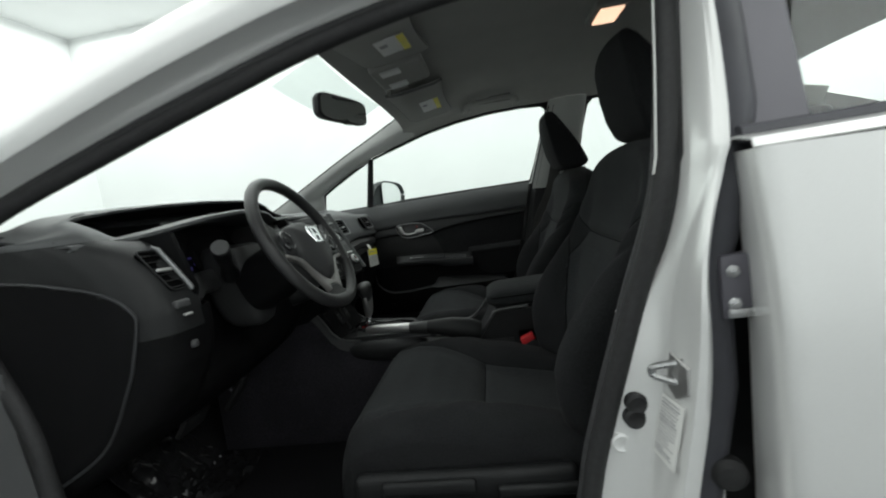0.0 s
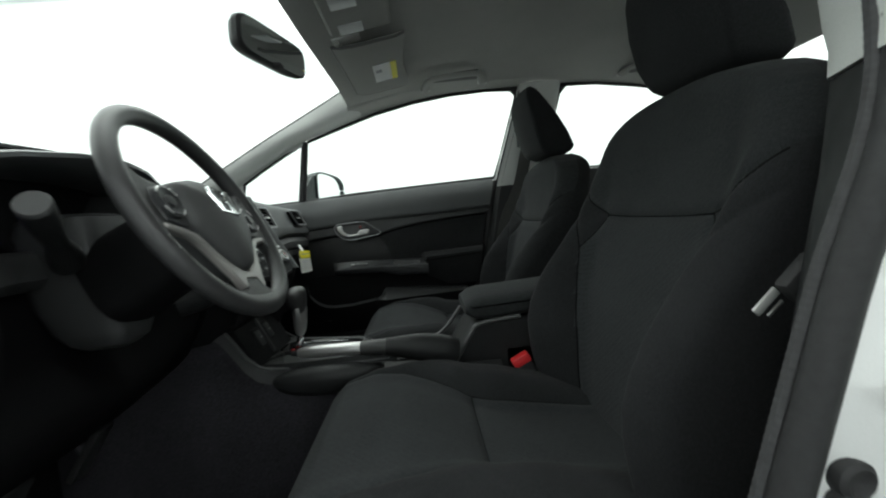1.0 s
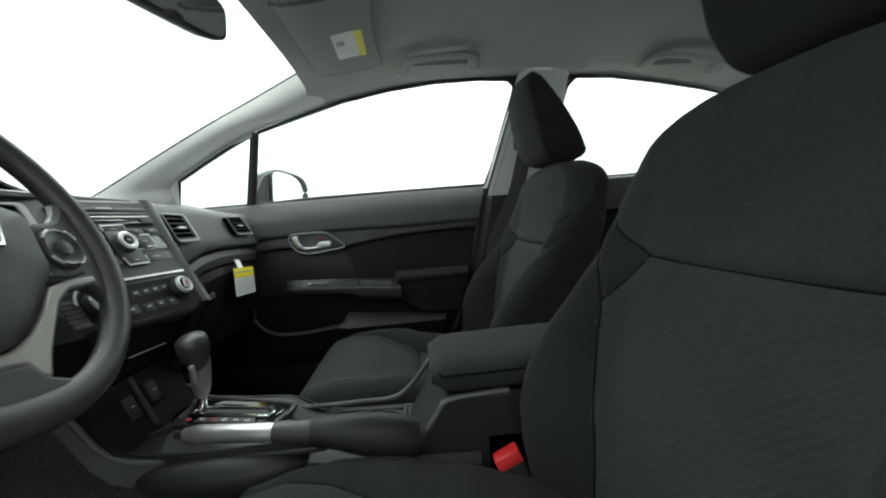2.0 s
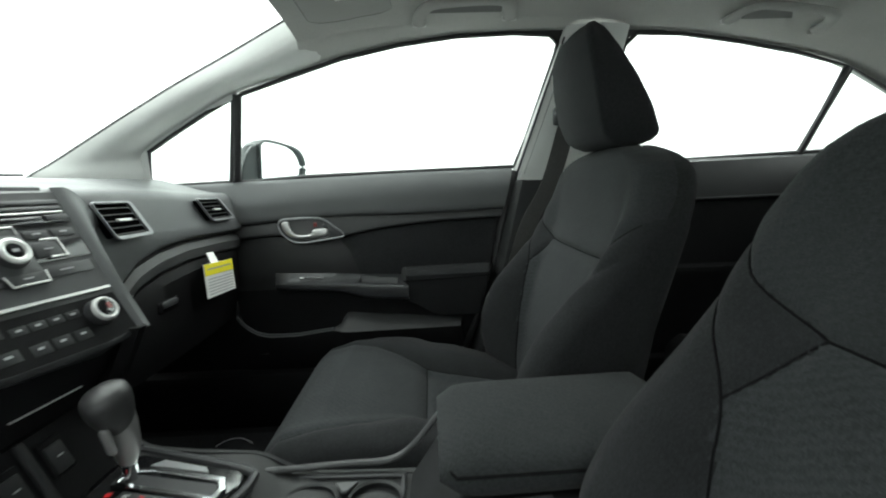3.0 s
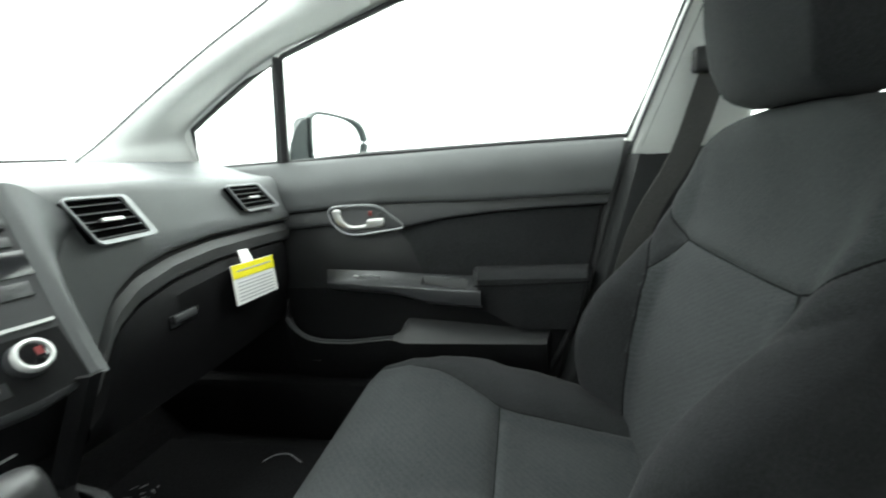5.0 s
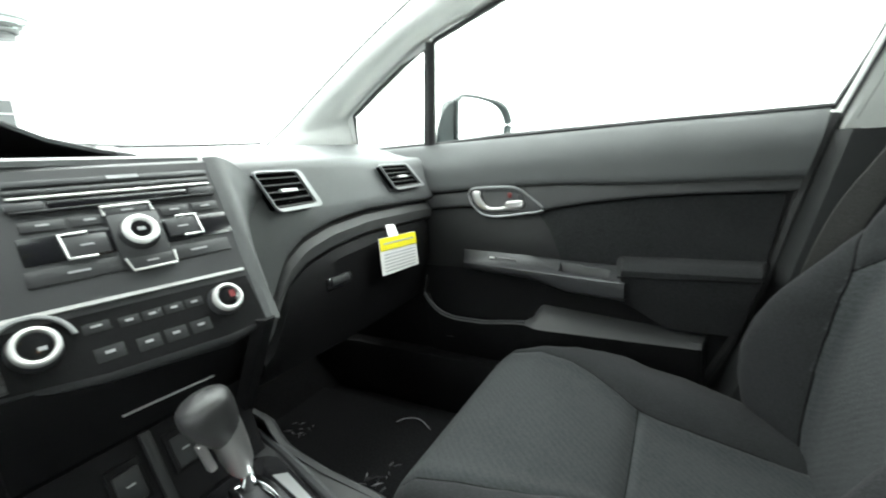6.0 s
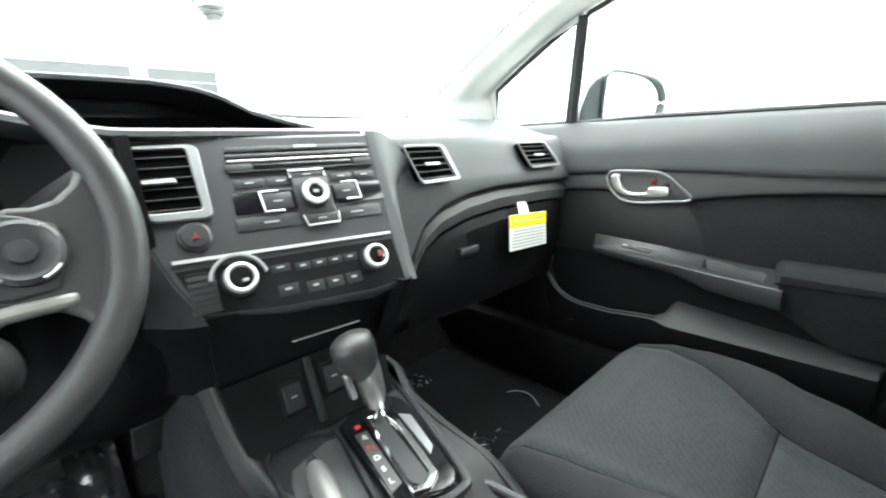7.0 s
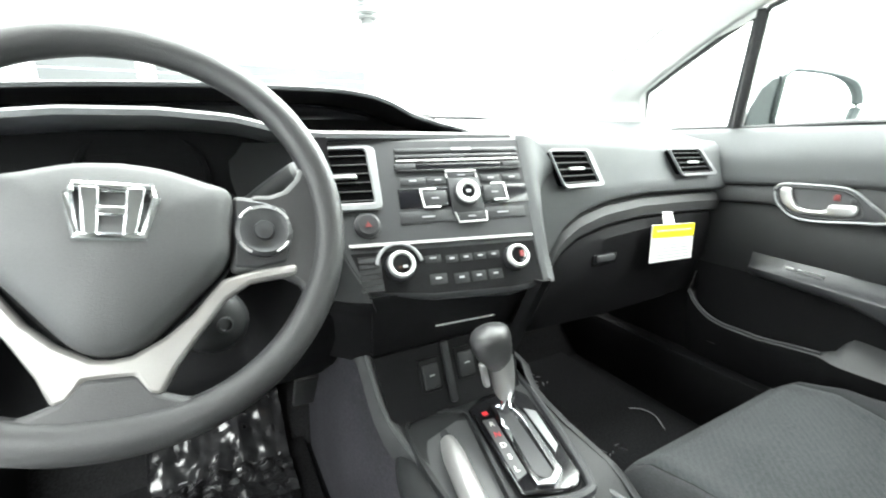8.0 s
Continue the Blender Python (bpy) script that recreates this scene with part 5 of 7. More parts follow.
seat("bucket_seat", 0.36, 1, "black and grey cloth front passenger seat with headrest")

rs = thing("rear_bench", "black and grey cloth rear bench seat", "rear seat")
rows = []
for i in range(26):
    t = i / 25
    x = lerp([(0, 0.90), (0.06, 0.885), (0.14, 0.905), (0.5, 1.10), (0.56, 1.125), (0.95, 1.36), (1, 1.40)], t)
    z = lerp([(0, 0.28), (0.06, 0.39), (0.14, 0.450), (0.5, 0.425), (0.56, 0.47), (0.95, 0.92), (1, 0.925)], t)
    rows.append([(x - 0.0, -0.63 + 1.26 * j / 40, z + 0.018 * math.cos(6 * math.pi * j / 40) * (-1) * (0.1 < t < 0.98)) for j in range(41)])
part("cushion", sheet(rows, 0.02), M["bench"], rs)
for y0 in (-0.56, 0.16):
    part("bench_insert", sheet([[(x + 0.001, y0 + 0.40 * j / 12, z + 0.010 - 0.022 * abs(j / 6 - 1) ** 4 - 0.006 * (k in (0, 8))) for j in range(13)] for k, (x, z) in enumerate((0.925 + 0.155 * q / 8, 0.458 - 0.020 * q / 8) for q in range(9))], 0.006), M["insert"], rs, "grey knitted cloth insert")
for cyy in (-0.36, 0.36):
    part("headrest", box(1.40, cyy, 0.965, 0.09, 0.24, 0.13, bevel=0.035, segments=4), M["bolster"], rs)

# ---- dashboard ----
dash = thing("dashboard", "charcoal soft-touch dashboard with two tiers of hoods", "dashboard")


def lip_z(y):
    return lerp([(0.10, 0.60), (0.19, 0.66), (0.215, 0.705), (0.235, 0.735), (0.28, 0.762), (0.35, 0.778), (0.45, 0.785), (0.6, 0.782), (0.74, 0.776)], y)


# passenger half: top pad rolling over into the vent face, then a lip
rows = []
for j in range(49):
    y = 0.095 + (0.725 - 0.095) * j / 48
    zl = lip_z(y)
    back = -0.80 + 0.10 * (y / 0.7) ** 2
    edge = -0.30 + 0.012 * (y - 0.2)
    zt = 0.893 - 0.018 * smooth01(0.2, 0.7, y)
    row = [(back, y, 0.925), (-0.66, y, 0.925), (-0.5, y, 0.917), (-0.40, y, zt + 0.012), (-0.355, y, zt + 0.002)]
    for k in range(1, 6):
        w = k / 5 * math.pi / 2 * 0.85
        row.append((edge - 0.045 + 0.035 * math.sin(w), y, zt - 0.028 + 0.03 * math.cos(w)))
    row += [(edge - 0.004, y, zt - 0.05), (edge + 0.004, y, (zt - 0.05 + zl) / 2), (edge + 0.010, y, zl + 0.008), (edge + 0.008, y, zl), (edge - 0.004, y, zl - 0.007), (edge - 0.03, y, zl - 0.012)]
    rows.append(row)
part("top_pad", sheet(rows, 0.004), M["dash"], dash, "charcoal grained passenger top pad")

# recessed band under the lip and the glove box lid
rows = []
for j in range(37):
    y = 0.13 + (0.71 - 0.13) * j / 36
    zl = lip_z(y) - 0.008
    rows.append([(-0.335, y, zl), (-0.30, y, zl - 0.006), (-0.292, y, zl - 0.02), (-0.296, y, zl - 0.04), (-0.312, y, zl - 0.05)])
part("lower_band", sheet(rows, 0.004), M["hub"], dash, "charcoal padded lower band")
rows = []
for j in range(31):
    y = 0.17 + (0.69 - 0.17) * j / 30
    zl = lip_z(y) - 0.052
    f = 0.012 * math.sin(math.pi * j / 30)
    rows.append([(-0.33, y, zl), (-0.302 + f * 0.5, y, zl - 0.004), (-0.296 + f, y, zl - 0.02), (-0.30 + f, y, (zl + 0.53) / 2), (-0.33 + f, y, 0.53), (-0.39, y, 0.50), (-0.55, y, 0.50)])
# lid below the band is darkened to paint the shade under the dash
gb = part("glove_box", sheet(rows, 0.004), M["shade_plastic"], dash, "shade-darkened black glove box lid")
part("latch_recess", box(-0.294, 0.345, 0.664, 0.02, 0.07, 0.028, bevel=0.008), M["gloss"], gb)
part("latch", box(-0.286, 0.345, 0.667, 0.010, 0.05, 0.014, bevel=0.0045), M["stack"], gb, "grey glove box latch")
part("lid_line", tube([(-0.289, 0.36 + 0.1 * k / 5, 0.702) for k in range(6)], 0.002, 6), M["stack"], gb)

# driver half: sill behind the stack, upper hood over the display, lower hood over the dials
rows = []
for j in range(41):
    y = -0.715 + (0.12 + 0.715) * j / 40
    back = -0.80 + 0.10 * (y / 0.7) ** 2
    rows.append([(back, y, 0.925), (-0.68, y, 0.93), (-0.55, y, 0.925), (-0.50, y, 0.89), (-0.44, y, 0.885)])
part("rear_pad", sheet([r[:3] for r in rows], 0.004), M["dash"], dash)
# pad inside the slot turns black here, to paint the slot's shade
part("slot_floor", sheet([r[2:] for r in rows], 0.004), M["shade_plastic"], dash, "floor of the display slot, blackened for shade")


def hood_z(y):
    return lerp([(-0.72, 0.905), (-0.69, 0.918), (-0.66, 0.936), (-0.62, 0.949), (-0.55, 0.957), (-0.45, 0.963), (-0.3, 0.968), (-0.16, 0.968), (-0.1, 0.967), (-0.05, 0.960), (-0.018, 0.950), (0.02, 0.931), (0.08, 0.915), (0.13, 0.906), (0.18, 0.90)], y)


def hood_x(y):
    return lerp([(-0.72, -0.43), (-0.69, -0.45), (-0.66, -0.475), (-0.62, -0.48), (-0.5, -0.45), (-0.4, -0.435), (-0.05, -0.435), (0.18, -0.44)], y)


rows = []
for j in range(49):
    y = -0.72 + 0.89 * j / 48
    z, hx = hood_z(y), hood_x(y)
    d = (z - 0.895)
    rows.append([(-0.70, y, 0.925), (-0.60, y, max(0.925, 0.905 + d * 0.75)), (hx - 0.09, y, 0.905 + d * 0.92), (hx - 0.04, y, z - 0.003), (hx - 0.01, y, z), (hx, y, z - 0.004), (hx - 0.004, y, z - 0.009), (hx - 0.04, y, z - 0.014), (hx - 0.1, y, z - 0.02)])
part("upper_hood", sheet([r[:6] for r in rows], 0.004), M["dash"], dash, "charcoal hood over the upper display")
# the hood's own underside, darkened where shade fills the slot
part("hood_underside", sheet([r[5:] for r in rows], 0.003), M["shade_plastic"], dash, "underside of the hood, blackened for shade")
up = part("upper_display", sheet([[(-0.55, -0.66 + 0.8 * j / 20, 0.88), (-0.56, -0.66 + 0.8 * j / 20, hood_z(-0.66 + 0.8 * j / 20) - 0.01)] for j in range(21)], 0.004), M["screen"], dash, "dark upper display")
part("screen", box(-0.548, -0.10, 0.915, 0.006, 0.16, 0.036, bevel=0.002), M["gloss"], up)

# ledge that runs from the stack to the driver's end, over the dials
def ledge_z(y):
    return lerp([(-0.70, 0.895), (-0.64, 0.899), (-0.58, 0.908), (-0.5, 0.922), (-0.42, 0.928), (-0.34, 0.928), (-0.27, 0.922), (-0.22, 0.91), (-0.17, 0.903), (0.14, 0.898)], y)


def ledge_x(y):
    return lerp([(-0.73, -0.40), (-0.66, -0.372), (-0.6, -0.345), (-0.5, -0.305), (-0.42, -0.285), (-0.34, -0.285), (-0.26, -0.30), (-0.18, -0.325), (0.14, -0.312)], y)


rows = []
for j in range(57):
    y = -0.725 + 0.855 * j / 56
    z, x = ledge_z(y), ledge_x(y)
    rows.append([(-0.52, y, 0.888), (-0.44, y, 0.89 + (z - 0.895) * 0.5), (x - 0.05, y, z - 0.002), (x - 0.01, y, z), (x, y, z - 0.003), (x + 0.001, y, z - 0.009), (x - 0.012, y, z - 0.015), (x - 0.06, y, z - 0.02), (-0.425, y, z - 0.024)])
part("lower_hood", sheet([r[1:] for r in rows], 0.004), M["dash"], dash, "charcoal ledge and dial hood")
# back of the ledge darkened likewise, for the shade in the slot
part("ledge_back", sheet([r[:2] for r in rows], 0.004), M["shade_plastic"], dash)
# dial well uses the shade-darkened black too
part("dial_well", sheet([[(-0.41, y, lerp([(0, ledge_z(y) - 0.02), (1, 0.79)], t)) for t in (0, 1)] + [(-0.37, y, 0.78)] for y in [-0.62 + 0.44 * k / 12 for k in range(13)]], 0.004), M["shade_plastic"], dash, "dark dial panel")
for yy, nm in ((-0.618, -1), (-0.178, 1)):
    part("well_side", prism([(-0.40, yy, 0.89), (-0.30, yy, 0.895), (-0.27, yy, 0.79), (-0.28, yy, 0.76), (-0.4, yy, 0.76)], (0, nm * 0.012, 0)), M["shade_plastic"], dash)
part("dial", lathe([(0, 0.075), (0.006, 0.072), (0.008, 0.066), (0.004, 0.064), (0.004, 0.0)], (-0.408, -0.37, 0.845), (1, 0, 0.2), 40), M["shade_plastic"], dash, "unlit round dial")

glow = bpy.data.materials.new("lit_dial_marks")
glow.use_nodes = True
glow.node_tree.nodes["Principled BSDF"].inputs["Base Color"].default_value = (0.02, 0.02, 0.05, 1)
glow.node_tree.nodes["Principled BSDF"].inputs["Emission Color"].default_value = (0.25, 0.2, 1.0, 1)
glow.node_tree.nodes["Principled BSDF"].inputs["Emission Strength"].default_value = 0.10
for yy, zz, w, h in ((-0.468, 0.8095, 0.044, 0.009), (-0.498, 0.836, 0.010, 0.004), (-0.473, 0.834, 0.006, 0.009), (-0.448, 0.834, 0.012, 0.004), (-0.486, 0.822, 0.008, 0.004), (-0.460, 0.821, 0.006, 0.006), (-0.431, 0.819, 0.012, 0.006)):
    part("lit_mark", box(-0.4065, yy, zz, 0.003, w, h, bevel=0.001), glow, dash, "dim blue lit dial mark")

# driver's end: one moulding that rounds the corner from the side to the knee panel
def front_x(z):
    return lerp([(0.42, -0.56), (0.475, -0.47), (0.56, -0.345), (0.62, -0.298), (0.664, -0.276), (0.72, -0.266), (0.76, -0.268), (0.80, -0.284), (0.84, -0.304), (0.87, -0.328), (0.885, -0.35), (0.9, -0.39)], z)


def corner_row(z, y_end, bulge=0.0):
    f = front_x(z)
    row = [(-0.80, -0.722, z), (f - 0.22, -0.735, z), (f - 0.12, -0.735, z), (f - 0.07, -0.73, z), (f - 0.035, -0.717, z), (f - 0.014, -0.70, z), (f - 0.004, -0.68, z), (f, -0.655, z), (f + 0.001, -0.63, z)]
    n = 30
    for k in range(1, n + 1):
        y = -0.63 + (y_end + 0.63) * k / n
        row.append((f + 0.001 - bulge * (smooth01(-0.61, -0.50, y) - smooth01(-0.29, -0.21, y)), y, z))
    return row


def end_row(z):
    """One level of the driver's end: along the side, round the corner, to the front."""
    row = corner_row(z, -0.624)
    side = [(-0.80 + (row[1][0] + 0.80) * k / 6, -0.722 - 0.013 * k / 6, z) for k in range(6)]
    turn = [(row[1][0] + (row[2][0] - row[1][0]) * k / 8, -0.735, z) for k in range(8)]
    bend = [Vector(row[k]).lerp(Vector(row[k + 1]), t / 5) for k in (2, 3) for t in range(5)]
    return side + turn + bend + row[4:9] + [row[-1] if z > 0.757 else (row[8][0], -0.629, z)]


ends = [end_row(0.42 + 0.478 * k / 60) for k in range(61)]


def end_region(i, j):
    x, z = (ends[i][j][0] + ends[i][j + 1][0]) / 2, (ends[i][j][2] + ends[i + 1][j][2]) / 2
    edge = lerp([(0.42, -0.60), (0.475, -0.53), (0.543, -0.42), (0.655, -0.345), (0.70, -0.328), (0.75, -0.315), (0.77, -0.318), (0.80, -0.345), (0.823, -0.40), (0.847, -0.53), (0.85, -0.72)], z)
    return 1 if x < edge and z < 0.85 else (2 if z < 0.72 else 0)


# one moulding cut into darker tones; its shade is in the colours
split_parts(ends, end_region, {0: ("end_panel", M["plastic"], "charcoal rounded dashboard end, darkened for shade"), 1: ("side_cover", M["shade_plastic"], "shade-darkened black side cover"), 2: ("knee_corner", M["shade_plastic"], "shade-darkened corner of the knee panel")}, dash, closed=False)
sill = []
for k in range(17):
    t = k / 16
    x, y = -0.296 - 0.075 * smooth01(0.0, 0.8, t), -0.615 + 0.20 * t
    sill.append([(x - 0.04, y + 0.004, 0.796), (x - 0.006, y, 0.803), (x, y - 0.001, 0.802), (x + 0.006, y - 0.004, 0.796), (x + 0.012, y - 0.006, 0.78), (x + 0.016, y - 0.008, 0.764), (x + 0.004, y - 0.006, 0.752), (x - 0.04, y, 0.745)])
part("dial_sill", sheet(sill, 0.003), M["pocket"], dash, "charcoal sill under the dials")

# the recess between hood and ledge closes in a round at the driver's end
foot = spline([(x, y, 0.897) for x, y, z in corner_row(0.897, -0.59)[1:10]] + [(ledge_x(-0.60) - 0.012, -0.60, ledge_z(-0.60) + 0.001)], 24)
cap = []
for j, b in enumerate(foot):
    v = j / 24
    y = max(-0.722, -0.722 + (0.722 - 0.60) * smooth01(0.1, 1.0, v))
    a = Vector((-0.60 + (hood_x(y) - 0.012 + 0.60) * smooth01(0.0, 0.5, v), y, hood_z(y) + 0.0005))
    row = []
    for k in range(15):
        t = k / 14
        s = math.sin(math.pi * t)
        row.append(a.lerp(b, t) + Vector((0.012, -0.004, 0.006)) * s * (1 - smooth01(0.5, 0.85, v)) - Vector((0.10, 0, 0.03)) * smooth01(0.62, 1.0, v) * s ** 0.6)
    cap.append(row)
part("hood_end", sheet(cap, 0.002), M["dash"], dash, "charcoal rounded end of the recess")
# knee panel carries the shade under the column in its darkened black
part("knee_panel", sheet([corner_row(0.42 + (0.756 - 0.42) * k / 18, -0.165, 0.13 * smooth01(0.50, 0.66, 0.42 + (0.757 - 0.42) * k / 18))[8:] for k in range(19)], 0.004), M["shade_plastic"], dash, "shade-darkened knee panel under the steering column")
part("cover_line", tube(spline([(-0.72, -0.727, 0.85), (-0.53, -0.735, 0.847), (-0.40, -0.7355, 0.823), (-0.345, -0.728, 0.80), (-0.318, -0.722, 0.77), (-0.315, -0.723, 0.75), (-0.328, -0.727, 0.70), (-0.345, -0.729, 0.655), (-0.42, -0.724, 0.543), (-0.53, -0.728, 0.475)], 50), 0.0028, 8), M["button"], dash, "edge of the side cover")
part("demist_slot", box(-0.60, -0.7305, 0.868, 0.10, 0.012, 0.007, bevel=0.002), M["screen"], dash)
for xx, yy, zz, w, h, mm in ((-0.271, -0.670, 0.770, 0.030, 0.014, "tray"), (-0.268, -0.665, 0.750, 0.016, 0.004, "bright"), (-0.270, -0.660, 0.695, 0.014, 0.014, "tray")):
    part("dash_switch", box(xx, yy, zz, 0.012, w, h, Euler((0, 0, radians(-12))).to_matrix(), bevel=0.45 * min(h, 0.009), segments=3), M[mm], dash)
part("end_cap", prism([(-0.72, 0.715, 0.92), (-0.45, 0.715, 0.90), (-0.36, 0.715, 0.875), (-0.30, 0.715, 0.78), (-0.32, 0.715, 0.56), (-0.5, 0.715, 0.44), (-0.72, 0.715, 0.40)], (0, 0.012, 0)), M["plastic"], dash)


def vent(name, corners, slats, normal, tab, parent, inset=(0.002, 0.004, 0.011, 0.007), trim=0.005, edge="vent_trim"):
    """An air vent in a slanting surface: silver surround, flush black face for the shaded well, slats and a tab.
    Corners run clockwise from the top left; insets are the trim's widths left, top, right and below.
    """
    c = [Vector(p) for p in corners]
    n = Vector(normal).normalized()
    wide, tall = ((c[1] - c[0]).length + (c[2] - c[3]).length) / 2, ((c[3] - c[0]).length + (c[2] - c[1]).length) / 2

    def at(u, v):
        return c[0].lerp(c[1], u).lerp(c[3].lerp(c[2], u), v)

    def rounded(u0, v0, u1, v1, r):
        ru, rv = r / wide, r / tall
        out = []
        for cu, cv, a0 in ((u1 - ru, v0 + rv, -90), (u1 - ru, v1 - rv, 0), (u0 + ru, v1 - rv, 90), (u0 + ru, v0 + rv, 180)):
            out += [at(cu + ru * math.cos(radians(a0 + d)), cv + rv * math.sin(radians(a0 + d))) for d in (0, 30, 60, 90)]
        return out

    v = thing(name, "black slatted air vent with a silver surround", "air vent", group="air vents")
    il, it, ir, ib = inset
    box_in = (il / wide, it / tall, 1 - ir / wide, 1 - ib / tall)
    part("surround", ring_frame([p + n * 0.0005 for p in rounded(0, 0, 1, 1, 0.009)], [p + n * 0.0005 for p in rounded(*box_in, 0.005)], n * trim), M[edge], v, "vent surround", bevel=0.0018)
    inner = [at(box_in[0], box_in[1]), at(box_in[2], box_in[1]), at(box_in[2], box_in[3]), at(box_in[0], box_in[3])]
    # no real depth in front: matt black paints the shade of the well
    part("well", prism([p + n * 0.0008 for p in rounded(*box_in, 0.005)], -n * 0.03), M["void"], v, smooth=False)
    d = (inner[3] - inner[0]).normalized()
    for k in range(slats):
        t = (k + 0.6) / slats
        a, b = inner[0].lerp(inner[3], t), inner[1].lerp(inner[2], t)
        part("slat", prism([a + n * 0.001, b + n * 0.001, b + d * 0.0016 + n * 0.0040, a + d * 0.0016 + n * 0.0040], d * 0.0014), M["slat"], v, smooth=False, bevel=0.0004)
    if tab:
        p = inner[0].lerp(inner[1], tab).lerp(inner[3].lerp(inner[2], tab), 0.5)
        e = (inner[1] - inner[0]).normalized()
        part("tab", prism([p - e * 0.017 + n * 0.004, p + e * 0.017 + n * 0.004, p + e * 0.016 + n * 0.009, p - e * 0.016 + n * 0.009], d * 0.005), M["bright"], v, "silver direction tab", bevel=0.001)
    return v


# ---- centre stack, turned slightly to the driver ----
SN = Vector((0.857, -0.138, 0.496)).normalized()
SK = 0.175


def sx(y, z, lift=0.0):
    """A point of the stack's face at y, z, lifted off it."""
    return Vector(((SK + 0.138 * y - 0.496 * z) / 0.857, y, z)) + SN * lift


EY = Vector((0.159, 0.987, 0.0)).normalized()
EZ = SN.cross(EY)


def on_stack(y, z, w, h, depth, lift=0.0, bevel=0.0015, bm=None):
    """A rounded block on the stack's face."""
    rot = Matrix((EY, EZ, SN)).transposed()
    p = sx(y, z, lift + depth / 2)
    return box(p.x, p.y, p.z, w, h, depth, rot, bevel, bm)


stack = thing("centre_stack", "dark grey centre stack with radio and climate controls", "centre stack")
outline = [(-0.185, 0.893), (0.132, 0.893), (0.124, 0.83), (0.113, 0.76), (0.106, 0.694), (0.06, 0.688), (-0.06, 0.692), (-0.148, 0.704), (-0.165, 0.74), (-0.178, 0.785), (-0.19, 0.84)]
part("face", prism([sx(y, z) for y, z in outline], -SN * 0.06), M["stack"], stack, "dark grey moulded face", bevel=0.006)
# the passenger side cheek of the stack, which flows down to the console
ck = []
for k in range(25):
    t = k / 24
    z = 0.893 + (0.694 - 0.893) * t
    ye = lerp([(0.69, 0.106), (0.76, 0.114), (0.83, 0.125), (0.9, 0.134)], z)
    p = sx(ye, z)
    reach = lerp([(0.69, 0.014), (0.74, 0.028), (0.79, 0.052), (0.83, 0.068), (0.9, 0.085)], z)
    row = [(p.x - 0.006, ye - 0.006, z), (p.x + 0.001, ye - 0.001, z), (p.x + 0.0022, ye + 0.004, z)]
    for q in range(1, 13):
        w = q / 12
        f = 0.45 * w + 0.55 * smooth01(0.0, 1.0, w)
        row.append((p.x + 0.002 + (-0.305 - p.x - 0.002) * f - 0.016 * smooth01(0.80, 1.0, t) ** 2 * (1 - f), ye + 0.006 + reach * w, z - 0.045 * f * smooth01(0.82, 0.893, z)))
    ck.append(row)
part("cheek", sheet(ck, 0.004), M["dash"], stack, "charcoal cheek flowing into the dashboard")
# on the driver's side the stack turns away towards the column
ck = []
for k in range(31):
    t = k / 30
    z = 0.886 + (0.585 - 0.886) * t
    ye = lerp([(0.585, -0.128), (0.66, -0.136), (0.704, -0.150), (0.74, -0.167), (0.785, -0.180), (0.84, -0.191), (0.893, -0.187)], z)
    p = sx(ye, max(z, 0.69))
    back = 0.55 * max(0.0, 0.69 - z)
    row = [(p.x - 0.012 - back, ye + 0.010, z), (p.x - 0.003 - back, ye + 0.003, z)]
    for q in range(1, 11):
        w = q / 10
        row.append((p.x - 0.003 - back - 0.085 * (0.4 * w + 0.6 * smooth01(0.0, 1.0, w)), ye + 0.003 - 0.085 * w, z))
    ck.append(row)
# charcoal surface cut in two darker tones, shade growing towards the bottom
part("driver_cheek", sheet([r[::-1] for r in ck[:20]], 0.004), M["plastic"], stack, "grained cheek turning away to the column, darkened for shade")
part("driver_leg", sheet([r[::-1] for r in ck[19:]], 0.004), M["shade_plastic"], stack, "lower part of the cheek, darkened further for shade")
leg = []
for k in range(13):
    t = k / 12
    z = 0.700 + (0.50 - 0.700) * t
    xx = sx(0.106, 0.69).x - (0.70 - z) * 0.47
    leg.append([(xx - 0.012, 0.086 - 0.004 * t, z), (xx, 0.092 - 0.004 * t, z), (xx + 0.001, 0.102 - 0.006 * t, z), (xx - 0.010, 0.112 - 0.008 * t, z), (xx - 0.05, 0.120 - 0.010 * t, z), (xx - 0.14, 0.122 - 0.010 * t, z)])
part("stack_leg", sheet(leg, 0.004), M["shade_plastic"], stack, "black leg under the stack's corner")
# radio
part("radio_strip", on_stack(0.0235, 0.8745, 0.19, 0.007, 0.0025), M["button"], stack)
part("radio_strip", on_stack(0.022, 0.8665, 0.19, 0.0055, 0.003), M["button"], stack)
part("bright_strip", on_stack(0.021, 0.8605, 0.188, 0.0028, 0.004), M["bright"], stack, "thin bright strip")
part("radio_logo", on_stack(0.028, 0.8755, 0.03, 0.004, 0.001, 0.0025, 0), M["grey_mark"], stack, smooth=False)
slot = part("disc_slot", on_stack(0.02, 0.8530, 0.13, 0.009, 0.002), M["screen"], stack, "black disc slot")
part("slot_lip", on_stack(0.02, 0.8475, 0.19, 0.002, 0.005), M["stack"], slot)
for yy in (-0.061, 0.101):
    part("radio_button", on_stack(yy, 0.8530, 0.030, 0.009, 0.004), M["stack"], stack)
for yy, w in ((-0.055, 0.034), (-0.018, 0.034), (0.062, 0.030), (0.096, 0.030)):
    part("radio_button", on_stack(yy, 0.8345, w, 0.011, 0.0016, 0.0, 0.0006), M["button"], stack)
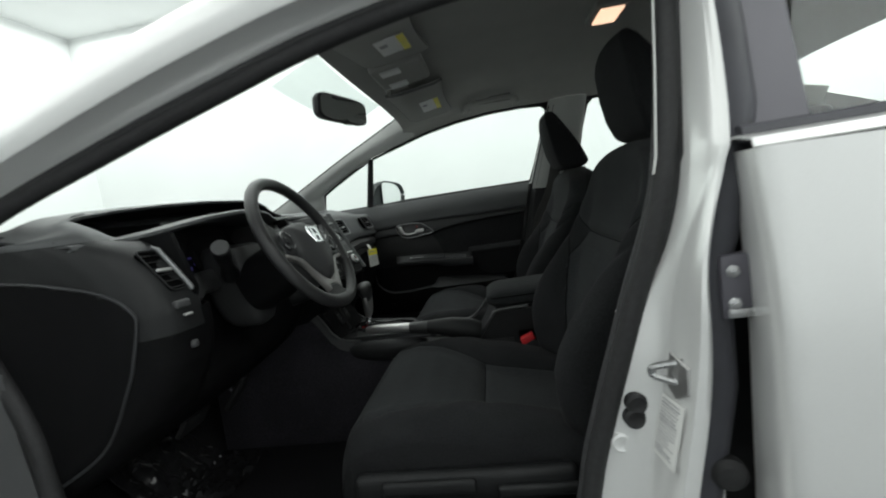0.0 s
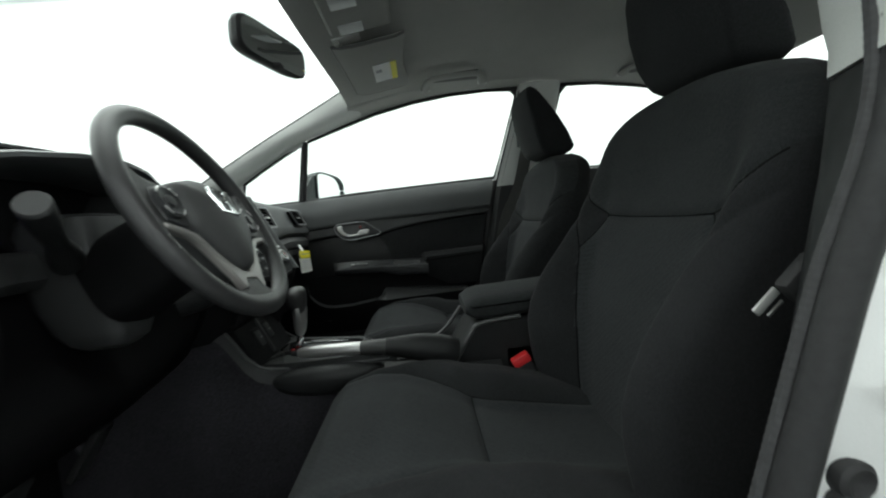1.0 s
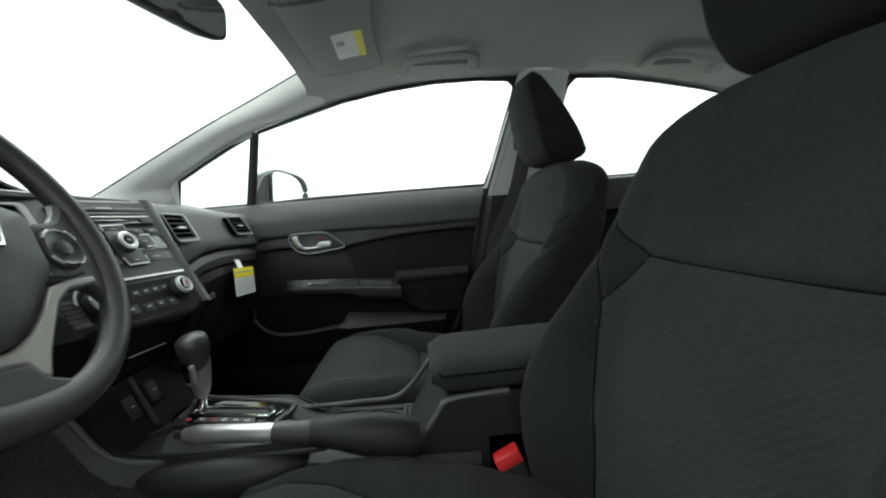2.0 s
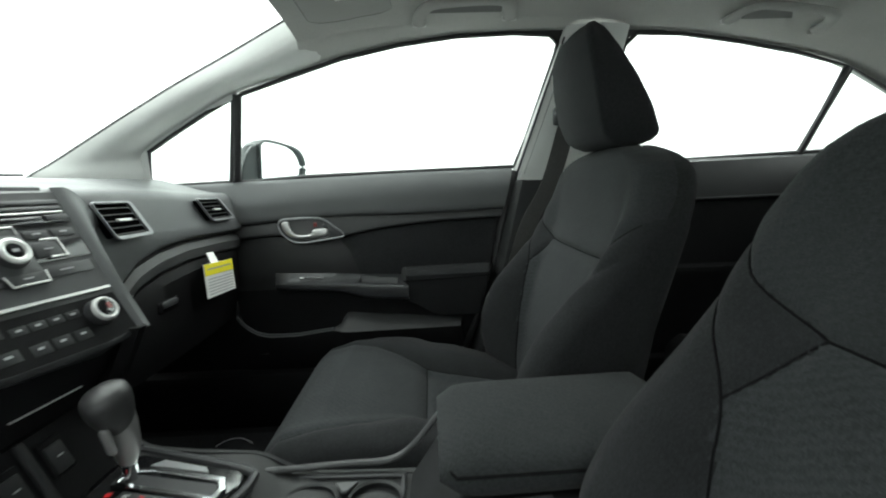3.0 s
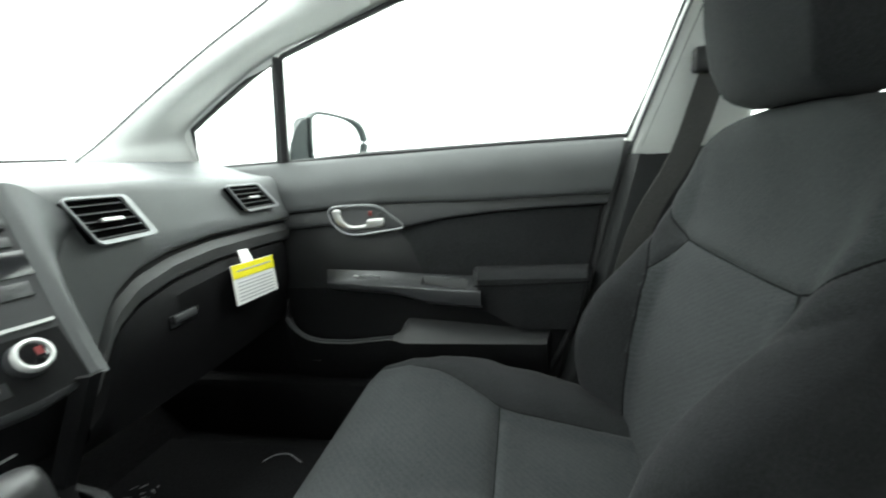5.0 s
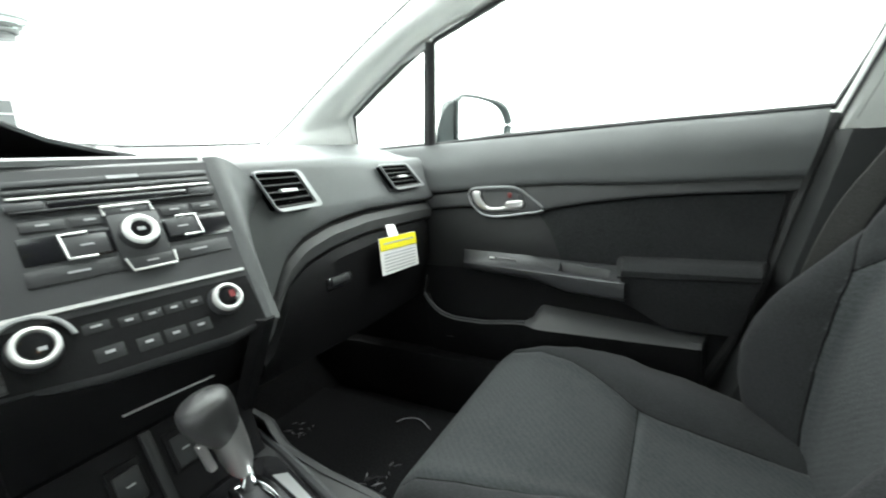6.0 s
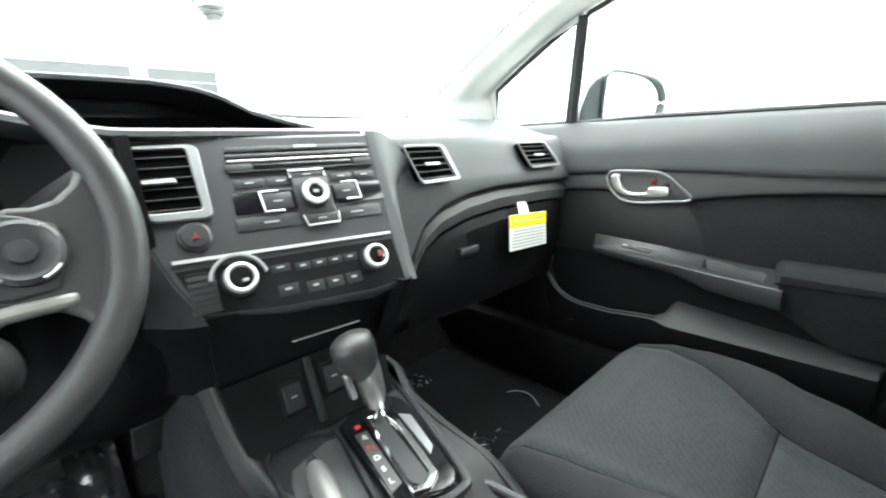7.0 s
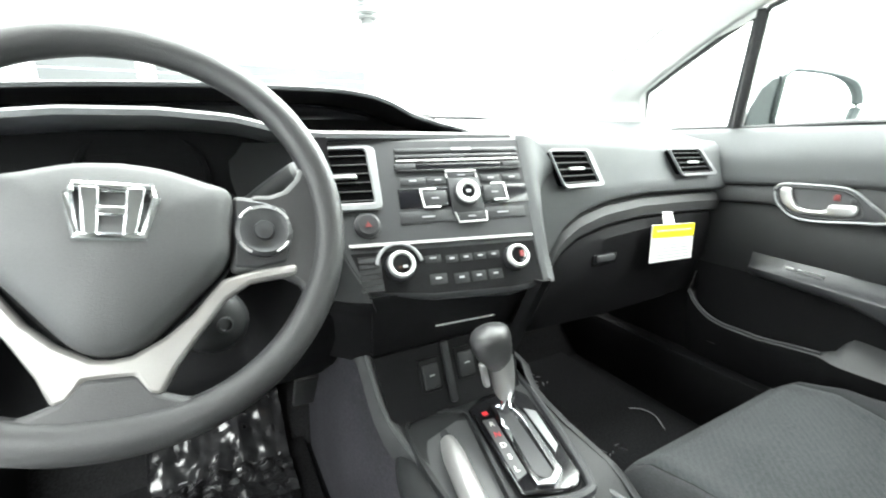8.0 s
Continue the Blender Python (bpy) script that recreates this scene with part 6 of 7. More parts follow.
    part("button_mark", on_stack(yy, 0.835, 0.010, 0.0020, 0.0006, 0.0018, 0), M["grey_mark"], stack, smooth=False)
part("display_strip", on_stack(0.0175, 0.813, 0.196, 0.028, 0.001, 0.0, 0.0004), M["screen"], stack, "black display strip")
for yy, zz, w in ((-0.045, 0.789, 0.078), (0.066, 0.7885, 0.072)):
    part("radio_button", on_stack(yy, zz, w, 0.016, 0.0016, 0.0, 0.0006), M["button"], stack)
    part("button_mark", on_stack(yy, zz, 0.018, 0.0022, 0.0006, 0.0018, 0), M["grey_mark"], stack, smooth=False)
# four-way keys about the selector dial
keys = part("selector_keys", on_stack(0.0165, 0.813, 0.048, 0.056, 0.004), M["button"], stack)
for yy, zz, w, h in ((-0.030, 0.811, 0.036, 0.022), (0.061, 0.815, 0.034, 0.021), (0.0165, 0.8395, 0.046, 0.010), (0.0165, 0.7855, 0.046, 0.013)):
    part("selector_key", on_stack(yy, zz, w, h, 0.0042, 0.0, 0.0012), M["button"], keys)
    part("key_mark", on_stack(yy, zz, 0.011, 0.0018, 0.0005, 0.0043, 0), M["grey_mark"], keys, smooth=False)
for pts in ([(-0.026, 0.8225), (-0.0485, 0.8225), (-0.0485, 0.800), (-0.026, 0.7995)], [(0.058, 0.826), (0.0785, 0.826), (0.0785, 0.8045), (0.058, 0.8045)],
            [(-0.006, 0.836), (-0.006, 0.8445), (0.039, 0.8445), (0.039, 0.836)], [(-0.0065, 0.791), (-0.004, 0.7785), (0.037, 0.7785), (0.0395, 0.791)]):
    part("key_edge", tube([sx(y, z, 0.0045) for y, z in pts], 0.0015, 6), M["bright"], keys, "bright key edge")
dial = part("selector_dial", lathe([(0, 0.0195), (0.006, 0.0192), (0.008, 0.0180), (0.012, 0.0172), (0.014, 0.0155), (0.014, 0.010), (0.0125, 0.0085), (0.0125, 0)], sx(0.0165, 0.8145), SN, 36), M["stack"], stack, "dark turning dial")
part("dial_ring", lathe([(0.0125, 0.0172), (0.0145, 0.0168), (0.0155, 0.0152), (0.0155, 0.0118), (0.0145, 0.0100), (0.0125, 0.0098)], sx(0.0165, 0.8145), SN, 36, closed=True), M["bright"], dial, "bright metal ring")
part("dial_cap", lathe([(0.0, 0.0095), (0.0016, 0.0085), (0.002, 0.006), (0.002, 0)], sx(0.0165, 0.8145, 0.0126), SN, 24), M["gloss"], dial)
part("dial_mark", on_stack(0.0165, 0.8145, 0.007, 0.004, 0.0006, 0.0148, 0), M["grey_mark"], dial, smooth=False)
# bright line and climate controls
part("bright_line", prism([sx(-0.157, 0.7625, 0.0005), sx(0.101, 0.7575, 0.0005), sx(0.101, 0.7545, 0.0005), sx(-0.157, 0.7590, 0.0005)], SN * 0.003), M["bright"], stack, "thin bright metal line", smooth=False)


part("climate_plate", prism([sx(-0.157, 0.7525, 0.0001), sx(0.101, 0.7485, 0.0001), sx(0.098, 0.697, 0.0001), sx(0.05, 0.694, 0.0001), sx(-0.06, 0.698, 0.0001), sx(-0.144, 0.708, 0.0001)], SN * 0.00015), M["shade_plastic"], stack, "black climate control plate", smooth=False)


def knob(y, z, r, nm):
    k = part(nm, lathe([(0, r * 1.10), (0.003, r * 1.08), (0.012, r * 1.0), (0.0145, r * 0.94), (0.0145, 0)], sx(y, z), SN, 36), M["button"], stack, "silver ringed knob")
    part("knob_ring", lathe([(0.011, r * 1.01), (0.0145, r * 0.99), (0.0165, r * 0.93), (0.0172, r * 0.82), (0.0165, r * 0.74), (0.0142, r * 0.68)], sx(y, z), SN, 36), M["bright"], k, "bright metal ring")
    part("knob_face", lathe([(0, r * 0.68), (0.0012, r * 0.64), (0.002, r * 0.4), (0.002, 0)], sx(y, z, 0.0145), SN, 28), M["gloss"], k)
    return k


kl = knob(-0.099, 0.7335, 0.0180, "fan_knob")
part("fan_scale", tube([sx(-0.099, 0.7335, 0.002) + (EY * math.cos(w) + EZ * math.sin(w)) * 0.030 for w in (math.pi * (0.05 + 0.9 * k / 20) for k in range(21))], 0.0022, 6), M["grey_mark"], kl)
part("knob_mark", on_stack(-0.096, 0.730, 0.006, 0.0035, 0.001, 0.0165, 0), M["grey_mark"], kl, smooth=False)
kr = knob(0.064, 0.729, 0.0165, "temperature_knob")
part("knob_mark", on_stack(0.068, 0.7305, 0.006, 0.008, 0.001, 0.0165, 0), M["dark_red"], kr, smooth=False)
part("grille_patch", on_stack(-0.137, 0.728, 0.028, 0.046, 0.0004, 0.0, 0.0001), M["button"], stack)
for k in range(7):
    part("grille_rib", on_stack(-0.137, 0.747 - 0.0063 * k, 0.026, 0.0016, 0.0010, 0.0004, 0), M["slat"], stack, smooth=False)
for k in range(4):
    part("mode_button", on_stack(-0.027 + 0.0205 * k, 0.736, 0.018, 0.010, 0.0003, 0.0002, 0.0001), M["plastic"], stack)
    part("mode_mark", on_stack(-0.027 + 0.0205 * k, 0.7365, 0.0065, 0.0024, 0.0006, 0.0005, 0), M["grey_mark"], stack, smooth=False)
for k in range(3):
    part("mode_button", on_stack(-0.020 + 0.025 * k, 0.712, 0.021, 0.014, 0.0003, 0.0002, 0.0001), M["plastic"], stack)
    part("mode_mark", on_stack(-0.020 + 0.025 * k, 0.713, 0.007, 0.0026, 0.0006, 0.0005, 0), M["grey_mark"], stack, smooth=False)
part("mode_button", on_stack(-0.052, 0.714, 0.024, 0.014, 0.0003, 0.0002, 0.0001), M["plastic"], stack)
part("mode_mark", on_stack(-0.052, 0.715, 0.008, 0.0028, 0.0006, 0.0005, 0), M["grey_mark"], stack, smooth=False)
part("mode_button", on_stack(-0.053, 0.738, 0.022, 0.010, 0.0003, 0.0002, 0.0001), M["plastic"], stack)
part("mode_mark", on_stack(-0.053, 0.739, 0.009, 0.002, 0.0006, 0.0005, 0), M["grey_mark"], stack, smooth=False)
hz = part("hazard_button", lathe([(0, 0.0175), (0.003, 0.017), (0.004, 0.0145), (0.006, 0.013), (0.0065, 0)], sx(-0.128, 0.784), SN, 28), M["button"], stack, "round hazard button")
part("hazard_mark", prism([sx(-0.1325, 0.7805, 0.0066), sx(-0.1235, 0.7805, 0.0066), sx(-0.128, 0.7875, 0.0066)], SN * 0.0006), M["dark_red"], hz, smooth=False)
# vents
vent("air_vent", [sx(-0.186, 0.880, 0.001), sx(-0.097, 0.881, 0.001), sx(-0.104, 0.800, 0.001), sx(-0.165, 0.801, 0.001)], 6, SN, 0.42, stack, (0.004, 0.005, 0.011, 0.011))
vent("air_vent", [(-0.303, 0.198, 0.871), (-0.303, 0.292, 0.869), (-0.284, 0.320, 0.806), (-0.284, 0.224, 0.806)], 5, (0.97, 0.0, 0.24), 0.5, dash)
vent("air_vent", [(-0.299, 0.505, 0.866), (-0.299, 0.612, 0.864), (-0.282, 0.660, 0.809), (-0.282, 0.540, 0.810)], 5, (0.97, -0.05, 0.22), 0.5, dash)
vent("air_vent", [(-0.3245, -0.691, 0.870), (-0.3225, -0.644, 0.867), (-0.279, -0.636, 0.792), (-0.280, -0.675, 0.793)], 6, (0.86, 0.0, 0.5), 0.45, dash, (0.003, 0.003, 0.003, 0.003), 0.003, "plastic")
part("vent_edge", tube([(-0.325, -0.648, 0.873), (-0.318, -0.642, 0.868), (-0.297, -0.637, 0.832), (-0.2755, -0.632, 0.793), (-0.274, -0.633, 0.788)], [0.003, 0.0048, 0.005, 0.005, 0.003], 10), M["vent_trim"], dash, "silver vent edge")
# panel below the stack
rows = []
for j in range(15):
    t = j / 14
    rows.append([(-0.225 + 0.03 * t, -0.146 + 0.25 * t, 0.703 - 0.012 * t), (-0.222 + 0.014 * t, -0.144 + 0.246 * t, 0.68), (-0.238, -0.140 + 0.236 * t, 0.635), (-0.252, -0.136 + 0.228 * t, 0.606), (-0.275, -0.134 + 0.224 * t, 0.60)])
lowp = part("lower_panel", sheet(rows, 0.004), M["shade_plastic"], stack, "black panel under the climate controls")
part("panel_slot", prism([(-0.236, -0.048, 0.6378), (-0.236, 0.052, 0.6330), (-0.236, 0.052, 0.6345), (-0.236, -0.048, 0.6393)], (0.003, 0, 0)), M["bright"], lowp, smooth=False)

# ---- steering wheel and column ----
WC, TILTW, RW, SPIN = Vector((-0.161, -0.371, 0.828)), radians(26.5), 0.165, radians(-8)
AX = Vector((math.cos(TILTW), 0, math.sin(TILTW)))
W0, W1 = Vector((0, 1, 0)), Vector((-math.sin(TILTW), 0, math.cos(TILTW)))
WU = W0 * math.cos(SPIN) + W1 * math.sin(SPIN)
WV = W1 * math.cos(SPIN) - W0 * math.sin(SPIN)


def wp(u, v, d=0.0):
    """A point of the wheel: u to the right, v up its plane, d towards the driver."""
    return WC + WU * u + WV * v + AX * d


def both(half):
    """A closed outline from its right half, given from the middle top round to the middle bottom."""
    return half + [(-u, v) for u, v in reversed(half) if abs(u) > 1e-6]


sw = thing("steering_wheel", "black three-spoke steering wheel with silver spoke trim", "steering wheel")
rings = []
for k in range(96):
    w = 2 * math.pi * k / 96
    low = math.exp(-(((w - 1.5 * math.pi)) / 0.35) ** 2)
    ring = []
    for q in range(14):
        a = 2 * math.pi * q / 14
        rr = RW + 0.0145 * math.cos(a) * (1 + 0.12 * low) - 0.004 * low
        ring.append(wp(rr * math.cos(w), rr * math.sin(w) + 0.004, 0.0135 * math.sin(a)))
    rings.append(ring)
rings.append(rings[0])
bm = loft(rings, True, False)
bmesh.ops.remove_doubles(bm, verts=bm.verts, dist=1e-6)
part("rim", bm, M["leather"], sw, "black moulded rim")
hub_out = both([(0.0, 0.054), (0.03, 0.051), (0.06, 0.042), (0.0795, 0.033), (0.0805, 0.0), (0.078, -0.028), (0.056, -0.056), (0.027, -0.089), (0.012, -0.098), (0.0, -0.0995)])
rings = []
for s, d in ((1.0, -0.04), (1.0, -0.004), (0.99, 0.006), (0.95, 0.014), (0.84, 0.020), (0.6, 0.026), (0.3, 0.029), (0.02, 0.030)):
    o = [wp(u * s, -0.012 + (v + 0.012) * s, d) for u, v in hub_out]
    rings.append(spline(o + [o[0]], 72)[:-1])
part("hub", loft(rings), M["hub"], sw, "charcoal padded hub")
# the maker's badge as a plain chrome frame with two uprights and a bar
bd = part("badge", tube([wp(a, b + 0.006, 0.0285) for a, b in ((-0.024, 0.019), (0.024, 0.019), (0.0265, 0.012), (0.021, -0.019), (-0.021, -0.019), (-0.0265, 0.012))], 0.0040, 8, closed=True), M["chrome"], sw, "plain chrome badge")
for a in (-1, 1):
    part("upright", prism([wp(a * 0.0085, 0.025, 0.028), wp(a * 0.0205, 0.025, 0.028), wp(a * 0.0165, -0.013, 0.028), wp(a * 0.0070, -0.013, 0.028)], AX * 0.0045), M["chrome"], bd, bevel=0.0015)
part("cross_bar", prism([wp(-0.010, 0.010, 0.028), wp(0.010, 0.010, 0.028), wp(0.010, 0.002, 0.028), wp(-0.010, 0.002, 0.028)], AX * 0.0045), M["chrome"], bd, bevel=0.0015)
part("hub_shadow_gap", prism([wp(u * 1.035, -0.014 + (v + 0.014) * 1.05, -0.012) for u, v in hub_out], AX * 0.010), M["shade_plastic"], sw, "black gap round the hub")
for s in (1, -1):
    sp = part("side_spoke", prism([wp(s * u, v, -0.010) for u, v in ((0.081, 0.033), (0.105, 0.031), (0.132, 0.026), (0.15, 0.03), (0.154, 0.0), (0.150, -0.03), (0.13, -0.034), (0.10, -0.039), (0.079, -0.036))], AX * 0.014), M["leather"], sw, "grey upper spoke", bevel=0.004)
    part("spoke_web", prism([wp(s * u, v, -0.012) for u, v in ((0.094, 0.034), (0.112, 0.0355), (0.124, 0.041), (0.134, 0.053), (0.1415, 0.074), (0.153, 0.070), (0.163, 0.030), (0.164, -0.005), (0.160, -0.042), (0.150, -0.074), (0.1425, -0.060), (0.136, -0.049), (0.124, -0.0425), (0.098, -0.039))], AX * 0.0165), M["leather"], sp, bevel=0.005)
    part("button_pad", prism([wp(s * u, v, 0.003) for u, v in ((0.083, 0.029), (0.105, 0.027), (0.124, 0.021), (0.131, 0.0), (0.125, -0.028), (0.10, -0.034), (0.082, -0.032))], AX * 0.004), M["button"], sp, bevel=0.002)
    part("button_ring", lathe([(0, 0.024), (0.005, 0.0235), (0.007, 0.020), (0.005, 0.016), (0.005, 0.009), (0.008, 0.008), (0.009, 0)], wp(s * 0.106, -0.001, 0.0065), AX, 28), M["button"], sp, "round button pad")
    for q in range(4):
        a0 = math.pi / 2 * q + 0.5
        part("button_edge", tube([wp(s * 0.106 + 0.0222 * math.cos(a0 + x), -0.001 + 0.0222 * math.sin(a0 + x), 0.013) for x in (0, 0.15, 0.3, 0.45, 0.6)], 0.0013, 6), M["satin"], sp, "bright button edge")
trim_out = both([(0.0, -0.1015), (0.012, -0.100), (0.033, -0.088), (0.052, -0.071), (0.073, -0.043), (0.10, -0.035), (0.134, -0.030), (0.134, -0.040), (0.095, -0.047), (0.077, -0.060), (0.058, -0.087), (0.043, -0.110), (0.033, -0.131), (0.0235, -0.129), (0.0155, -0.1155), (0.0, -0.115)])
part("spoke_trim", prism([wp(u, v, -0.006) for u, v in trim_out], AX * 0.013), M["spoke"], sw, "satin silver spoke trim", bevel=0.0035)
low_sp = both([(0.0, -0.1125), (0.0185, -0.1125), (0.031, -0.128), (0.047, -0.134), (0.075, -0.140), (0.06, -0.158), (0.03, -0.167), (0.0, -0.17)])
part("lower_spoke", prism([wp(u, v, -0.010) for u, v in low_sp], AX * 0.0165), M["leather"], sw, "black lower spoke", bevel=0.005)

col = thing("steering_column", "black steering column shroud with two stalks", "steering column")
rings = []
for d, w, h in ((-0.17, 0.062, 0.062), (-0.12, 0.062, 0.062), (-0.08, 0.060, 0.060), (-0.045, 0.054, 0.052), (-0.035, 0.048, 0.046)):
    rings.append([wp(w * math.copysign(abs(math.cos(a)) ** 0.6, math.cos(a)), -0.01 - 0.35 * max(0.0, h - 0.05) + h * math.copysign(abs(math.sin(a)) ** 0.7, math.sin(a)), d) for a in (2 * math.pi * k / 28 for k in range(28))])
part("column_neck", loft(rings), M["shade_plastic"], col, "black column neck")
rings = []
for z, w, x0, x1 in ((0.848, 0.044, -0.395, -0.312), (0.843, 0.054, -0.405, -0.302), (0.825, 0.058, -0.41, -0.298), (0.78, 0.060, -0.41, -0.292), (0.72, 0.056, -0.40, -0.285), (0.68, 0.048, -0.385, -0.281), (0.66, 0.038, -0.37, -0.287), (0.65, 0.022, -0.355, -0.30)):
    rings.append([((x0 + x1) / 2 + (x1 - x0) / 2 * math.copysign(abs(math.cos(a)) ** 0.45, math.cos(a)), -0.371 + w * math.copysign(abs(math.sin(a)) ** 0.45, math.sin(a)), z) for a in (2 * math.pi * k / 36 for k in range(36))])
part("shroud", loft(rings), M["pocket"], col, "charcoal column shroud")
for s in (-1, 1):
    a, b = Vector((-0.325, -0.371 + s * 0.062, 0.784)), Vector((-0.271, -0.371 + s * 0.165, 0.852))
    sk = part("stalk", tube([a.lerp(b, k / 6) for k in range(6)] + [a.lerp(b, 0.98)], [0.021, 0.019, 0.013, 0.014, 0.0165, 0.018, 0.0185], 18), M["plastic"], col, "black control stalk")
    part("stalk_end", tube([a.lerp(b, 0.975), a.lerp(b, 1.0), a.lerp(b, 1.02)], [0.0185, 0.0182, 0.0165], 18), M["hub"], sk, "charcoal stalk end")
ig = part("ignition_barrel", lathe([(-0.03, 0.036), (0.0, 0.034), (0.016, 0.030), (0.024, 0.022), (0.027, 0.012), (0.027, 0)], wp(0.064, -0.068, -0.105), (0.9, 0.35, 0.1), 26), M["plastic"], col, "black ignition barrel")
part("key_slot", lathe([(0.0, 0.0085), (0.003, 0.008), (0.0035, 0.006), (0.001, 0.005), (0.001, 0)], wp(0.064, -0.068, -0.105) + Vector((0.0242, 0.0094, 0.003)), (0.9, 0.35, 0.1), 18), M["button"], ig)

# pedals
for nm, y, w, h, x, z in (("brake_pedal", -0.34, 0.10, 0.06, -0.57, 0.40), ("accelerator_pedal", -0.182, 0.046, 0.12, -0.54, 0.405)):
    pd = thing(nm, "black rubber-faced pedal above the floor", "pedal")
    rot = Euler((0, radians(-55), 0)).to_matrix()
    part("pad", box(x, y, z, h, w, 0.015, rot, 0.005), M["rubber"], pd)
    part("arm", tube([(x - 0.01, y, z), (x - 0.06, y, z + 0.09), (x - 0.10, y, z + 0.16)], 0.009, 8), M["dark_paint"], pd)

# ---- centre console ----
con = thing("centre_console", "black centre console with cup holders and switch bay", "console")
rows = []
for i in range(31):
    t = i / 30
    x = -0.30 + 0.60 * t
    zt = lerp([(0, 0.53), (0.12, 0.508), (0.3, 0.50), (0.45, 0.497), (0.52, 0.47), (0.6, 0.462), (1, 0.455)], t)
    hw = lerp([(0, 0.135), (0.15, 0.115), (0.4, 0.105), (1, 0.105)], t)
    cy = lerp([(0, -0.02), (0.3, -0.005), (1, 0.0)], t)
    rows.append([(x, cy - hw - 0.012, 0.22), (x, cy - hw - 0.006, zt - 0.06), (x, cy - hw, zt - 0.012), (x, cy - hw + 0.01, zt), (x, cy - hw + 0.03, zt - 0.002), (x, cy, zt - 0.004), (x, cy + hw - 0.03, zt - 0.002), (x, cy + hw - 0.01, zt), (x, cy + hw, zt - 0.012), (x, cy + hw + 0.006, zt - 0.06), (x, cy + hw + 0.012, 0.22)])
part("console_body", sheet([r[2:9] for r in rows], 0.004), M["plastic"], con, "black console body")
def flank_top(x):
    """Upper edge of the console's sides, which climbs to the dashboard ahead of the tray."""
    return lerp([(-0.62, 0.64), (-0.33, 0.64), (-0.29, 0.622), (-0.265, 0.588), (-0.245, 0.548), (-0.225, 0.520), (-0.195, 0.506), (-0.12, 0.502), (-0.03, 0.497), (0.02, 0.47), (0.06, 0.462), (0.30, 0.455)], x)


for sg in (-1, 1):
    walls, rim = [], []
    for i in range(47):
        x = 0.30 - 0.92 * i / 46
        y = lerp([(-0.62, 0.150), (-0.33, 0.150), (-0.25, 0.141), (-0.21, 0.129), (-0.12, 0.118), (0.3, 0.106)], x) - (0.012 if sg > 0 else 0.0)
        zt = flank_top(x) if sg < 0 else min(flank_top(x), 0.53)
        walls.append([(x, sg * (y + 0.020), 0.20), (x, sg * (y + 0.016), 0.30), (x, sg * (y + 0.010), zt - 0.08), (x, sg * (y + 0.006), zt - 0.03), (x, sg * y, zt - 0.008), (x, sg * (y - 0.006), zt - 0.001), (x, sg * (y - 0.014), zt)])
        if -0.34 < x < 0.0:
            rim.append((x, sg * (y - 0.007), zt - 0.002))
    # the passenger side gets the shade-darkened black in place of the carpet colour
    part("console_flank", sheet([w[:4] for w in walls], 0.004), M["flank" if sg < 0 else "shade_plastic"], con, "dark carpeted console side")
    part("console_shoulder", sheet([w[3:] for w in walls], 0.004), M["plastic"], con, "black moulded console edge")
    part("edge_bead", tube(rim, 0.0045, 8), M["pocket"], con)
part("console_rear", box(0.42, 0.0, 0.36, 0.25, 0.19, 0.28, bevel=0.02), M["plastic"], con)
# switch bay under the stack
bay = part("switch_bay", prism([(-0.255, -0.135, 0.60), (-0.255, 0.10, 0.60), (-0.215, 0.09, 0.512), (-0.215, -0.125, 0.512)], (-0.03, 0, 0)), M["shade_plastic"], con)
for yy, zz, nm in ((-0.056, 0.562, "socket"), (0.004, 0.566, "socket")):
    tilt = Euler((0, radians(-24), 0)).to_matrix()
    xx = -0.2375 + (0.562 - zz) * 0.45
    sk = part("socket", box(xx, yy, zz, 0.006, 0.034, 0.048, tilt, 0.0025), M["shade_plastic"], con, "black socket frame")
    part("socket_lid", box(xx + 0.003, yy, zz - 0.001, 0.006, 0.026, 0.036, tilt, 0.003), M["plastic"], sk)
    part("lid_notch", box(xx + 0.0055, yy, zz - 0.016, 0.004, 0.020, 0.003, tilt, 0.001), M["button"], sk)
    part("socket_mark", box(xx + 0.0063, yy, zz + 0.002, 0.001, 0.008, 0.0018, tilt), M["grey_mark"], sk, smooth=False)
part("bay_rib", box(-0.236, -0.026, 0.560, 0.010, 0.012, 0.090, Euler((0, radians(-24), 0)).to_matrix(), 0.004), M["plastic"], con)

part("tray_floor", prism([(-0.212, -0.110, 0.503), (-0.224, -0.098, 0.504), (-0.228, -0.08, 0.504), (-0.210, -0.034, 0.503), (-0.19, -0.024, 0.502), (-0.02, -0.064, 0.498), (0.055, -0.08, 0.497), (0.055, -0.116, 0.497), (-0.10, -0.124, 0.499)], (0, 0, 0.0035)), M["tray"], con, "grey moulded tray floor", smooth=False)
TRAY = spline([(-0.205, -0.108, 0), (-0.219, -0.098, 0), (-0.224, -0.080, 0), (-0.212, -0.045, 0), (-0.200, -0.030, 0), (-0.180, -0.024, 0), (-0.02, -0.064, 0), (0.055, -0.083, 0), (0.060, -0.10, 0), (0.052, -0.114, 0), (-0.10, -0.117, 0), (-0.17, -0.115, 0), (-0.205, -0.108, 0)], 72)[:-1]
tc = sum(TRAY, Vector()) / len(TRAY)
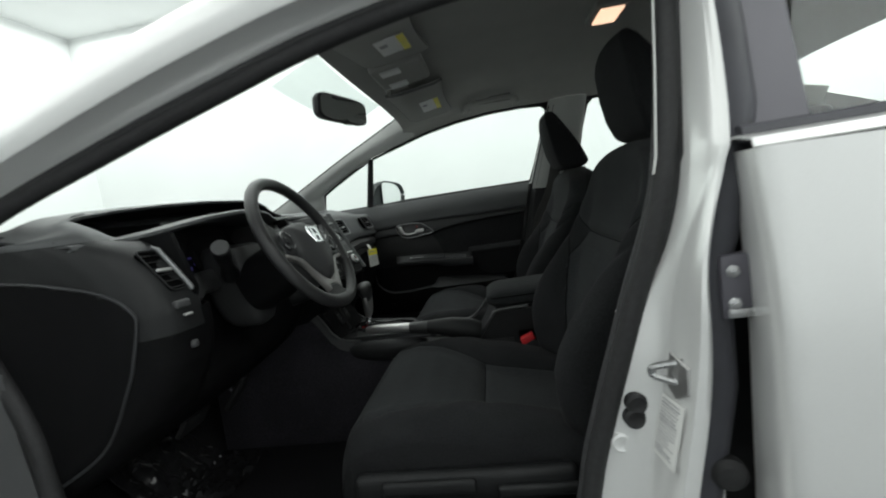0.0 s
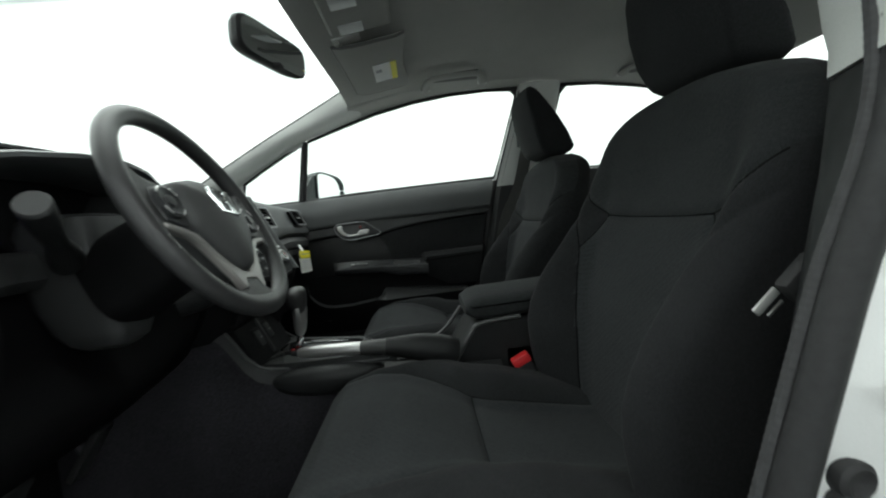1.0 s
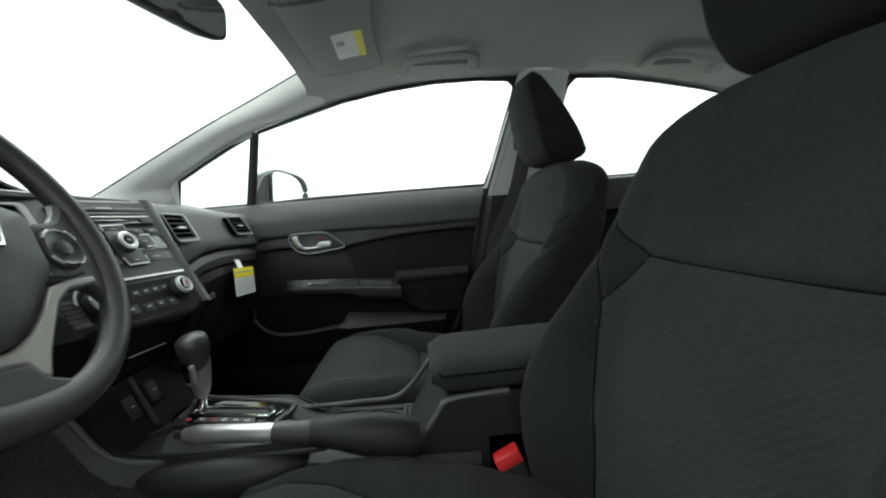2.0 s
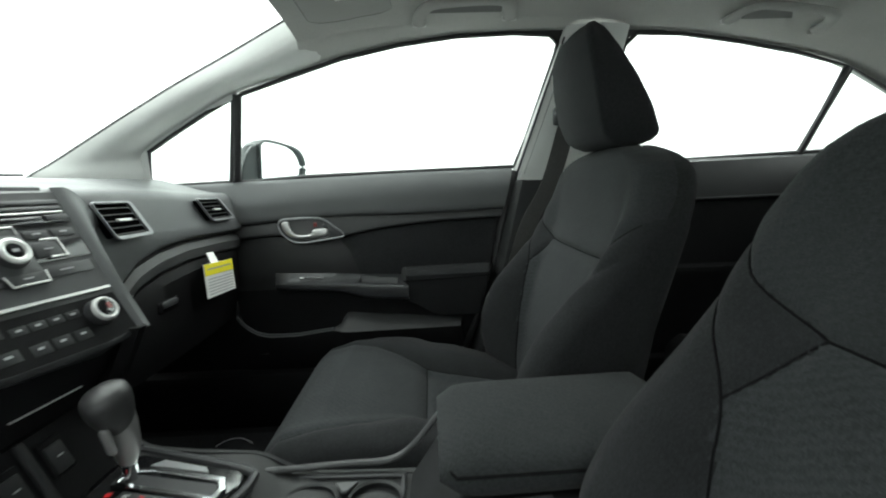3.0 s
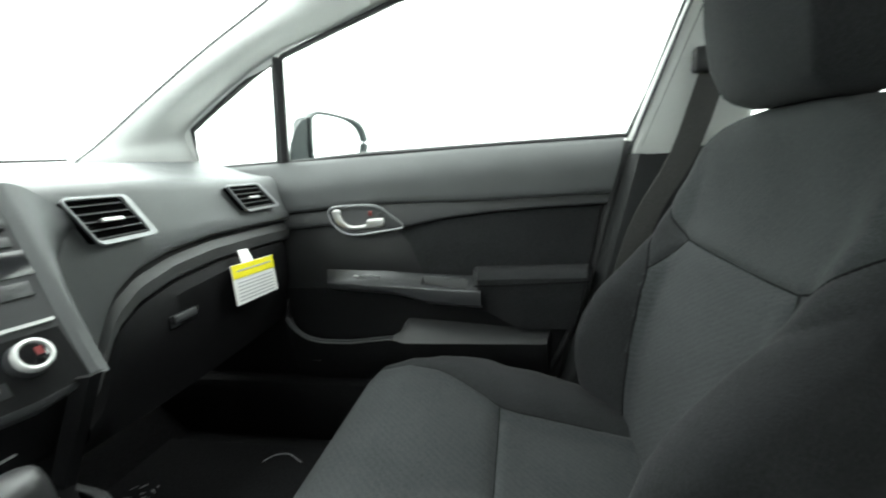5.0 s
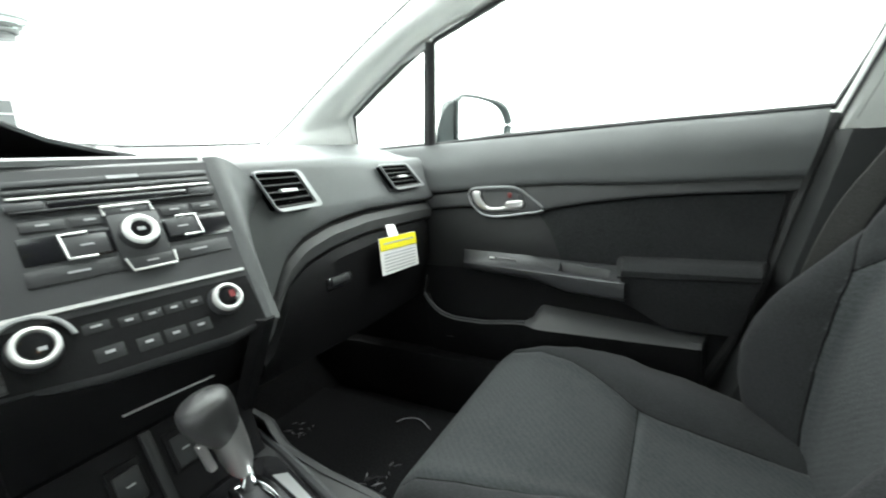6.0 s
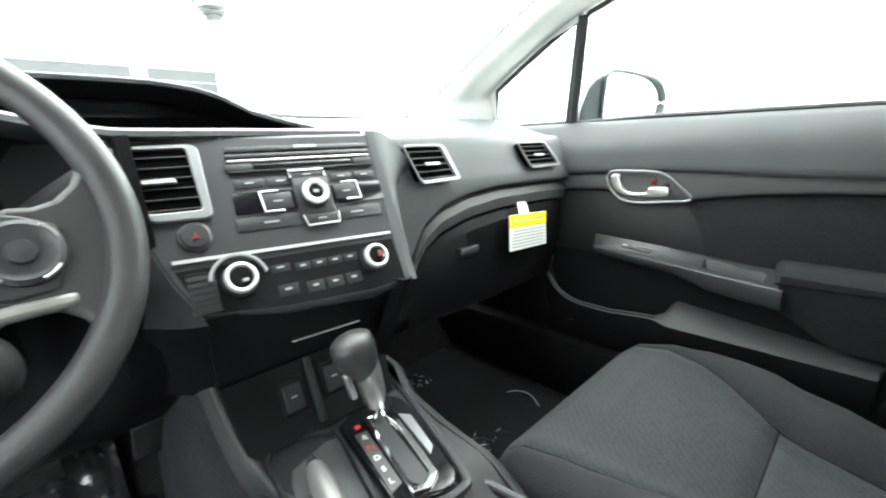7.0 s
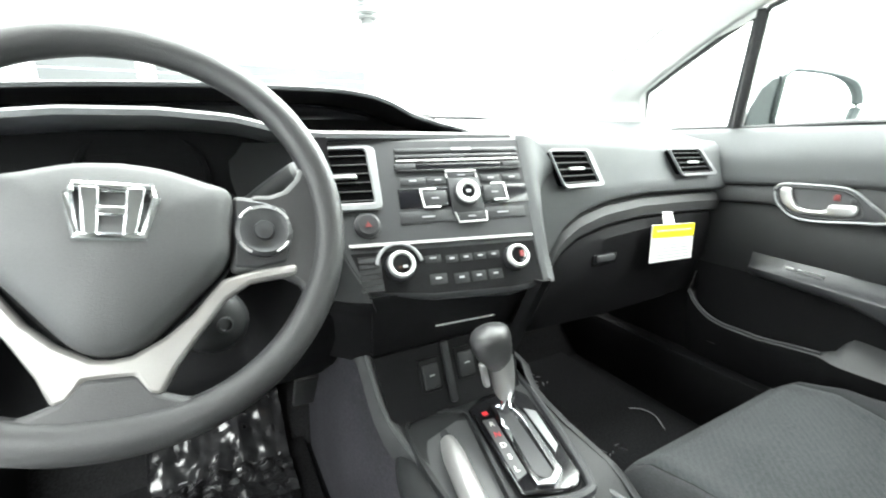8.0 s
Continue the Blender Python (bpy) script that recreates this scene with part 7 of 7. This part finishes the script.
part("tray_wall", ring_frame([(p.x + (p - tc).normalized().x * 0.005, p.y + (p - tc).normalized().y * 0.005, 0.492) for p in TRAY], [(p.x - (p - tc).normalized().x * 0.002, p.y - (p - tc).normalized().y * 0.002, 0.492) for p in TRAY], (0, 0, 0.022)), M["plastic"], con, "raised black wall round the tray", bevel=0.003)

rings = []
for k in range(17):
    q = -1 + 2 * k / 16
    rr = math.sqrt(max(0.0009, 1 - q * q))
    rings.append([(-0.085 + 0.125 * q, -0.112 - 0.040 * rr * max(0.0, math.cos(w)) ** 0.7 + 0.03 * max(0.0, -math.cos(w)), 0.478 + (0.026 if math.sin(w) > 0 else 0.04) * rr * math.sin(w)) for w in (2 * math.pi * j / 24 for j in range(24))])
part("tray_lip", loft(rings), M["plastic"], con, "rounded black bulge beside the tray")

gs = thing("gear_selector", "automatic gear selector on a glossy black plate", "gear selector")
G = [(-0.205, -0.012), (-0.222, 0.02), (-0.222, 0.082), (-0.19, 0.09), (-0.036, 0.042), (-0.026, 0.03), (-0.024, 0.012), (-0.046, -0.040)]
part("plate", prism([(x, y, 0.503) for x, y in G], (0, 0, 0.006)), M["gloss"], gs, "glossy black plate", bevel=0.003)
part("plate_rail", tube(spline([(-0.30, 0.115, 0.515), (-0.20, 0.10, 0.508), (-0.04, 0.052, 0.504), (-0.015, 0.025, 0.503), (-0.03, -0.03, 0.503)], 20), 0.006, 8), M["stack"], gs)
gate = part("gate", ring_frame([(-0.192, 0.018, 0.509), (-0.19, 0.052, 0.509), (-0.150, 0.050, 0.509), (-0.046, 0.022, 0.509), (-0.036, 0.0, 0.509), (-0.043, -0.019, 0.509), (-0.06, -0.016, 0.509)],
                               [(-0.184, 0.023, 0.509), (-0.182, 0.044, 0.509), (-0.150, 0.042, 0.509), (-0.054, 0.015, 0.509), (-0.045, 0.0, 0.509), (-0.049, -0.011, 0.509), (-0.06, -0.009, 0.509)], (0, 0, 0.005)), M["chrome"], gs, "chrome shift gate", bevel=0.0012)
part("gate_slot", prism([(-0.183, 0.024, 0.5092), (-0.181, 0.043, 0.5092), (-0.055, 0.014, 0.5092), (-0.046, 0.0, 0.5092), (-0.058, -0.008, 0.5092)], (0, 0, 0.001)), M["stack"], gate, smooth=False)
part("grey_insert", prism([(-0.166, 0.060, 0.509), (-0.152, 0.071, 0.509), (-0.085, 0.050, 0.509), (-0.076, 0.038, 0.509)], (0, 0, 0.0015)), M["vent_trim"], gs, smooth=False)
part("letter_strip", prism([(-0.172, -0.008, 0.509), (-0.168, 0.008, 0.509), (-0.066, -0.016, 0.509), (-0.062, -0.033, 0.509)], (0, 0, 0.0015)), M["tray"], gs, smooth=False)
part("park_lamp", box(-0.184, 0.004, 0.5095, 0.008, 0.008, 0.002, bevel=0.001), M["red"], gs)


def letter(ch, x, y, z, size, material, parent, name):
    cu = bpy.data.curves.new(name, "FONT")
    cu.body, cu.size, cu.extrude, cu.align_x, cu.align_y = ch, size, 0.0004, "CENTER", "CENTER"
    ob = new(name, cu)
    ob.matrix_world = pose(x, y, z, 0, 0, 72)
    me = bpy.data.meshes.new_from_object(ob)
    bpy.data.objects.remove(ob)
    me.materials.clear()
    me.materials.append(material)
    o2 = new(name, me)
    o2.matrix_world = pose(x, y, z, 0, 0, 72)
    o2.parent = parent
    return o2


for k, (ch, mm) in enumerate((("R", "white"), ("N", "red"), ("D", "white"), ("S", "white"), ("L", "white"))):
    letter(ch, -0.158 + 0.0205 * k, -0.002 - 0.0053 * k, 0.511, 0.012, M[mm], gs, "gear_letter")
lv = part("lever", tube([(-0.176, 0.034, 0.505), (-0.168, 0.028, 0.552)], [0.009, 0.008], 12), M["chrome"], gs)
part("lever_collar", tube(spline([(-0.170, 0.027, 0.542), (-0.165, 0.021, 0.562), (-0.160, 0.012, 0.595), (-0.157, 0.004, 0.622)], 8), [0.010, 0.0125, 0.0145, 0.0155, 0.0165, 0.017, 0.0175, 0.0175, 0.0165], 14, flat=1.1), M["satin"], gs, "satin silver lever collar")
part("knob", tube(spline([(-0.159, 0.008, 0.602), (-0.158, 0.0, 0.620), (-0.158, -0.007, 0.638), (-0.159, -0.011, 0.652), (-0.160, -0.013, 0.661)], 12), [0.015, 0.0175, 0.0195, 0.0215, 0.023, 0.024, 0.0248, 0.025, 0.0245, 0.023, 0.0195, 0.013, 0.004], 20, flat=1.12), M["leather"], gs, "black moulded shift knob")
part("release_button", box(-0.156, -0.018, 0.594, 0.011, 0.009, 0.038, Euler((radians(14), 0, 0)).to_matrix(), 0.004), M["satin"], gs, "silver release button")

hbk = thing("handbrake", "handbrake lever with a satin silver grip", "handbrake")
part("grip", tube(spline([(-0.146, -0.079, 0.522), (-0.10, -0.09, 0.524), (-0.05, -0.101, 0.5255), (0.0, -0.108, 0.525)], 14), [0.010, 0.012, 0.013] + [0.014] * 8 + [0.0145] * 4, 14), M["satin"], hbk, "satin silver grip")
part("handle", tube(spline([(-0.004, -0.1075, 0.525), (0.04, -0.113, 0.524), (0.09, -0.1165, 0.521)], 8), [0.0152, 0.0165, 0.017, 0.0172, 0.0175, 0.018, 0.0185, 0.019, 0.019], 14), M["leather"], hbk, "black moulded handle")
part("button", tube([(-0.162, -0.0755, 0.5215), (-0.142, -0.080, 0.522)], [0.006, 0.007], 10), M["button"], hbk)
part("boot", tube(spline([(0.05, -0.114, 0.524), (0.12, -0.112, 0.514), (0.2, -0.10, 0.49)], 8), [0.019, 0.021, 0.024, 0.027, 0.03, 0.032, 0.034, 0.034, 0.03], 12), M["plastic"], hbk)

ch = thing("cup_holder", "black double cup holder in the console", "cup holder")
part("tray", ring_frame([(0.015, -0.035, 0.464), (0.015, 0.080, 0.464), (0.185, 0.080, 0.460), (0.185, -0.035, 0.460)], [(0.022, -0.029, 0.464), (0.022, 0.074, 0.464), (0.178, 0.074, 0.460), (0.178, -0.029, 0.460)], (0, 0, 0.006)), M["stack"], ch, bevel=0.002)
for xx in (0.058, 0.145):
    part("cup_well", lathe([(0.0, 0.040), (0.006, 0.038), (0.004, 0.034), (-0.02, 0.034)], (xx, 0.023, 0.464), (0, 0, 1), 28, closed=True), M["plastic"], ch)
part("cup_divider", prism([(0.085, 0.058, 0.466), (0.118, 0.058, 0.466), (0.106, 0.038, 0.466), (0.097, 0.038, 0.466)], (0, 0, 0.006)), M["tray"], ch, bevel=0.002)

ar = thing("armrest", "black cloth covered centre armrest on a plastic box", "armrest")
rings = []
for i in range(15):
    t = i / 14
    x = 0.232 + 0.30 * t
    g = math.sqrt(max(0.02, 1 - ((0.16 - t) / 0.16) ** 2)) if t < 0.16 else (math.sqrt(max(0.02, 1 - ((t - 0.9) / 0.1) ** 2)) if t > 0.9 else 1.0)
    hw, zc, hz = 0.098 * (0.82 + 0.18 * g), 0.574 + 0.008 * t, 0.030 * (0.35 + 0.65 * g)
    rings.append([(x, 0.0 + hw * math.copysign(abs(math.cos(w)) ** 0.5, math.cos(w)), zc + hz * math.copysign(abs(math.sin(w)) ** 0.6, math.sin(w))) for w in (2 * math.pi * k / 32 for k in range(32))])
part("pad", loft(rings), M["upper"], ar, "charcoal cloth pad")
part("pad_seam", tube([(0.236, 0.07, 0.584), (0.234, -0.07, 0.584), (0.25, -0.0965, 0.581), (0.35, -0.0985, 0.584), (0.45, -0.0985, 0.587)], 0.002, 6), M["seam"], ar)
part("storage_box", prism([(0.258, -0.095, 0.546), (0.50, -0.095, 0.552), (0.50, -0.095, 0.38), (0.15, -0.095, 0.38), (0.165, -0.095, 0.445), (0.195, -0.095, 0.462), (0.235, -0.095, 0.522)], (0, 0.187, 0)), M["plastic"], ar, bevel=0.006)
for yy, line in ((-1, [(0.15, -0.096, 0.447), (0.185, -0.098, 0.455), (0.205, -0.098, 0.478), (0.238, -0.098, 0.526), (0.26, -0.097, 0.545), (0.35, -0.097, 0.552)]),
                 (1, [(-0.03, 0.064, 0.488), (0.03, 0.084, 0.478), (0.10, 0.092, 0.476), (0.16, 0.094, 0.478), (0.195, 0.094, 0.500), (0.235, 0.094, 0.548)])):
    part("edge_rail", tube(spline(line, 30), 0.005, 8), M["tray"], ar, "grey moulded edge rail")

# ---- seat belts ----
def belt(side, cyv, name):
    b = thing(name, "black seat belt hanging from its pillar guide", "seat belt", group="seat belts")
    gz = 1.03
    gx, gyy = (0.600 if side > 0 else 0.60), side * (gy(gz) - 0.045)
    pts = spline([(gx, gyy, gz), (0.556, side * 0.655, 0.88), (0.490, side * 0.660, 0.745), (0.445, side * 0.668, 0.55), (0.41, side * 0.665, 0.32)] if side > 0 else [(gx, gyy, gz), (0.59, -0.675, 0.85), (0.56, -0.67, 0.65), (0.53, -0.675, 0.45), (0.52, -0.67, 0.30)], 20)
    part("webbing", loft([[p + Vector((-0.024, 0, 0)), p + Vector((0.024, 0, 0)), p + Vector((0.024, -side * 0.003, 0)), p + Vector((-0.024, -side * 0.003, 0))] for p in pts]), M["belt"], b)
    gd = part("guide", box(gx, gyy - side * 0.008, gz + 0.012, 0.082, 0.022, 0.045, bevel=0.008, segments=3), M["rubber"], b, "black belt guide")
    part("guide_bolt", lathe([(0, 0.012), (0.008, 0.011), (0.01, 0)], (gx, gyy - side * 0.02, gz + 0.02), (0, -side, 0), 16), M["plastic"], gd)
    return b


bp = belt(1, 0.36, "passenger_belt")
bd2 = belt(-1, -0.36, "driver_belt")
tg = part("belt_tongue", box(0.492, -0.668, 0.702, 0.045, 0.018, 0.026, Euler((0, radians(-43), 0)).to_matrix(), 0.006), M["rubber"], bd2, "black belt tongue")
part("latch_plate", box(0.465, -0.6565, 0.6795, 0.030, 0.004, 0.009, Euler((0, radians(-43), 0)).to_matrix(), 0.0015), M["bright"], tg, "bright steel latch plate")
part("latch_edge", box(0.474, -0.6565, 0.672, 0.020, 0.003, 0.003, Euler((0, radians(-43), 0)).to_matrix(), 0.001), M["satin"], tg)
for yy, nm in ((-0.125, "driver_buckle"), (0.118, "passenger_buckle")):
    bk = thing(nm, "black belt buckle with a red release button", "belt buckle", group="belt buckles")
    part("buckle_body", box(0.354, yy - 0.008 * (yy < 0), 0.428, 0.040, 0.03, 0.07, Euler((0, radians(-25), 0)).to_matrix(), 0.007), M["plastic"], bk)
    part("release_button", box(0.336, yy - 0.008 * (yy < 0), 0.465, 0.040, 0.026, 0.022, Euler((0, radians(-25), 0)).to_matrix(), 0.004), M["red"], bk, "red release button")

# ---- roof fittings ----
rm = thing("rear_view_mirror", "black framed rear-view mirror hung from the windscreen", "rear-view mirror")
MC, MN = Vector((-0.132, -0.017, 1.201)), Vector((0.95, -0.27, -0.08)).normalized()
MU = Vector((0.0, 0.0, 1.0)).cross(MN).normalized()
MV = MN.cross(MU)
out2 = [(0.128 * math.copysign(abs(math.cos(w)) ** 0.38, math.cos(w)), 0.039 * math.copysign(abs(math.sin(w)) ** 0.48, math.sin(w))) for w in (2 * math.pi * k / 40 for k in range(40))]
rings = [[MC + MU * u * s + MV * v * s + MN * d for u, v in out2] for s, d in ((0.7, -0.03), (0.9, -0.024), (1.0, -0.008), (1.0, 0.004), (0.95, 0.007))]
part("housing", loft(rings), M["rubber"], rm, "black housing")
part("mirror_glass", prism([MC + MU * u * 0.93 + MV * v * 0.9 + MN * 0.0072 for u, v in out2], MN * 0.001), M["mirror"], rm, smooth=False)
part("stem", tube([MC - MN * 0.025, MC + Vector((-0.04, 0.0, 0.02)), (-0.19, 0.0, 1.232)], [0.012, 0.010, 0.014], 12), M["rubber"], rm)
part("day_tab", box(MC.x + 0.005, MC.y + 0.0, MC.z - 0.038, 0.02, 0.03, 0.012, bevel=0.004), M["rubber"], rm)


def visor(name, cy, sgn):
    """A sun visor folded up against the headliner, with its label and clip."""
    v = thing(name, "grey cloth sun visor folded up, with a warning label", "sun visor", group="sun visors")
    rows = []
    for i in range(9):
        s = i / 8
        row = []
        for j in range(13):
            u = j / 12
            y = cy + sgn * (-0.165 + 0.33 * u)
            x0 = -0.03 + 0.02 * u
            x1 = 0.165 - 0.012 * math.sin(math.pi * u)
            x = x0 + (x1 - x0) * s
            row.append((x, y, roof_z(x, y) - 0.016 - 0.012 * math.sin(math.pi * s) ** 0.5 - 0.003 * math.sin(math.pi * u)))
        rows.append(row)
    part("visor_board", sheet(rows, -0.010), M["visor"], v)
    rim = [r[0] for r in rows] + rows[-1] + [r[-1] for r in reversed(rows)] + rows[0][::-1]
    rim = [Vector(p) + Vector((0, 0, -0.006)) for k, p in enumerate(rim) if k == 0 or (Vector(p) - Vector(rim[k - 1])).length > 1e-4][:-1]
    part("piping", tube(rim, 0.0045, 6, closed=True), M["visor_edge"], v)
    def under(x, y, low):
        u = (y - cy) * sgn / 0.33 + 0.5
        x0 = -0.03 + 0.02 * u
        s = min(1.0, max(0.0, (x - x0) / (0.165 - 0.012 * math.sin(math.pi * u) - x0)))
        return (x, y, roof_z(x, y) - 0.026 - 0.012 * math.sin(math.pi * s) ** 0.5 - 0.003 * math.sin(math.pi * u) - low)

    lo = part("warning_label", sheet([[under(0.062 + 0.072 * i / 4, cy - 0.03 + 0.12 * j / 5, 0.001) for j in range(6)] for i in range(5)], -0.0008), M["white"], v, "white warning label", smooth=False)
    part("label_band", sheet([[under(0.116 + 0.018 * i, cy - 0.03 + 0.12 * j / 5, 0.0022) for j in range(6)] for i in range(2)], -0.0006), M["yellow"], lo, "yellow band", smooth=False)
    part("label_mark", sheet([[under(0.070 + 0.018 * i, cy + 0.005 + 0.02 * j, 0.0022) for j in range(2)] for i in range(2)], -0.0006), M["ink"], lo, smooth=False)
    part("pivot", tube([(-0.015, cy + sgn * -0.175, roof_z(0, cy) - 0.012), (-0.012, cy + sgn * -0.14, roof_z(0, cy) - 0.02)], 0.007, 10), M["visor"], v)
    return v


visor("passenger_visor", 0.330, 1)
visor("driver_visor", -0.33, 1)
oc = thing("overhead_console", "grey overhead lamp console with white lenses", "overhead console")
zc = roof_z(0.05, 0)
part("housing", box(0.055, 0.02, zc - 0.008, 0.16, 0.2, 0.03, Euler((0, radians(-8), 0)).to_matrix(), 0.010, segments=3), M["visor"], oc)
for yy in (-0.045, 0.085):
    part("lens", box(0.035, yy, zc - 0.0265, 0.06, 0.05, 0.006, Euler((0, radians(-8), 0)).to_matrix(), 0.002), M["white_plastic"], oc, "white lamp lens")
part("visor_label", box(0.01, 0.175, roof_z(0, 0.17) - 0.005, 0.075, 0.045, 0.004, Euler((0, radians(-10), 0)).to_matrix()), M["white"], oc, smooth=False)

dl = thing("dome_lamp", "lit warm dome lamp in the headliner", "dome lamp")
part("dome_housing", box(0.645, -0.10, roof_z(0.645, -0.1) - 0.006, 0.09, 0.13, 0.018, bevel=0.006, segments=3), M["visor"], dl)
lm = bpy.data.materials.new("lit_dome_lens")
lm.use_nodes = True
lm.node_tree.nodes["Principled BSDF"].inputs["Base Color"].default_value = (0.9, 0.8, 0.7, 1)
lm.node_tree.nodes["Principled BSDF"].inputs["Emission Color"].default_value = (1.0, 0.62, 0.42, 1)
lm.node_tree.nodes["Principled BSDF"].inputs["Emission Strength"].default_value = 2.5
part("dome_lens", box(0.645, -0.10, roof_z(0.645, -0.1) - 0.016, 0.06, 0.10, 0.008, bevel=0.003), lm, dl, "warm lit lens")


def grab(x0, x1, side):
    """A folded grab handle on the roof rail."""
    g = thing("grab_handle", "grey folding grab handle on the roof rail", "grab handle", group="grab handles")
    path = spline([(x0, 0.572, 0.010), (x0 + 0.001, 0.550, 0.016), (x0 + 0.008, 0.520, 0.020), (x0 + 0.035, 0.498, 0.022), ((x0 + x1) / 2, 0.494, 0.022), (x1 - 0.035, 0.498, 0.022), (x1 - 0.008, 0.520, 0.020), (x1 - 0.001, 0.550, 0.016), (x1, 0.572, 0.010)], 32)
    pts = [(p.x, side * p.y, roof_z(p.x, p.y) - p.z) for p in path]
    part("grip", tube(pts, [0.0165] * 5 + [0.0145] * 23 + [0.0165] * 5, 12, flat=0.55, up=(0, side * -0.35, -0.94)), M["visor"], g)
    for k in (0, 32):
        part("end_cover", box(pts[k][0], pts[k][1] + side * 0.004, pts[k][2] - 0.001, 0.034, 0.006, 0.012, bevel=0.0028, segments=2), M["pillar"], g, "pale end edge")
    # flat darker plate paints the shade behind the grip
    part("grip_shade", box((x0 + x1) / 2, side * 0.535, roof_z((x0 + x1) / 2, 0.535) - 0.0005, (x1 - x0) * 0.8, 0.05, 0.004, Euler((side * radians(-22), 0, 0)).to_matrix(), 0.0015), M["visor_edge"], g, "thin dark plate for the shade behind the grip")
    return g


grab(0.225, 0.435, 1)
grab(0.955, 1.17, 1)

# hang tag on the glove box
tgt = thing("hang_tag", "yellow and white paper tag hung from the glove box", "paper tag")
part("card", prism([(-0.262, 0.442, 0.648), (-0.262, 0.578, 0.640), (-0.262, 0.570, 0.716), (-0.262, 0.438, 0.7245)], (0.002, 0, 0)), M["white"], tgt, smooth=False)
part("header", prism([(-0.2595, 0.4394, 0.699), (-0.2595, 0.5716, 0.690), (-0.2595, 0.570, 0.716), (-0.2595, 0.438, 0.7245)], (0.001, 0, 0)), M["yellow"], tgt, "yellow printed header", smooth=False)
part("header_print", prism([(-0.2583, 0.45, 0.7135), (-0.2583, 0.56, 0.7065), (-0.2583, 0.56, 0.7035), (-0.2583, 0.45, 0.7105)], (0.0004, 0, 0)), M["ink"], tgt, smooth=False)
for k in range(6):
    part("print_line", prism([(-0.2595, 0.45, 0.690 - 0.0068 * k), (-0.2595, 0.565, 0.682 - 0.0068 * k), (-0.2595, 0.565, 0.680 - 0.0068 * k), (-0.2595, 0.45, 0.688 - 0.0068 * k)], (0.0006, 0, 0)), M["ink"], tgt, smooth=False)
part("strap", prism([(-0.265, 0.478, 0.72), (-0.265, 0.512, 0.718), (-0.275, 0.512, 0.742), (-0.275, 0.482, 0.745)], (0.002, 0, 0)), M["white"], tgt, smooth=False)

# crumpled clear film on the floor
def film(name, x0, x1, y0, y1, z, seed, rough, fine=1.0):
    random.seed(seed)
    off = random.random() * 50
    g = [[(x0 + (x1 - x0) * i / 50, y0 + (y1 - y0) * j / 40, z + rough * (0.026 * abs(noise.noise((i * 0.13 * fine + off, j * 0.15 * fine, 0))) + 0.016 * abs(noise.noise((i * 0.3 * fine, j * 0.33 * fine + off, 3))) + 0.006 * abs(noise.noise((i * 0.8, j * 0.8 + off, 5))))) for j in range(41)] for i in range(51)]
    g = [[(x, y, zz + 0.968 * max(0.0, -0.60 - x)) for x, y, zz in r] for r in g]
    f = thing(name, "crumpled clear plastic film over the floor mat", "plastic film")
    part("film_sheet", sheet(g), M["film"], f)
    part("folded_edge", tube([Vector(r[0]) + Vector((0, 0, 0.002)) for r in g[::2]], 0.0022, 6), M["film"], f, "rolled torn edge")
    return f


film("floor_film", -0.75, -0.45, -0.475, -0.22, 0.2245, 3, 0.9, 0.9)
def scraps(name, cx, cy, rx, ry, count, seed, size=1.0, lift=0.0):
    """A loose scatter of small slivers of torn film, their glints painted as a bright colour."""
    random.seed(seed)
    bm = bmesh.new()
    for k in range(count):
        x, y, a = cx + rx * random.uniform(-1, 1), cy + ry * random.uniform(-1, 1), random.uniform(0, math.pi)
        ln, wd, hh = (size * random.uniform(*r) for r in ((0.004, 0.014), (0.001, 0.003), (0.001, 0.006)))
        d, n = Vector((math.cos(a), math.sin(a), 0)), Vector((-math.sin(a), math.cos(a), 0))
        c = Vector((x, y, 0.2235 + lift))
        prism([c - d * ln, c - n * wd + Vector((0, 0, hh)), c + d * ln, c + n * wd], (0, 0, 0.0012), bm)
    return tagged(part(name, bm, M["glint"]), "small torn scraps of clear film, glints put in their colour", "plastic film", group="film scraps", kind="stuff")


scraps("film_scraps", -0.56, 0.44, 0.03, 0.03, 11, 4, 0.8)
scraps("film_scraps", -0.63, -0.42, 0.05, 0.03, 10, 21, 1.2, 0.012)
scraps("film_scraps", -0.64, -0.265, 0.055, 0.028, 8, 23, 1.1, 0.012)
scraps("film_scraps", -0.27, 0.39, 0.035, 0.04, 14, 9, 0.9)
# thin pale tube draws the curved glint of a film strip
tagged(part("film_strip", tube(spline([(-0.345, 0.555, 0.2265), (-0.325, 0.575, 0.230), (-0.29, 0.580, 0.232), (-0.25, 0.562, 0.2265)], 16), [0.0005] + [0.0010] * 15 + [0.0005], 6), M["glint"]), "curled strip of clear film, a glint put in its colour", "plastic film")
for x0, x1, y0, y1 in ((-0.66, -0.12, -0.62, -0.18), (-0.66, -0.12, 0.18, 0.62)):
    tagged(part("floor_mat", box((x0 + x1) / 2, (y0 + y1) / 2, 0.217, x1 - x0, y1 - y0, 0.012, bevel=0.005), M["mat"]), "black carpet floor mat", "floor mat", group="floor mats")
